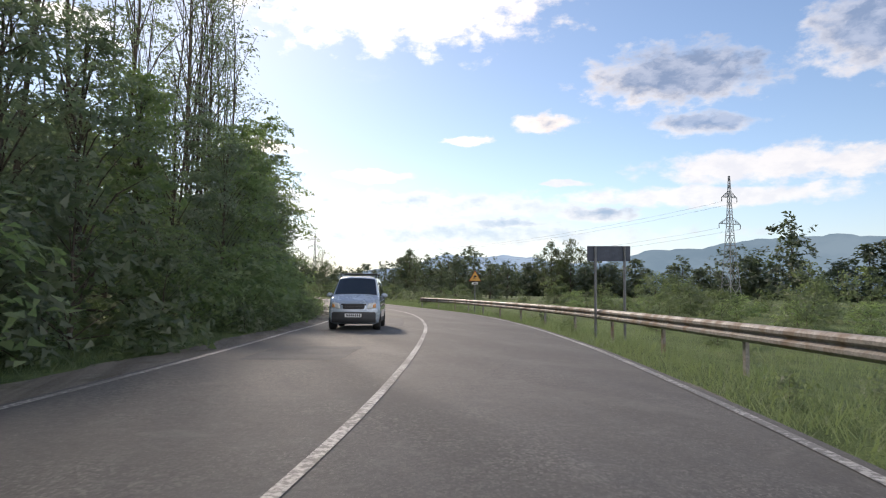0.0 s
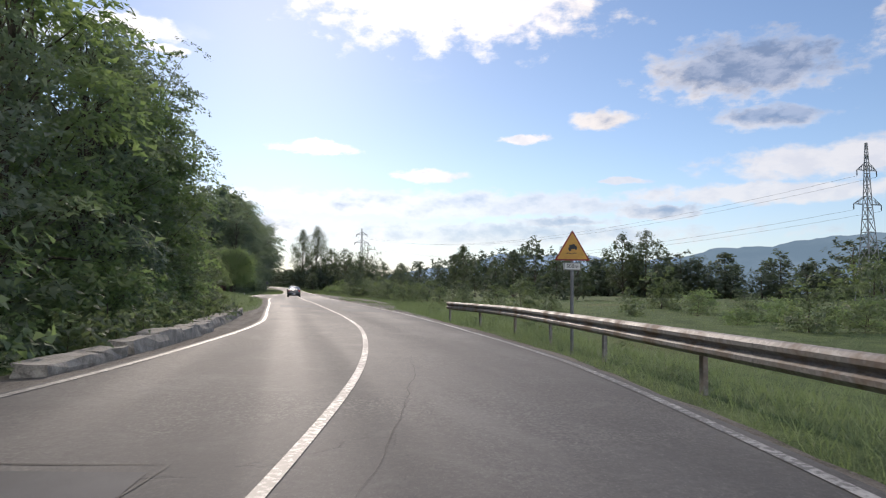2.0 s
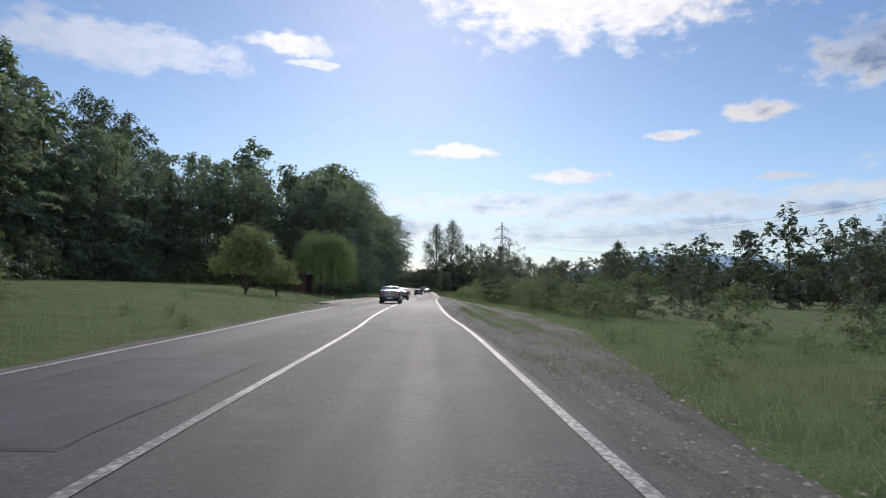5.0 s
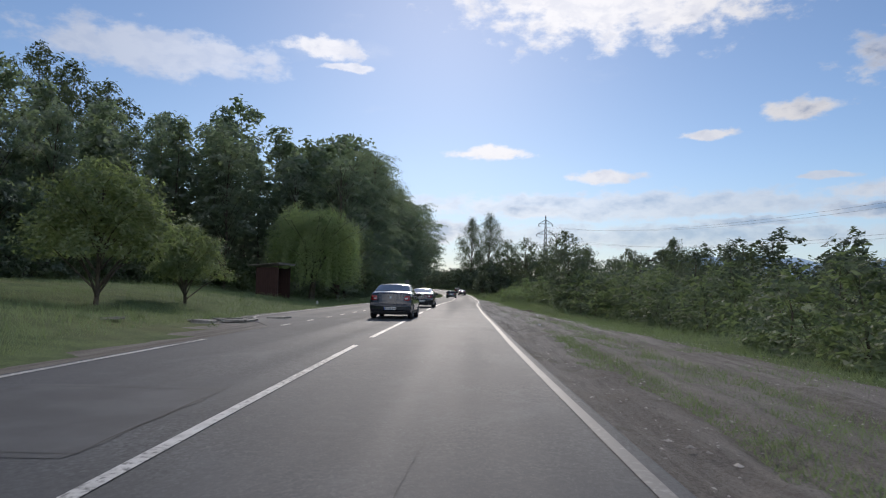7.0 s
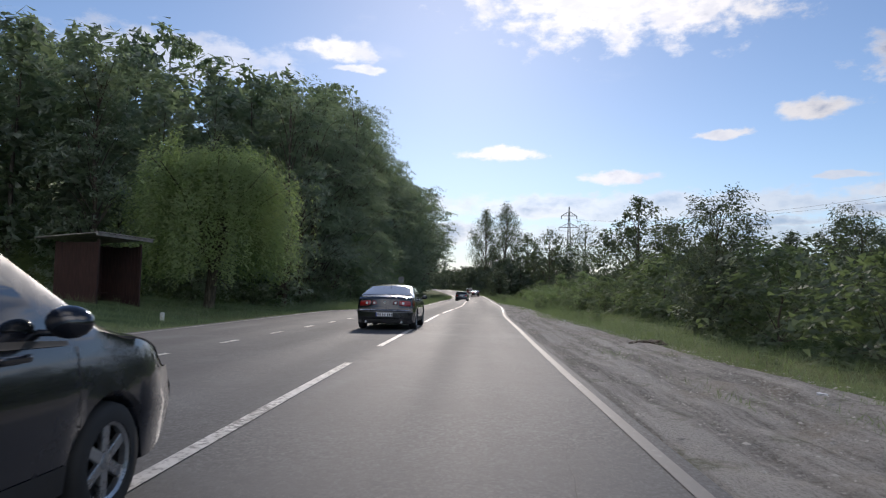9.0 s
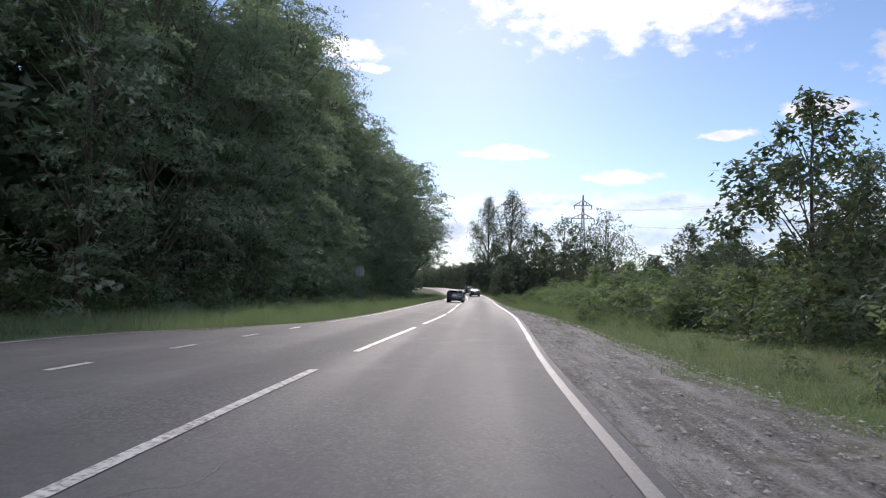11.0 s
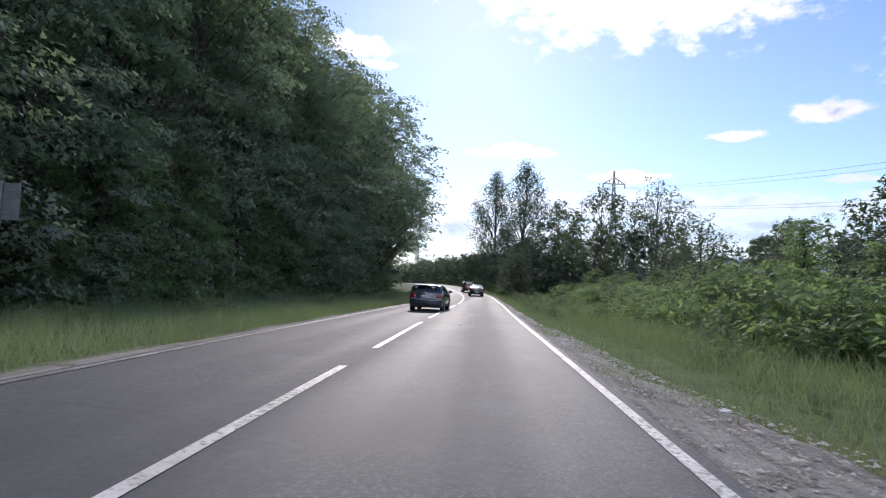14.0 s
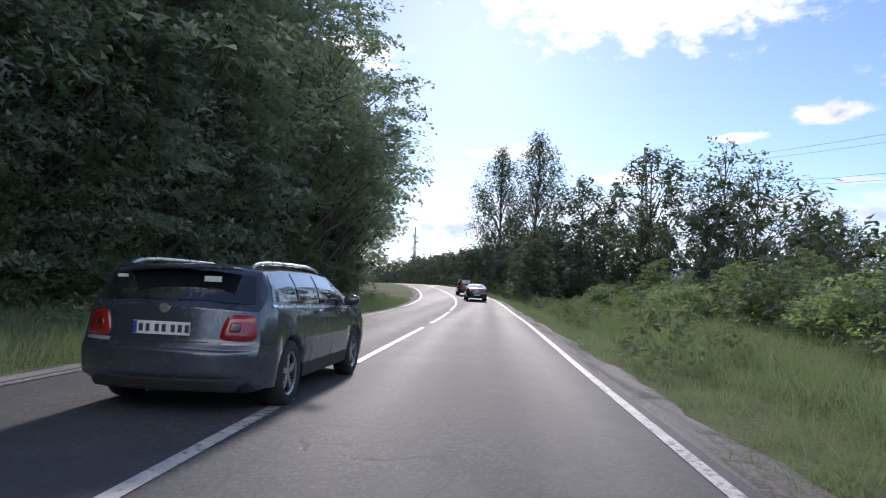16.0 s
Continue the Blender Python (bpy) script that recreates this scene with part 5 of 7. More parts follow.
def stones(name, n, seed, label):
    r = np.random.default_rng(seed)
    yy = np.concatenate([r.uniform(56, 112, n // 5), r.uniform(112, 205, n - n // 5)])
    i = np.searchsorted(LINE[:, 1], yy).clip(0, len(LINE) - 1)
    out_o = np.array([right_edge(v) for v in LINE[:, 1]])[i]
    o = W + 0.25 + (out_o - W - 0.1) * r.uniform(0, 1, n)
    j = r.uniform(-0.3, 0.3, n)
    x, y = LINE[i, 0] + RIGHT[i, 0] * o + _d[i, 0] * j, LINE[i, 1] + RIGHT[i, 1] * o + _d[i, 1] * j
    s = r.uniform(0.005, 0.016, n) * r.choice([1, 1, 1, 1.5, 2.2], n) * np.where(yy > 150, 1.2, 0.9)
    c = np.stack([x, y, rise(LINE[i, 1]) - 0.024 + s * 0.1], 1)
    octa = np.array([[1, 0, -0.1], [-1, 0, -0.1], [0, 1, -0.1], [0, -1, -0.1], [0, 0, 0.45]])
    v = (c[:, None, :] + octa[None] * s[:, None, None] * r.uniform(0.6, 1.4, (n, 5, 1)) + r.normal(0, 0.2, (n, 5, 3)) * np.array([1, 1, 0.4]) * s[:, None, None]).reshape(-1, 3)
    tri = np.array([[0, 2, 4], [2, 1, 4], [1, 3, 4], [3, 0, 4]])
    fc = (np.arange(n)[:, None, None] * 5 + tri[None]).reshape(-1)
    me = bpy.data.meshes.new(name)
    me.vertices.add(5 * n)
    me.vertices.foreach_set("co", v.ravel())
    me.loops.add(len(fc))
    me.loops.foreach_set("vertex_index", fc)
    me.polygons.add(4 * n)
    me.polygons.foreach_set("loop_start", np.arange(4 * n) * 3)
    me.materials.append(MAT_STONE)
    me.update(calc_edges=True)
    return tagged(new(name, me), label, "gravel", kind="stuff")


stones("gravel", 26000, 9, "loose grey gravel stones on the dirt shoulder")

# ---- guardrail ----
RAIL = smooth_line([(5.2, -10), (5.1, 4), (5.0, 14), (4.65, 22), (3.85, 29.5), (2.7, 37), (1.85, 42), (0.6, 48.2), (-1.7, 54.9)], 0.5)
rail_thing = thing("guardrail", pose(0, 0, 0), "galvanised W-beam steel guardrail with dirt, along the verge", "guardrail")
prof = [(-0.02, 0.80), (0.012, 0.785), (0.055, 0.745), (0.055, 0.70), (0.0, 0.665), (-0.012, 0.645), (0.0, 0.625), (0.055, 0.59), (0.055, 0.545), (0.012, 0.505), (-0.02, 0.49)]
rt = np.gradient(RAIL, axis=0)
rt /= np.hypot(rt[:, 0], rt[:, 1])[:, None]
rn = np.stack([-rt[:, 1], rt[:, 0]], 1)      # towards the road
for a in range(0, len(RAIL) - 1, 8):
    bnd = min(a + 8, len(RAIL) - 1)
    verts, faces, k = [], [], len(prof)
    for i in range(a, bnd + 1):
        for dpt, z in prof:
            lap = 0.003 if i == a else 0.0
            verts.append((RAIL[i, 0] + rn[i, 0] * (dpt + lap), RAIL[i, 1] + rn[i, 1] * (dpt + lap), z - 0.06))
    for q in range(bnd - a):
        for c in range(k - 1):
            s = q * k + c
            faces.append((s, s + 1, s + k + 1, s + k))
    ob = mesh_object("beam", verts, faces, MAT_STEEL, rail_thing, smooth=False)
    sol = ob.modifiers.new("thick", "SOLIDIFY")
    sol.thickness = 0.004
for a in range(3, len(RAIL), 8):
    ang = math.degrees(math.atan2(-rt[a, 0], rt[a, 1]))
    m = pose(RAIL[a, 0] - rn[a, 0] * 0.12, RAIL[a, 1] - rn[a, 1] * 0.12, 0, 0, 0, ang)
    b = new_bm()
    box(b, -0.03, 0, 0.15, 0.008, 0.11, 1.15, m)
    box(b, 0, -0.055, 0.15, 0.06, 0.008, 1.15, m)
    box(b, 0, 0.055, 0.15, 0.06, 0.008, 1.15, m)
    part("post", b, MAT_STEEL, rail_thing, "steel guardrail post")
    b = new_bm()
    box(b, -0.075, 0, 0.585, 0.09, 0.09, 0.22, m, 0.01)
    part("spacer", b, MAT_STEEL, rail_thing)

# ---- low rough stone wall at the foot of the bank ----
kerb = thing("kerb_wall", pose(0, 0, 0), "low wall of rough pale stones at the foot of the bank", "wall")
y = 36.0
while y < 58.5:
    ln, tl = rng.uniform(1.0, 2.0), rng.uniform(0.46, 0.56) - 0.22 * (1 - float(step(36, 41, y)))
    x, yy = road_point(y + ln / 2, -4.42 - 0.3 * float(step(43, 48, y)))
    b = new_bm()
    box(b, 0, 0, 0.0, 0.5, ln, tl)
    bmesh.ops.subdivide_edges(b, edges=b.edges[:], cuts=2, use_grid_fill=True)
    for vv in b.verts:
        k = 1 - 0.08 * (abs(vv.co.y) * 2 / ln) ** 4
        vv.co = Vector((vv.co.x * k - 0.2 * vv.co.z, vv.co.y, vv.co.z * k)) + Vector((rng.normal(0, 0.022), rng.normal(0, 0.02), rng.normal(0, 0.016)))
    ob = part("stone", b, MAT_ROCK, kerb)
    ob.matrix_basis = pose(x, yy, rng.uniform(-0.04, 0.0), 0, rng.uniform(-3, 3), heading(y) + rng.uniform(-2, 2))
    y += ln + 0.02

# ---- signs ----


def post_sign(name, m, label):
    return thing(name, m, label, "road sign")


sg = post_sign("warning_sign", pose(2.04, 41.2, spot(2.04, 41.2), 0, 0, 5), "yellow triangular warning sign with red border and distance plate")
b = new_bm()
rod(b, (0, 0.03, -0.3), (0, 0.03, 2.58), 0.037, None, 12)
part("post", b, MAT_POST, sg)


def tri_plate(mb, size, depth, y):
    hgt = size * 0.866
    pts = [(-size / 2, 0), (size / 2, 0), (0, hgt)]
    ring = []
    for k in range(3):
        p, q = Vector(pts[k]), (Vector(pts[0]) + Vector(pts[1]) + Vector(pts[2])) / 3
        a, c = Vector(pts[k - 1]), Vector(pts[(k + 1) % 3])
        ring += [p + (a - p) * 0.045, p + (q - p) * 0.03, p + (c - p) * 0.045]
    fr = [mb.verts.new((v.x, y, v.y)) for v in ring]
    bk = [mb.verts.new((v.x, y + depth, v.y)) for v in ring]
    mb.faces.new(fr)
    mb.faces.new(list(reversed(bk)))
    for k in range(9):
        mb.faces.new((fr[k - 1], bk[k - 1], bk[k], fr[k]))


TZ = 1.965
for size, dz, y0, mat, nm in ((0.77, 0.0, -0.01, MAT_SIGNRED, "red_border"), (0.665, 0.034, -0.016, MAT_YELLOW, "yellow_face")):
    b = new_bm()
    tri_plate(b, size, 0.006, y0)
    o = part(nm, b, mat, sg)
    o.location = (0, 0, TZ + dz)
b = new_bm()          # slippery road: a small tilted car over two tracks
tilt = pose(0, 0, 0.24, 0, -14, 0)
box(b, 0, 0, -0.015, 0.19, 0.004, 0.055, tilt, 0.0)
box(b, 0.0, 0, 0.035, 0.125, 0.004, 0.05, tilt, 0.0)
for sx in (-0.065, 0.065):
    box(b, sx, 0, -0.055, 0.042, 0.004, 0.035, tilt)
for k in range(9):
    box(b, -0.12 + k * 0.024, 0, 0.105 + 0.010 * math.sin(k * 1.1), 0.03, 0.004, 0.014, pose(0, 0, 0, 0, 0, 0))
o = part("symbol", b, MAT_INK, sg)
o.location = (0, -0.019, TZ + 0.05)
b = new_bm()
box(b, 0, 0, 0, 0.38, 0.008, 0.165, None, 0.003)
plate = part("distance_plate", b, MAT_SIGNWHITE, sg)
plate.location = (0, -0.008, TZ - 0.125)
b = new_bm()
for sx, sz, wx, wz in ((0, 0.073, 0.36, 0.011), (0, -0.073, 0.36, 0.011), (-0.175, 0, 0.011, 0.146), (0.175, 0, 0.011, 0.146)):
    box(b, sx, -0.0055, sz, wx, 0.003, wz)
part("plate_border", b, MAT_INK, plate)
cu = bpy.data.curves.new("distance_text", "FONT")
cu.body, cu.size, cu.align_x, cu.align_y, cu.extrude = "500m", 0.115, "CENTER", "CENTER", 0.001
tx = new("distance_text", cu)
cu.materials.append(MAT_INK)
tx.parent, tx.matrix_basis = plate, pose(0, -0.007, 0, 90, 0, 0)

bs = post_sign("panel_sign", pose(5.05, 20.4, spot(5.05, 20.4), 0, 0, -7), "dark grey rectangular panel sign on two steel posts, seen from behind")
z0 = -spot(5.05, 20.4)
b = new_bm()
box(b, 0, 0, z0 + 2.42, 1.28, 0.03, 0.46, None, 0.012)
part("panel", b, MAT_SIGNBACK, bs)
b = new_bm()
for sz in (-0.215, 0.215):
    box(b, 0, -0.022, z0 + 2.42 + sz, 1.26, 0.014, 0.02)
part("panel_rim", b, MAT_SIGNBACK, bs)
for sx in (-0.40, 0.46):
    b = new_bm()
    rod(b, (sx, -0.06, -0.4), (sx, -0.06, z0 + 2.64), 0.04, None, 12)
    part("post", b, MAT_POST, bs)

fs = post_sign("rectangular_sign", pose(-57.64, 192.7, spot(-57.64, 192.7), 0, 0, 24), "grey back of a small rectangular sign on thin post")
b = new_bm()
rod(b, (0, 0, -0.3), (0, 0, 2.96), 0.038, None, 12)
part("post", b, MAT_POST, fs)
b = new_bm()
box(b, 0.05, 0.055, 2.58, 0.60, 0.02, 0.74, None, 0.008)
part("panel", b, MAT_POST, fs)
b = new_bm()
for sz in (2.36, 2.80):
    box(b, 0.02, 0.028, sz, 0.5, 0.012, 0.03)
part("bracket", b, MAT_STEEL, fs)

# ---- wooden shelter behind the lay-by ----
sh = thing("bus_shelter", pose(-48.7, 142.3, spot(-48.7, 142.3) - 0.1, 0, 0, heading(140) - 4), "small red-brown boarded bus shelter with weathered sheet roof", "shelter")
for nm, cx, cy, sx, sy, horiz in (("back_wall", -0.9, 0, 0.05, 3.0, 0), ("side_wall", 0, -1.5, 1.8, 0.05, 1), ("side_wall", 0, 1.5, 1.8, 0.05, 1)):
    b = new_bm()
    box(b, cx, cy, 1.2, sx * 0.6, sy * 0.6 if not horiz else sy * 0.6, 0.06)
    wall = part(nm, b, MAT_REDWOOD, sh)
    n = int((sx if horiz else sy) / 0.15)
    for k in range(n):
        t = (k + 0.5) / n - 0.5
        b = new_bm()
        hz = 2.55 + rng.uniform(-0.03, 0.03)
        box(b, cx + (t * sx if horiz else 0), cy + (0 if horiz else t * sy), hz / 2 - 0.1, 0.142 if horiz else 0.03, 0.03 if horiz else 0.142, hz)
        part("board", b, MAT_REDWOOD, wall)
b = new_bm()
for k in range(22):
    box(b, 0.1, -1.85 + k * 0.176, 2.70 + 0.012 * (k % 2), 2.7, 0.176, 0.035, pose(0, 0, 0, 0, -5, 0))
part("roof", b, MAT_ROOF, sh)
b = new_bm()
box(b, 1.35, 0, 2.66, 0.05, 3.9, 0.16, pose(0, 0, 0, 0, -5, 0))
part("fascia", b, MAT_ROOF, sh)
b = new_bm()
box(b, -0.65, 0, 0.45, 0.35, 2.7, 0.05)
part("bench", b, MAT_REDWOOD, sh)
for sy in (-1.45, 1.45):
    b = new_bm()
    box(b, 0.88, sy, 1.2, 0.09, 0.09, 2.75)
    part("corner_post", b, MAT_REDWOOD, sh)
bollard = thing("marker_stone", pose(-43.2, 140.0, spot(-43.2, 140.0)), "small white kilometre stone in the grass", "stone")
b = new_bm()
box(b, 0, 0, 0.08, 0.15, 0.12, 0.44, None, 0.04)
part("stone", b, MAT_SIGNWHITE, bollard)

for k in range(9):       # broken concrete beside the lay-by
    x, yy = -32.6 + rng.normal(0, 0.7), 115.0 + rng.normal(0, 1.6)
    b = new_bm()
    box(b, 0, 0, 0, rng.uniform(0.5, 1.1), rng.uniform(0.4, 0.9), rng.uniform(0.05, 0.09), None, 0.012)
    for vv in b.verts:
        vv.co += Vector(rng.normal(0, 0.012, 3))
    sl = thing("concrete_slab", pose(x, yy, spot(x, yy) + 0.07, rng.uniform(-3, 3), rng.uniform(-3, 3), rng.uniform(0, 180)), "broken pale concrete slab lying in the grass", "rubble", "broken slabs")
    part("slab", b, MAT_CONCRETE, sl)

# ---- a wooden pole for a power line out in the scrub ----
up = thing("utility_pole", pose(-22.4, 222.8, spot(-22.4, 222.8) - 0.1), "weathered grey wooden utility pole with a crossarm", "pole")
b = new_bm()
rod(b, (0, 0, 0), (0, 0, 8.4 - spot(-22.4, 222.8)), 0.15, 0.10, 10)
part("shaft", b, MAT_REDWOOD, up)
b = new_bm()
box(b, 0, -0.12, 7.75 - spot(-22.4, 222.8), 1.7, 0.12, 0.14, None, 0.01)
part("crossarm", b, MAT_REDWOOD, up)
for k in (-0.75, 0.0, 0.75):
    b = new_bm()
    rod(b, (k, -0.12, 7.82 - spot(-22.4, 222.8)), (k, -0.12, 8.1 - spot(-22.4, 222.8)), 0.05, 0.035, 8)
    part("insulator", b, MAT_SIGNWHITE, up)

# ---- a heap of dark earth on the shoulder ----
rng = np.random.default_rng(77)
for y, o, ln, wd, tall in ((126.0, 6.0, 0.75, 0.5, 0.2), (127.4, 6.5, 0.4, 0.3, 0.11), (138.5, 6.8, 0.45, 0.3, 0.10), (112.5, 6.6, 0.5, 0.35, 0.12)):
    x, yy = road_point(y, o)
    heap = thing("dirt_heap", pose(x, yy, spot(x, yy) + 0.03, 0, 0, rng.uniform(0, 180)), "low heap of dark earth on the gravel shoulder", "dirt heap", "dirt heaps")
    b = new_bm()
    bmesh.ops.create_icosphere(b, subdivisions=4, radius=1.0)
    for vv in b.verts:
        c = vv.co.copy()
        lump = 1 + 0.20 * math.sin(5 * c.x + 2 * c.y) * math.sin(4 * c.y + 1.3) + 0.12 * math.sin(11 * c.x - 7 * c.y + 3 * c.z) + rng.normal(0, 0.045)
        vv.co = Vector((c.x * ln * lump, c.y * wd * lump, max(c.z, -0.3) * tall * lump))
    part("earth", b, MAT_EARTH, heap)

# ---- litter ----
for y, o in ((176.5, 5.3), (184.5, 4.9), (190.0, 4.6), (199.5, 4.2), (170.2, 5.6), (129.0, 6.4), (118.0, 5.2), (206, 4.2), (150.0, 6.0), (204.4, 1.35)):
    x, yy = road_point(y, o)
    b = new_bm()
    bmesh.ops.create_icosphere(b, subdivisions=2, radius=0.04)
    for vv in b.verts:
        vv.co = Vector((vv.co.x * 1.5, vv.co.y, vv.co.z * 0.5)) * (1 + rng.normal(0, 0.32))
    lt = thing("litter", pose(x, yy, max(spot(x, yy), 0) + 0.03, 0, 0, rng.uniform(0, 180)), "crumpled pale plastic litter lying on the verge", "litter", "litter")
    part("wrapper", b, MAT_LITTER, lt)

# ---- pylons and wires ----


def bent_bar(bm, pts, radius, sides=5):
    """One bar bent through the points."""
    rings = []
    for p in pts:
        rings.append([bm.verts.new((p[0] + math.cos(6.2832 * k / sides) * radius, p[1] + math.sin(6.2832 * k / sides) * radius, p[2])) for k in range(sides)])
    for a, b in zip(rings, rings[1:]):
        for k in range(sides):
            bm.faces.new((a[k], a[(k + 1) % sides], b[(k + 1) % sides], b[k]))


def pylon(x, y, tall, turn, label, arms=((0.62, 0.105), (0.83, 0.075)), thick=1.0):
    root = thing("power_pylon", pose(x, y, spot(x, y) - 0.3, 0, 0, turn), label, "pylon", "pylons")
    w0, w1 = tall * 0.058, tall * 0.017
    waist = 0.62

    def half(t):
        return w0 + (w1 - w0) * min(1, t / waist) ** 0.85 if t < waist else w1 * (1 - 0.75 * (t - waist) / (1 - waist))

    levels = [0, 0.14, 0.26, 0.36, 0.45, 0.53, 0.60, 0.67, 0.74, 0.81, 0.88, 0.94, 1.0]
    th = tall * 0.0019
    corners = [(-1, -1), (1, -1), (1, 1), (-1, 1)]
    for cx, cy in corners:
        b = new_bm()
        bent_bar(b, [(cx * half(a), cy * half(a), a * tall) for a in levels], th * 1.5)
        part("leg", b, MAT_PYLON, root)
    b = new_bm()
    for k, (a, c) in enumerate(zip(levels, levels[1:])):
        for s in range(4):
            p, q = corners[s], corners[(s + 1) % 4]
            rod(b, (p[0] * half(a), p[1] * half(a), a * tall), (q[0] * half(c), q[1] * half(c), c * tall), th, None, 4)
            rod(b, (q[0] * half(a), q[1] * half(a), a * tall), (p[0] * half(c), p[1] * half(c), c * tall), th, None, 4)
            rod(b, (p[0] * half(c), p[1] * half(c), c * tall), (q[0] * half(c), q[1] * half(c), c * tall), th, None, 4)
    tagged(part("bracing", b, MAT_PYLON, root), kind="stuff")
    tips, th = [], th * thick
    for lev, arm in arms:
        for s in (-1, 1):
            b = new_bm()
            tip = (s * tall * arm, 0, lev * tall)
            for cy in (-1, 1):
                rod(b, (s * half(lev), cy * half(lev), lev * tall), tip, th, None, 4)
                rod(b, (s * half(lev + 0.05), cy * half(lev + 0.05), (lev + 0.05) * tall), tip, th, None, 4)
                for q in (0.33, 0.66):
                    a = Vector((s * half(lev), cy * half(lev), lev * tall)).lerp(Vector(tip), q)
                    c = Vector((s * half(lev + 0.05), cy * half(lev + 0.05), (lev + 0.05) * tall)).lerp(Vector(tip), q)
                    rod(b, a, c, th, None, 4)
            part("cross_arm", b, MAT_PYLON, root)
            tips.append(Matrix(root.matrix_basis) @ Vector(tip))
            b = new_bm()
            rod(b, tip, (tip[0], 0, tip[2] - tall * 0.035), th * 1.6, None, 6)
            part("insulator", b, MAT_TRIM, root)
    return tips


turn = math.degrees(math.atan2(-(-65.0 - 60.8), 345.3 - 142))
tips_a = pylon(60.8, 142.0, 26.9, turn - 12, "steel lattice power pylon standing in the fields")
tips_b = pylon(-65.0, 345.3, 28.8, turn - 14, "tall steel lattice power pylon beyond the trees", ((0.76, 0.115), (0.895, 0.088)), 1.6)
pylon(-215, 577, 36.0, turn + 20, "tall steel lattice power pylon far behind the bend")
for a, c in zip(tips_a, tips_b):
    cv = bpy.data.curves.new("power_line", "CURVE")
    cv.dimensions, cv.bevel_depth = "3D", 0.018
    sp = cv.splines.new("POLY")
    sp.points.add(30)
    for k in range(31):
        t = k / 30
        p = a.lerp(c, t) - Vector((0, 0, 1.0 + 4 * 7.0 * t * (1 - t)))
        sp.points[k].co = (*p, 1)
    cv.materials.append(MAT_TRIM)
    tagged(new("power_line", cv), "thin overhead power cable between pylons", "cable", "power cables")

# ---- far hills ----


def ridge(name, dist, table, mat, label, seed):
    r = np.random.default_rng(seed)
    verts, faces = [], []
    azs = np.arange(-75, 75.01, 0.5)
    ph = r.uniform(0, 6.3, 5)
    for k, a in enumerate(azs):
        e = np.interp(-a, [-t[0] for t in table], [t[1] for t in table])
        e += 0.10 * math.sin(a * 0.9 + ph[0]) + 0.06 * math.sin(a * 2.3 + ph[1]) + 0.035 * math.sin(a * 5.1 + ph[2]) + 0.02 * math.sin(a * 11 + ph[3])
        s, c = -math.sin(radians(a)), math.cos(radians(a))
        x0, y0 = -15, 60
        top = dist * math.tan(radians(max(0.2, e)))
        verts += [(x0 + s * dist * 0.8, y0 + c * dist * 0.8, -5), (x0 + s * dist * 0.92, y0 + c * dist * 0.92, top * 0.55), (x0 + s * dist, y0 + c * dist, top), (x0 + s * dist * 1.08, y0 + c * dist * 1.08, -5)]
    for k in range(len(azs) - 1):
        for q in range(3):
            i = k * 4 + q
            faces.append((i, i + 1, i + 5, i + 4))
    tagged(mesh_object(name, verts, faces, mat, smooth=True), label, "hills", kind="structure")


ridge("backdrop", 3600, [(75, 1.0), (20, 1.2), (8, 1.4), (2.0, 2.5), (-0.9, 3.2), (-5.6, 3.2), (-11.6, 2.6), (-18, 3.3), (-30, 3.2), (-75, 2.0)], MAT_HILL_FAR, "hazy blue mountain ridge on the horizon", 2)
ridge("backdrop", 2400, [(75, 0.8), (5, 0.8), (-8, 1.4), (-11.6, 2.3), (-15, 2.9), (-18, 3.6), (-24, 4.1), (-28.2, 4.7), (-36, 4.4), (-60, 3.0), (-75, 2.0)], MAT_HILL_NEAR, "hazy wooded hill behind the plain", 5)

# ---- vehicles ----


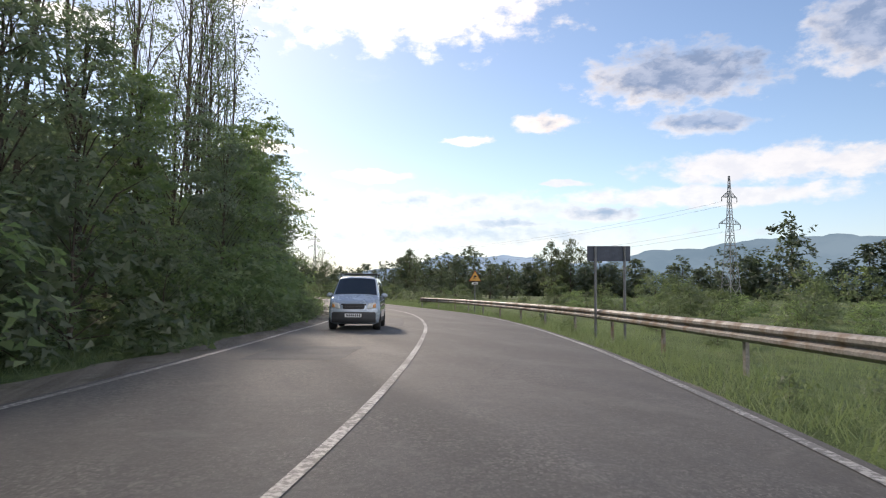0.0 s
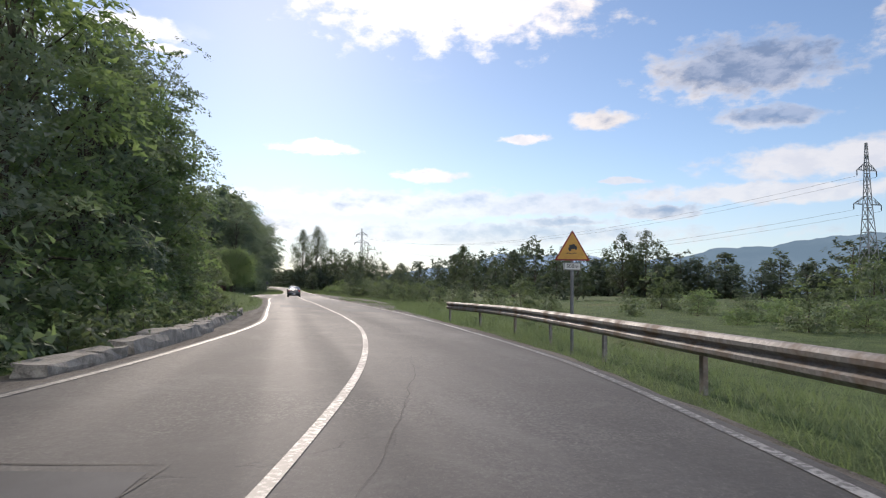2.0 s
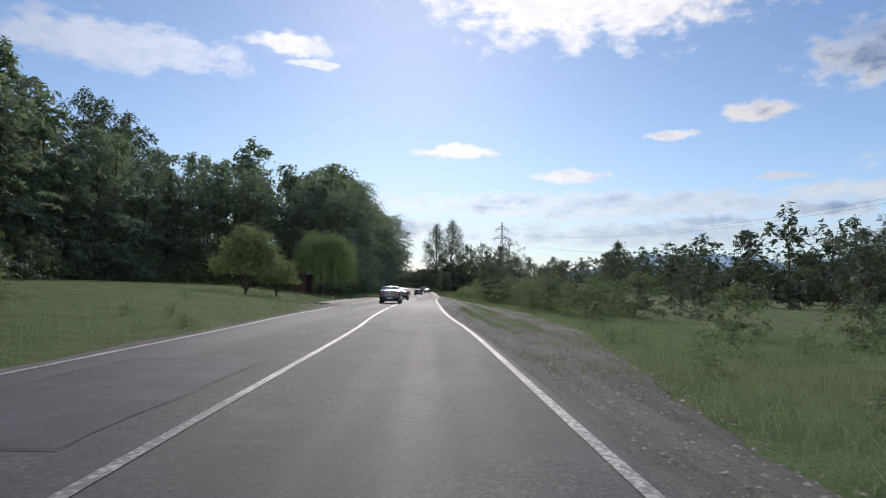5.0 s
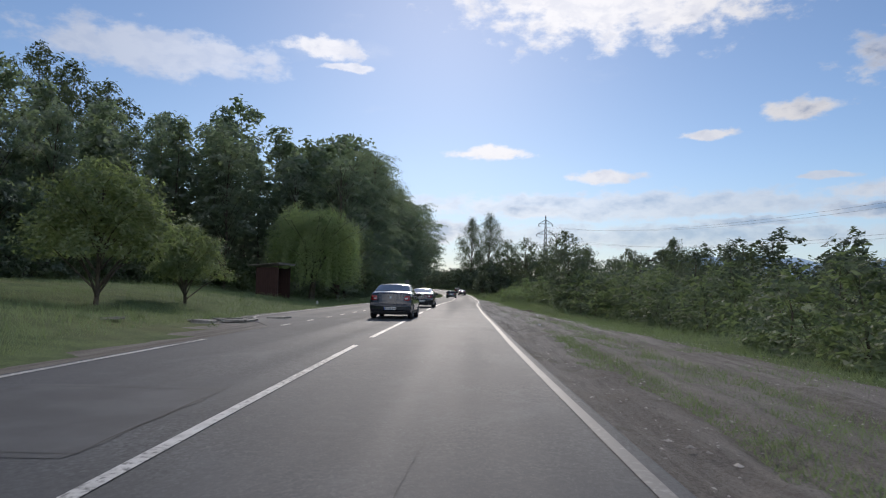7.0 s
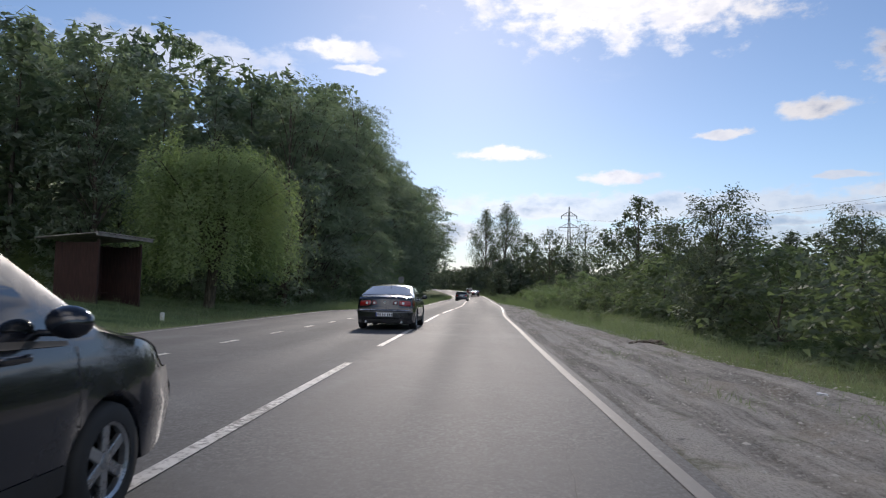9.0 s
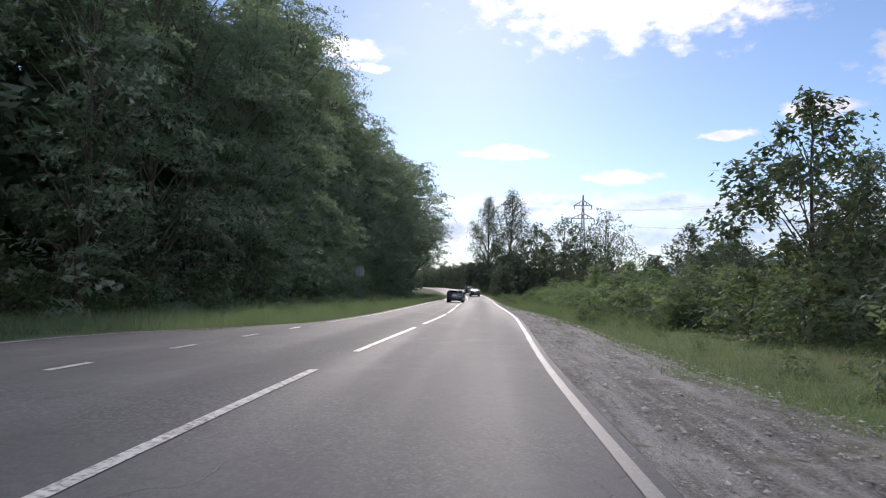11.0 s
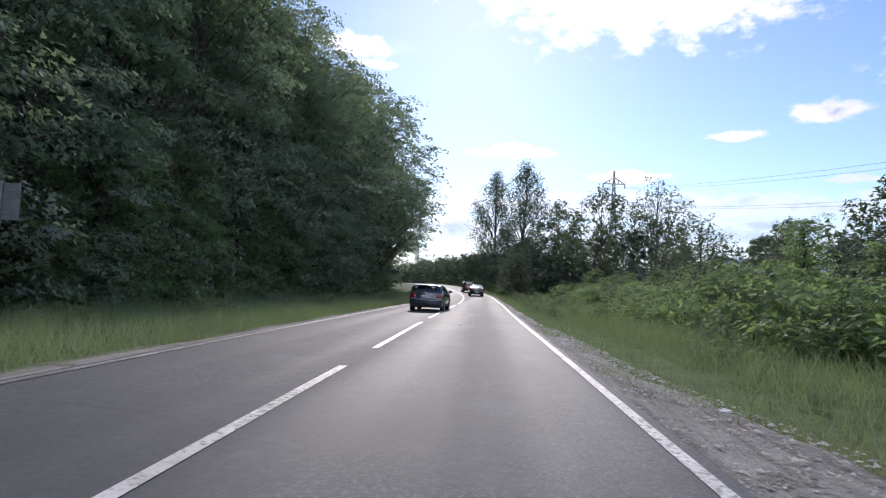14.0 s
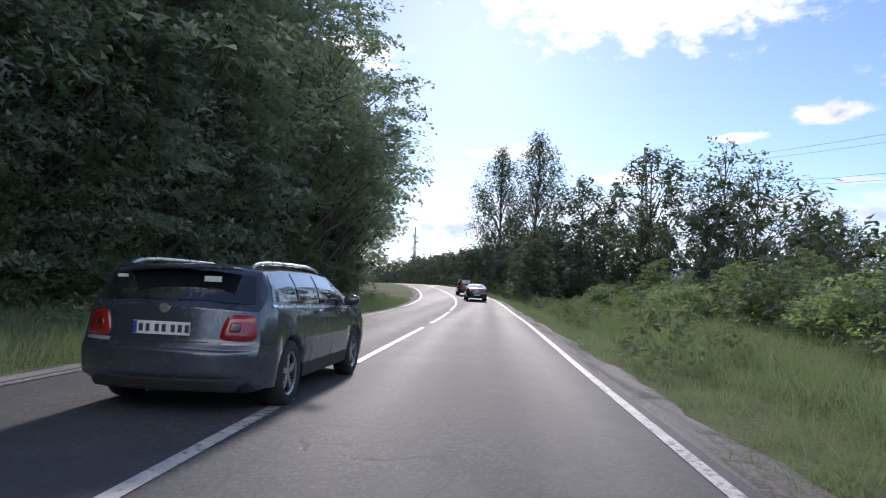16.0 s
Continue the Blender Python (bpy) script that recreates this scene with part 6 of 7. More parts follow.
class Shell:
    """The skin of a car, as a surface over the length y and a place u (0 to 11) on the half profile from sill to roof."""

    def __init__(self, length, width, top, belt, wheels, wr, tum=0.34, clear=0.19, tail=0.07, nose=0.10, bow=0.24, lean=0.16):
        self.length, self.half, self.top, self.belt, self.wheels, self.wr = length, width / 2, top, belt, wheels, wr
        self.tum, self.clear, self.tail, self.nose = tum, clear, tail, nose
        self.bow, self.lean = bow, lean

    def profile(self, y):
        s = y / (self.length / 2)
        t = abs(s)
        taper = 1 - (self.nose if s > 0 else self.tail) * max(0, (t - 0.72) / 0.28) ** 2.2
        w = self.half * taper
        zb = self.clear + 0.10 * max(0, (t - 0.86) / 0.14) ** 2
        for wy in self.wheels:
            d = abs(y - wy) / (self.wr * 1.16)
            if d < 1:
                zb = max(zb, self.wr * 1.0 + self.wr * 1.12 * math.sqrt(1 - d * d) - 0.06)
        zt = float(np.interp(y, [p[0] for p in self.top], [p[1] for p in self.top]))
        belt = min(self.belt + 0.05 * (-s), zt - 0.015)
        g = zt - belt
        wb = 0.945 * w
        rw = wb - self.tum * g - 0.02
        pts = [(0, zb), (0.80 * w, zb), (0.965 * w, zb + 0.05), (w, max(0.52, zb + 0.08)), (0.992 * w, max(0.72, zb + 0.10)), (0.965 * w, max(belt - 0.05, zb + 0.12)),
               (wb, belt), ((wb + rw) / 2 + 0.02, belt + g * 0.52), (rw, belt + g * 0.93), (rw * 0.86, zt - 0.006), (rw * 0.45, zt + 0.014), (0, zt + 0.02)]
        return pts

    def curve(self, x, z):
        """How far the end panels fall back from the bumper's foremost line at this place."""
        t = min(1.1, abs(x) / self.half)
        ledge = 0.045 * float(step(0.58, 0.66, z))
        return self.bow * t ** 2.6 + ledge + self.lean * max(0.0, z - 0.66) + 0.35 * max(0.0, 0.36 - z)

    def bend(self, x, y, z):
        """y with the rounding of nose and tail."""
        s = y / (self.length / 2)
        k = float(step(0.70, 1.0, abs(s))) * self.curve(x, z)
        return y - k if s > 0 else y + k

    def end_at(self, x, z, sgn, lift=0.0):
        return Vector((x, sgn * (self.length / 2 - self.curve(x, z) + lift), z))

    def end_panel(self, bm, sgn, quad, lift=0.012, n=8, rounding=0.35):
        """A domed panel with rounded corners on the tail (sgn -1) or nose (1); quad: four (x, z) in a ring."""
        grid = []
        for i in range(n + 1):
            row = []
            for j in range(n + 1):
                a, c = 2 * i / n - 1, 2 * j / n - 1
                ra, rc = a * math.sqrt(1 - c * c / 2), c * math.sqrt(1 - a * a / 2)
                s, t = (a + (ra - a) * rounding + 1) / 2, (c + (rc - c) * rounding + 1) / 2
                q = [Vector(v) for v in quad]
                p = (q[0] * (1 - s) + q[1] * s) * (1 - t) + (q[3] * (1 - s) + q[2] * s) * t
                row.append(bm.verts.new(self.end_at(p.x, p.y, sgn, -0.004 + (lift + 0.004) * (1 - a ** 8) * (1 - c ** 8))))
            grid.append(row)
        for i in range(n):
            for j in range(n):
                f = (grid[i][j], grid[i + 1][j], grid[i + 1][j + 1], grid[i][j + 1])
                bm.faces.new(f if sgn < 0 else tuple(reversed(f)))

    def end_cap(self, bm, sgn, rows=16, cols=16):
        """The whole tail or nose panel, up to the skin's own edge."""
        pr = self.profile(sgn * self.length / 2)[1:12]
        zs = [p[1] for p in pr]
        levels = sorted(set([round(z, 4) for z in zs] + [round(zs[0] + (zs[8] - zs[0]) * i / rows, 4) for i in range(1, rows)]))
        grid = []
        for z in levels:
            w = max(0.002, float(np.interp(z, zs, [p[0] for p in pr])))
            grid.append([bm.verts.new(self.end_at(-w + 2 * w * j / cols, z, sgn)) for j in range(cols + 1)])
        for i in range(len(levels) - 1):
            for j in range(cols):
                f = (grid[i][j], grid[i][j + 1], grid[i + 1][j + 1], grid[i + 1][j])
                bm.faces.new(f if sgn < 0 else tuple(reversed(f)))

    def at(self, y, u, side=1):
        p = self.profile(y)
        k = min(int(u), len(p) - 2)
        t = u - k
        x, z = p[k][0] * (1 - t) + p[k + 1][0] * t, p[k][1] * (1 - t) + p[k + 1][1] * t
        return Vector((x * side, self.bend(x, y, z), z))

    def off(self, y, u, side, d):
        p = self.at(y, u, side)
        a = self.at(y, min(u + 0.3, 10.99), side) - self.at(y, max(u - 0.3, 0), side)
        b = self.at(y + 0.04, u, side) - self.at(y - 0.04, u, side)
        n = b.cross(a) if side > 0 else a.cross(b)
        if n.length < 1e-8:
            return p
        return p + n.normalized() * d

    def body(self, bm, n=84):
        rows = []
        for k in range(n + 1):
            y = -self.length / 2 + self.length * k / n
            pr = self.profile(y)
            ring = [bm.verts.new((x, self.bend(x, y, z), z)) for x, z in pr] + [bm.verts.new((-x, self.bend(x, y, z), z)) for x, z in reversed(pr[1:-1])]
            rows.append(ring)
        m = len(rows[0])
        for a, b in zip(rows, rows[1:]):
            for i in range(m):
                bm.faces.new((a[i], a[(i + 1) % m], b[(i + 1) % m], b[i]))
        self.end_cap(bm, -1)
        self.end_cap(bm, 1)

    def patch(self, bm, corners, side, lift=0.006, n=8):
        """A panel over the skin; corners: (y, u) four of them in a ring."""
        c = corners
        grid = []
        for i in range(n + 1):
            row = []
            for j in range(n + 1):
                s, t = i / n, j / n
                y = (c[0][0] * (1 - s) + c[1][0] * s) * (1 - t) + (c[3][0] * (1 - s) + c[2][0] * s) * t
                u = (c[0][1] * (1 - s) + c[1][1] * s) * (1 - t) + (c[3][1] * (1 - s) + c[2][1] * s) * t
                row.append(bm.verts.new(self.off(y, u, side, lift)))
            grid.append(row)
        for i in range(n):
            for j in range(n):
                q = (grid[i][j], grid[i + 1][j], grid[i + 1][j + 1], grid[i][j + 1])
                bm.faces.new(q if side > 0 else tuple(reversed(q)))

    def across(self, bm, y0, y1, u0, lift=0.006, n=8):
        """A pane right across the car between two y, as a windscreen."""
        us = [u0 + (11 - u0) * k / 5 for k in range(6)]
        line = [(u, 1) for u in us] + [(u, -1) for u in reversed(us[:-1])]
        grid = [[bm.verts.new(self.off(y0 + (y1 - y0) * i / n, min(u, 10.9), s, lift)) for u, s in line] for i in range(n + 1)]
        for i in range(n):
            for j in range(len(line) - 1):
                bm.faces.new((grid[i][j], grid[i][j + 1], grid[i + 1][j + 1], grid[i + 1][j]))


def ring_of(bm, prof, n=28):
    """Turn a profile of (radius, x) round the x axis."""
    rows = [[bm.verts.new((x, math.cos(a) * r, math.sin(a) * r)) for r, x in prof] for a in [2 * math.pi * k / n for k in range(n)]]
    for k in range(n):
        a, b = rows[k], rows[(k + 1) % n]
        for i in range(len(prof) - 1):
            bm.faces.new((a[i], b[i], b[i + 1], a[i + 1]))


def add_wheel(root, x, y, r, spokes, rim_mat):
    s = 1 if x > 0 else -1
    b = new_bm()
    ring_of(b, [(r * 0.30, 0.02 * s), (r * 0.62, 0.0), (r * 0.66, -0.08 * s), (r * 0.30, -0.08 * s)])
    hub = part("wheel", b, MAT_TRIM, root)
    hub.location = (x, y, r)
    b = new_bm()
    w = 0.105
    ring_of(b, [(r * 0.66, w), (r * 0.88, w * 1.06), (r * 0.97, w * 0.85), (r, w * 0.5), (r, -w * 0.5), (r * 0.97, -w * 0.85), (r * 0.88, -w * 1.06), (r * 0.66, -w), (r * 0.64, 0), (r * 0.66, w)])
    part("tyre", b, MAT_TYRE, hub, smooth=True)
    b = new_bm()
    ring_of(b, [(r * 0.60, 0.085 * s), (r * 0.67, 0.10 * s), (r * 0.68, 0.06 * s), (r * 0.60, 0.05 * s), (r * 0.60, 0.085 * s)])
    ring_of(b, [(0.001, 0.09 * s), (r * 0.13, 0.085 * s), (r * 0.17, 0.05 * s), (0.001, 0.05 * s)], 14)
    for k in range(spokes):
        box(b, 0.065 * s, 0, r * 0.37, 0.03, r * (0.20 if spokes < 7 else 0.13), r * 0.56, pose(0, 0, 0, k * 360 / spokes, 0, 0), 0.006)
    part("rim", b, rim_mat, hub)


def strip(bm, shell, y, z, sx, lift, w, h, t=0.02, bev=0.006):
    box(bm, sx, y + lift, z, w, t, h, None, bev)


def car(name, m, label, shell, paint, glass, spokes=6, rim=None, rear=None, front=None, windows=(), screen=None, back=None, extra=None, plate_z=0.72, grille_z=None, badge_z=0.92, wrap=(4.2, 5.6, 0.28), line=None):
    """A car with its parts, standing at m, nose towards +y of m."""
    root = thing(name, m, label, "car")
    b = new_bm()
    shell.body(b)
    body = part("body", b, paint, root, smooth=True)
    md = body.modifiers.new("edges", "EDGE_SPLIT")
    md.split_angle = radians(38)
    hl = shell.length / 2
    for wy in shell.wheels:
        for s in (-1, 1):
            add_wheel(root, s * (shell.half - 0.115), wy, shell.wr, spokes, rim or MAT_RIM)
    for s in (-1, 1):
        for c in windows:
            b = new_bm()
            shell.patch(b, c, s)
            part("side_window", b, glass, root, smooth=True)
            b = new_bm()
            lo, hi = min(c, key=lambda q: q[0])[0], max(c, key=lambda q: q[0])[0]
            shell.patch(b, [(lo - 0.03, 5.86), (hi + 0.03, 5.86), (hi + 0.03, 6.10), (lo - 0.03, 6.10)], s, 0.010, 4)
            part("window_trim", b, line or MAT_TRIM, root)
        for hy in [(-0.42, 5.05), (0.52, 5.05)]:
            b = new_bm()
            p = shell.off(hy[0], hy[1], s, 0.022)
            box(b, p.x, p.y, p.z, 0.03, 0.19, 0.035, None, 0.012)
            part("door_handle", b, paint, root)
        for q in ((-0.72, "rear"), (0.10, "mid"), (0.98, "front")):     # door gaps
            b = new_bm()
            shell.patch(b, [(q[0] - 0.004, 2.4), (q[0] + 0.004, 2.4), (q[0] + 0.004, 5.8), (q[0] - 0.004, 5.8)], s, 0.003, 5)
            part("door_gap", b, MAT_TRIM, root)
        b = new_bm()
        my = screen[0] - 0.42
        p = shell.at(my, 6.2, s)
        bmesh.ops.create_uvsphere(b, u_segments=14, v_segments=8, radius=1, matrix=Matrix.Translation((p.x + s * 0.13, p.y, p.z + 0.07)) @ Matrix.Diagonal((0.11, 0.07, 0.075, 1)))
        box(b, p.x + s * 0.03, p.y, p.z + 0.02, 0.10, 0.05, 0.03, None, 0.01)
        part("wing_mirror", b, paint, root, smooth=True)
        b = new_bm()          # sill and arch lips
        shell.patch(b, [(shell.wheels[0] + shell.wr * 1.2, 1.8), (shell.wheels[1] - shell.wr * 1.2, 1.8), (shell.wheels[1] - shell.wr * 1.2, 2.5), (shell.wheels[0] + shell.wr * 1.2, 2.5)], s, 0.006, 6)
        part("sill", b, MAT_TRIM, root)
    b = new_bm()
    shell.across(b, screen[0], screen[1], 8.35)
    part("windscreen", b, glass, root, smooth=True)
    b = new_bm()
    shell.across(b, back[0], back[1], 8.35)
    part("rear_window", b, glass, root, smooth=True)
    # rear end
    h = shell.half * (1 - shell.tail)
    b = new_bm()
    shell.end_panel(b, -1, [(-0.93 * h, 0.35), (0.93 * h, 0.35), (0.95 * h, 0.60), (-0.95 * h, 0.60)], 0.022, 16, 0.08)
    part("rear_bumper", b, paint, root, smooth=True)
    b = new_bm()
    shell.end_panel(b, -1, [(-0.80 * h, 0.23), (0.80 * h, 0.23), (0.84 * h, 0.345), (-0.84 * h, 0.345)], 0.014, 10, 0.1)
    part("bumper_trim", b, MAT_TRIM, root)
    b = new_bm()
    shell.end_panel(b, -1, [(-0.60 * h, 0.655), (0.60 * h, 0.655), (0.60 * h, 0.667), (-0.60 * h, 0.667)], 0.004, 8, 0.0)
    part("lid_gap", b, MAT_TRIM, root)
    y_plate = -shell.end_at(0.2, plate_z, 1).y - (0.034 if plate_z < 0.6 else 0.018)
    b = new_bm()
    box(b, 0, y_plate, plate_z, 0.52, 0.02, 0.115, None, 0.004)
    pl = part("number_plate", b, MAT_PLATE, root)
    b = new_bm()
    box(b, -0.24, y_plate - 0.011, plate_z, 0.036, 0.004, 0.106)
    part("plate_band", b, MAT_BAND, pl, "blue band")
    for k in range(7):
        b = new_bm()
        box(b, -0.185 + k * 0.064 + (0.02 if k > 1 else 0) + (0.02 if k > 3 else 0), y_plate - 0.012, plate_z, 0.036, 0.004, 0.066)
        part("plate_bar", b, MAT_INK, pl)
    b = new_bm()
    bmesh.ops.create_cone(b, cap_ends=True, segments=16, radius1=0.05, radius2=0.045, depth=0.02, matrix=pose(0, shell.end_at(0, badge_z, -1).y - 0.008, badge_z, 90, 0, 0))
    part("badge", b, MAT_CHROME, root)
    for s in (-1, 1):
        for quad, mat, nm, lift, rnd in rear:
            b = new_bm()
            q = [(s * x * h, z) for x, z in quad]
            shell.end_panel(b, -1, q if s > 0 else [q[1], q[0], q[3], q[2]], lift, 8, rnd)
            part(nm, b, mat, root, smooth=True)
        if wrap is None:
            continue
        b = new_bm()
        shell.patch(b, [(-shell.length / 2 + 0.01, wrap[0]), (-shell.length / 2 + wrap[2] * 0.8, wrap[0] + 0.15), (-shell.length / 2 + wrap[2], wrap[1]), (-shell.length / 2 + 0.01, wrap[1])], s, 0.010, 6)
        part("tail_lamp", b, MAT_RED, root, smooth=True)
    # front end
    h = shell.half * (1 - shell.nose)
    gz = grille_z or 0.62
    b = new_bm()
    shell.end_panel(b, 1, [(-0.95 * h, 0.24), (0.95 * h, 0.24), (0.96 * h, 0.58), (-0.96 * h, 0.58)], 0.03, 16, 0.08)
    part("front_bumper", b, paint if grille_z is None else MAT_DARKTRIM, root, smooth=True)
    b = new_bm()
    shell.end_panel(b, 1, [(-0.50 * h, gz - 0.09), (0.50 * h, gz - 0.09), (0.55 * h, gz + 0.09), (-0.55 * h, gz + 0.09)], 0.008, 8, 0.15)
    grille = part("grille", b, MAT_TRIM, root)
    for k in range(3):
        b = new_bm()
        shell.end_panel(b, 1, [(-0.48 * h, gz - 0.06 + k * 0.05), (0.48 * h, gz - 0.06 + k * 0.05), (0.48 * h, gz - 0.042 + k * 0.05), (-0.48 * h, gz - 0.042 + k * 0.05)], 0.018, 6, 0.0)
        part("grille_bar", b, MAT_DARKTRIM, grille)
    for s in (-1, 1):
        for quad, mat, nm, lift in (([(0.53, gz - 0.09), (0.96, gz - 0.05), (0.92, gz + 0.14), (0.62, gz + 0.10)], MAT_LAMPGLASS, "headlamp", 0.02),
                                    ([(0.78, gz - 0.05), (0.95, gz - 0.035), (0.93, gz + 0.10), (0.82, gz + 0.08)], MAT_AMBER, "indicator", 0.026)):
            b = new_bm()
            q = [(s * x * h, z) for x, z in quad]
            shell.end_panel(b, 1, q if s > 0 else [q[1], q[0], q[3], q[2]], lift, 8, 0.3)
            part(nm, b, mat, root, smooth=True)
    y_plate = shell.end_at(0.2, 0.46, 1).y + 0.042
    b = new_bm()
    box(b, 0, y_plate, 0.47, 0.52, 0.015, 0.115, None, 0.004)
    pf = part("number_plate", b, MAT_PLATE, root)
    for k in range(7):
        b = new_bm()
        box(b, -0.20 + k * 0.064, y_plate + 0.010, 0.47, 0.036, 0.004, 0.066)
        part("plate_bar", b, MAT_INK, pf)
    if extra:
        extra(root, shell)
    return root


def paint_material(name, c, metal=0.35):
    return plain(name, c, 0.24, metal, vary=0.012, scale=1.2, coat=1.0)


PAINT_BLACK = paint_material("black_car_paint", (0.008, 0.009, 0.011), 0.0)
PAINT_NAVY = paint_material("dark_blue_black_paint", (0.009, 0.011, 0.017), 0.0)
PAINT_GREY = paint_material("steel_grey_car_paint", (0.062, 0.074, 0.092), 0.45)
PAINT_PALE = paint_material("pale_silver_blue_paint", (0.43, 0.50, 0.58), 0.25)
PAINT_DARK = paint_material("dark_red_brown_paint", (0.06, 0.03, 0.03))

SEDAN = Shell(4.35, 1.84, [(-2.18, 1.05), (-2.10, 1.12), (-1.62, 1.14), (-1.50, 1.17), (-0.78, 1.46), (-0.45, 1.50), (0.25, 1.50), (0.52, 1.46), (1.20, 1.02), (1.35, 0.97), (1.95, 0.86), (2.18, 0.72)],
              0.95, (-1.36, 1.27), 0.305, bow=0.13, tail=0.04)
COUPE = Shell(4.80, 1.86, [(-2.40, 0.95), (-2.34, 1.02), (-1.95, 1.05), (-1.82, 1.08), (-0.80, 1.37), (-0.35, 1.42), (0.10, 1.42), (0.42, 1.38), (1.25, 0.98), (1.42, 0.93), (2.1, 0.82), (2.40, 0.66)],
              0.93, (-1.38, 1.33), 0.335, tum=0.42)
WAGON = Shell(4.55, 1.79, [(-2.28, 0.94), (-2.22, 0.99), (-2.02, 1.25), (-1.85, 1.32), (-1.2, 1.355), (-0.2, 1.355), (0.38, 1.32), (1.15, 1.00), (1.32, 0.95), (2.0, 0.84), (2.28, 0.69)],
              0.94, (-1.33, 1.25), 0.325, tum=0.33)
MINI = Shell(3.60, 1.62, [(-1.80, 1.0), (-1.74, 1.10), (-1.62, 1.60), (-1.45, 1.68), (0.35, 1.70), (0.58, 1.64), (1.15, 1.08), (1.28, 1.02), (1.68, 0.90), (1.80, 0.78)],
             0.98, (-1.15, 1.15), 0.285, tum=0.22)


def roof_rails(root, shell):
    for s in (-1, 1):
        b = new_bm()
        pts = [Vector((s * (shell.half - 0.30), y, z)) for y, z in ((-1.75, 1.33), (-1.69, 1.355), (-1.58, 1.378), (-1.3, 1.397), (-0.6, 1.405), (-0.1, 1.40), (0.12, 1.385), (0.24, 1.365), (0.32, 1.335))]
        for a, c in zip(pts, pts[1:]):
            rod(b, a, c, 0.017, None, 8)
        part("roof_rail", b, MAT_RIM, root)
    b = new_bm()
    box(b, 0, -1.97, 1.315, 1.12, 0.22, 0.03, None, 0.012)
    part("spoiler", b, PAINT_GREY, root)
    b = new_bm()
    box(b, 0, -2.20, 1.01, 0.30, 0.012, 0.012)
    part("wiper", b, MAT_TRIM, root)
    for s, w, h in ((0.36, 0.16, 0.05), (-0.50, 0.10, 0.03)):      # pale stickers inside the tailgate glass
        b = new_bm()
        y = -shell.length / 2 + 0.245
        box(b, s, y - 0.012, 1.215, w, 0.004, h, pose(0, 0, 0), 0.0)
        part("sticker", b, MAT_SIGNWHITE, root, "small pale window sticker")


def roof_rack(root, shell):
    b = new_bm()
    for y in (-0.9, 0.1):
        rod(b, (-0.62, y, 1.79), (0.62, y, 1.79), 0.02, None, 8)
        for s in (-1, 1):
            rod(b, (s * 0.58, y, 1.68), (s * 0.58, y, 1.79), 0.018, None, 6)
    for s in (-1, 1):
        rod(b, (s * 0.6, -1.2, 1.80), (s * 0.6, 0.4, 1.80), 0.016, None, 6)
    part("roof_rack", b, MAT_TRIM, root)


def chrome_band(root, shell):
    b = new_bm()
    h = shell.half * (1 - shell.tail)
    shell.end_panel(b, -1, [(-0.95 * h, 0.615), (0.95 * h, 0.615), (0.95 * h, 0.64), (-0.95 * h, 0.64)], 0.03, 14, 0.0)
    part("chrome_strip", b, MAT_CHROME, root)
    for s in (-1, 1):
        b = new_bm()
        rod(b, (s * 0.55, -shell.length / 2 - 0.13, 0.27), (s * 0.55, -shell.length / 2 + 0.1, 0.27), 0.035, None, 12)
        part("exhaust", b, MAT_CHROME, root)
        b = new_bm()
        shell.patch(b, [(-0.95, 2.75), (0.85, 2.75), (0.85, 2.9), (-0.95, 2.9)], s, 0.012, 6)
        part("side_moulding", b, MAT_CHROME, root)
    b = new_bm()
    rod(b, (0, -0.75, 1.40), (0, -0.86, 1.47), 0.008, None, 6)
    part("aerial", b, MAT_TRIM, root)


def on_road(y, off, turn=0.0):
    x, yy = road_point(y, off)
    return pose(x, yy, float(rise(yy)) + road_top(off) - 0.004, 0, 0, heading(y) + turn)


def disc(cx, cz, r):
    return [(cx - r, cz - r), (cx + r, cz - r), (cx + r, cz + r), (cx - r, cz + r)]


TAIL_SEDAN = [([(0.62, 0.80), (0.95, 0.78), (0.93, 1.01), (0.66, 1.0)], MAT_RED, "tail_lamp", 0.02, 0.3), ([(0.67, 0.84), (0.84, 0.84), (0.84, 0.90), (0.67, 0.90)], MAT_LAMPGLASS, "reversing_lamp", 0.026, 0.5)]
TAIL_COUPE = [([(0.50, 0.76), (0.94, 0.73), (0.92, 0.91), (0.50, 0.93)], MAT_RED, "tail_lamp", 0.022, 0.35), ([(0.27, 0.79), (0.485, 0.775), (0.485, 0.92), (0.31, 0.91)], MAT_DEEPRED, "tail_lamp", 0.02, 0.35),
              (disc(0.655, 0.835, 0.052), MAT_LAMPGLASS, "reversing_lamp", 0.03, 1.0), (disc(0.385, 0.845, 0.045), MAT_LAMPGLASS, "reversing_lamp", 0.028, 1.0)]
TAIL_WAGON = [([(0.58, 0.675), (0.98, 0.665), (0.94, 0.905), (0.66, 0.915)], MAT_RED, "tail_lamp", 0.022, 0.38), ([(0.59, 0.635), (0.96, 0.635), (0.97, 0.672), (0.59, 0.672)], MAT_CLEARLENS, "reversing_lamp", 0.018, 0.2),
              ([(0.68, 0.74), (0.83, 0.74), (0.83, 0.85), (0.70, 0.85)], MAT_DEEPRED, "brake_lamp", 0.027, 0.6)]
WIN_SEDAN = [[(-1.12, 6.25), (-0.42, 6.2), (-0.42, 7.85), (-0.92, 7.75)], [(-0.34, 6.2), (0.88, 6.3), (0.40, 7.75), (-0.34, 7.85)]]
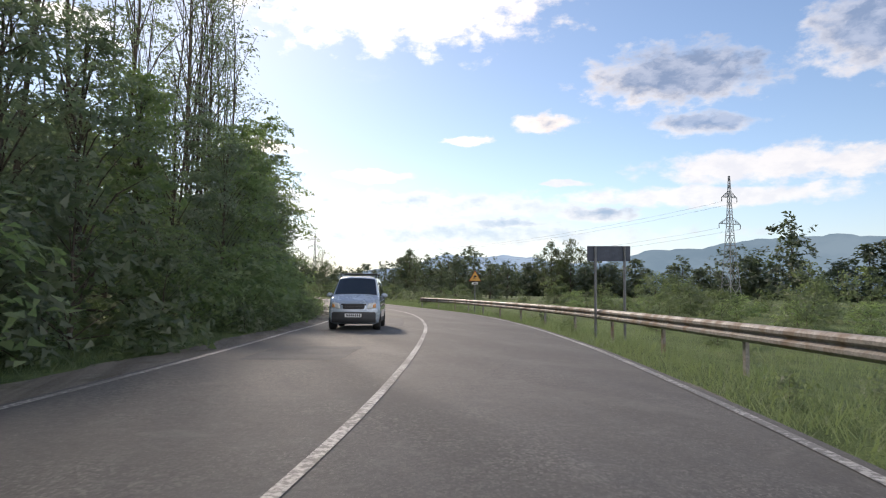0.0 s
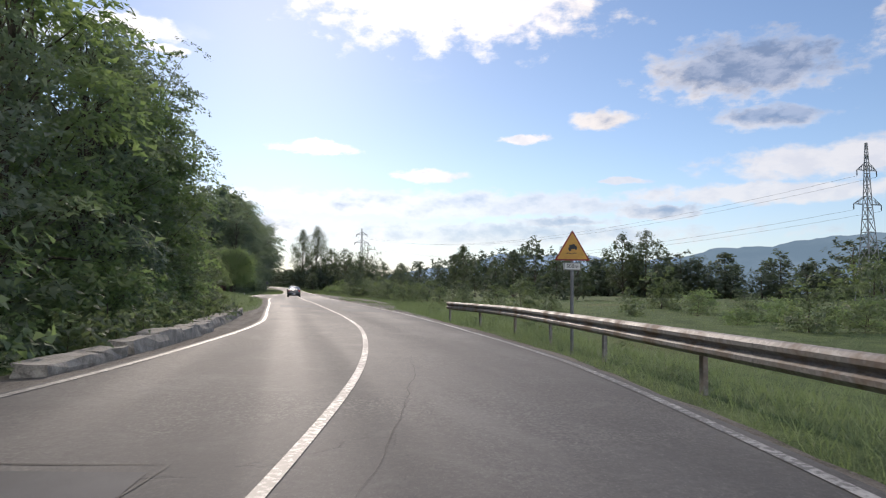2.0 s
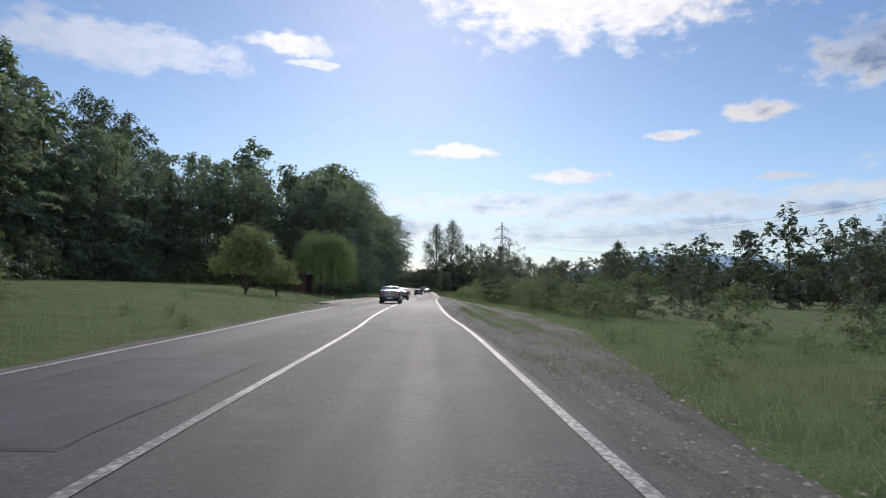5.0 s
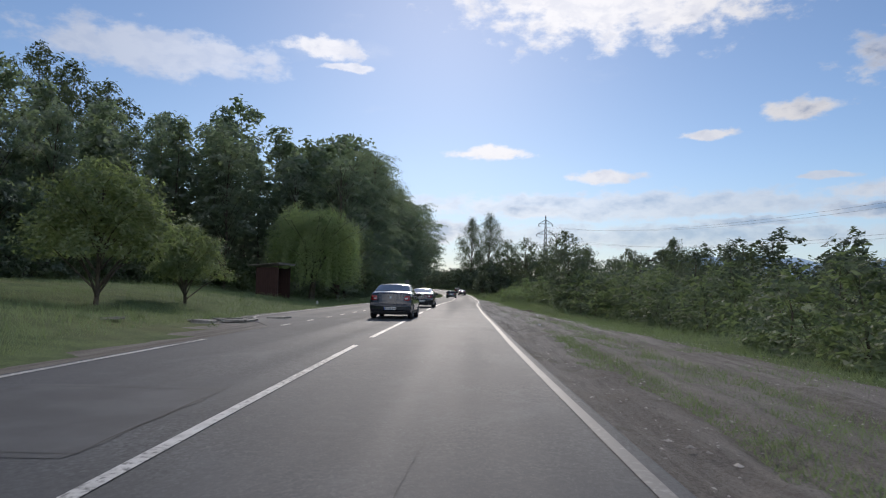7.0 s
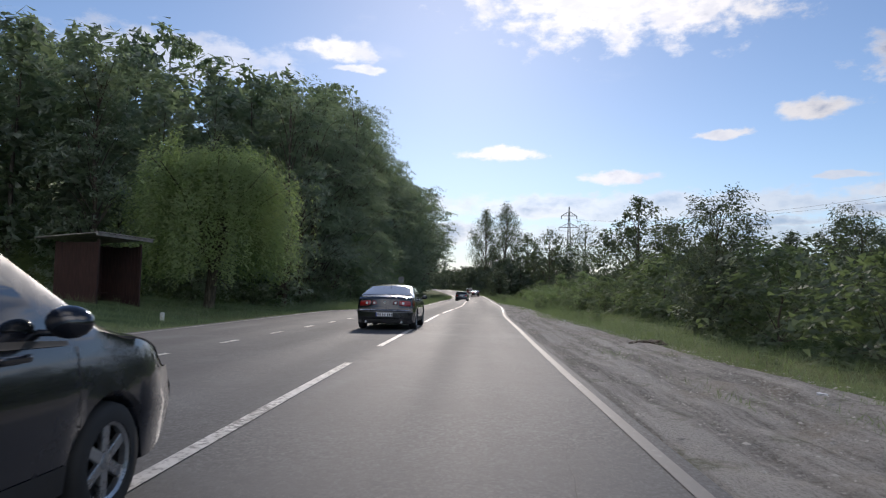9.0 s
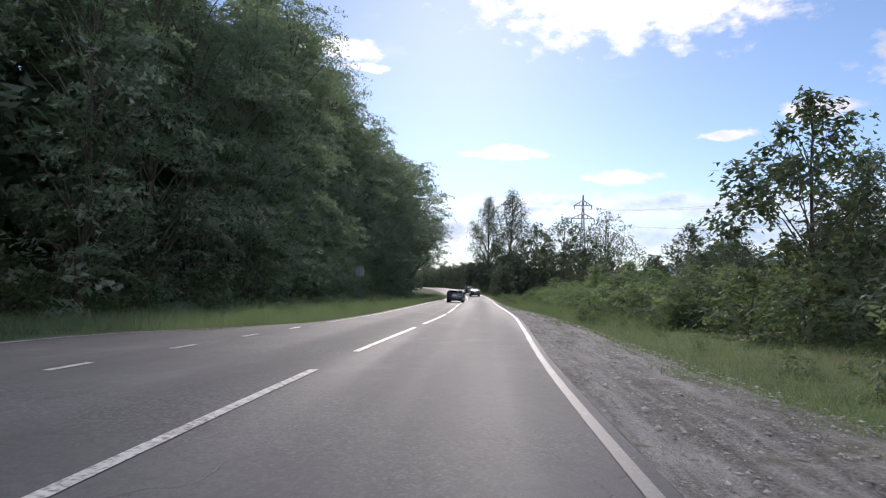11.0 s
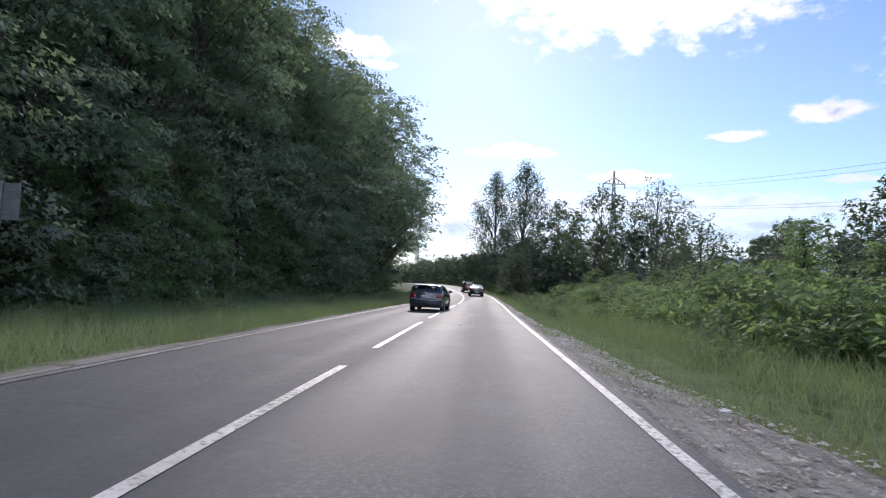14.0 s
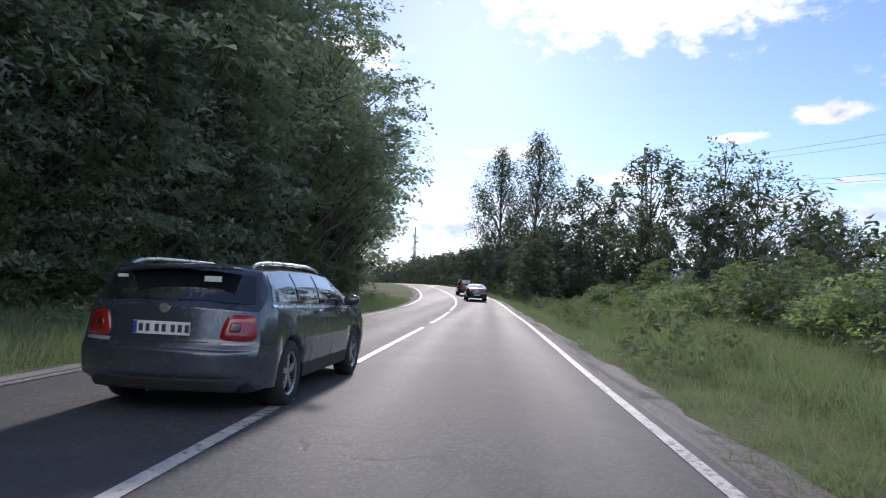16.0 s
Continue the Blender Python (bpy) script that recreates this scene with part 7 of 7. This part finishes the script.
WIN_COUPE = [[(-1.18, 6.3), (-0.40, 6.2), (-0.40, 7.85), (-0.85, 7.75)], [(-0.33, 6.2), (0.86, 6.3), (0.34, 7.75), (-0.33, 7.85)]]
WIN_WAGON = [[(-1.92, 6.3), (-1.12, 6.2), (-1.12, 7.85), (-1.75, 7.8)], [(-1.04, 6.2), (-0.36, 6.2), (-0.36, 7.85), (-1.04, 7.85)], [(-0.28, 6.2), (0.86, 6.3), (0.34, 7.75), (-0.28, 7.85)]]
WIN_MINI = [[(-1.5, 6.3), (-0.86, 6.2), (-0.86, 7.85), (-1.42, 7.8)], [(-0.78, 6.2), (-0.12, 6.2), (-0.12, 7.85), (-0.78, 7.85)], [(-0.04, 6.2), (0.92, 6.3), (0.52, 7.75), (-0.04, 7.85)]]

car("small_van", on_road(22.7, -2.25, 180), "small pale silver-blue van with roof rack and dark bumper", MINI, PAINT_PALE, MAT_GLASS, 5, MAT_TRIM,
    rear=TAIL_WAGON, windows=WIN_MINI, screen=(1.12, 0.60), back=(-1.72, -1.55), extra=roof_rack, grille_z=0.74)
car("sedan_car", on_road(122.65, -0.73, -1.0), "dark blue-black four-door sedan with red tail lamps, beside the centre line", SEDAN, PAINT_NAVY, MAT_GLASS, 6, MAT_RIM,
    rear=TAIL_SEDAN, windows=WIN_SEDAN, screen=(1.16, 0.56), back=(-1.46, -0.82), plate_z=0.46, badge_z=0.93, wrap=(4.5, 5.6, 0.22))
car("coupe_car", on_road(142.5, -0.80, 0.5), "glossy black low four-door coupe with chrome strip and red tail lamps", COUPE, PAINT_BLACK, MAT_GLASS, 9, MAT_RIM,
    rear=TAIL_COUPE, windows=WIN_COUPE, screen=(1.20, 0.46), back=(-1.78, -0.84), extra=chrome_band, plate_z=0.49, badge_z=0.86, wrap=(4.1, 5.1, 0.34), line=MAT_CHROME)
car("wagon_car", on_road(217.5, -0.73, -2.5), "steel-grey estate car with silver roof rails and red tail lamps", WAGON, PAINT_GREY, MAT_GLASS, 5, MAT_RIM,
    rear=TAIL_WAGON, windows=WIN_WAGON, screen=(1.10, 0.42), back=(-2.21, -1.99), extra=roof_rails, plate_z=0.77, badge_z=0.945, wrap=None, line=MAT_CHROME)
car("coupe_car", on_road(267.5, 1.75), "black low four-door car far ahead on the road", COUPE, PAINT_BLACK, MAT_GLASS, 9, MAT_RIM,
    rear=TAIL_COUPE, windows=WIN_COUPE, screen=(1.20, 0.46), back=(-1.78, -0.84), extra=chrome_band, plate_z=0.49, badge_z=0.86, wrap=(4.1, 5.1, 0.34), line=MAT_CHROME)
car("hatchback_car", on_road(279.5, 1.6), "dark high-roofed car far ahead on the road", MINI, PAINT_DARK, MAT_GLASS, 5, MAT_RIM,
    rear=TAIL_WAGON, windows=WIN_MINI, screen=(1.12, 0.60), back=(-1.72, -1.55), plate_z=0.84, badge_z=0.99)
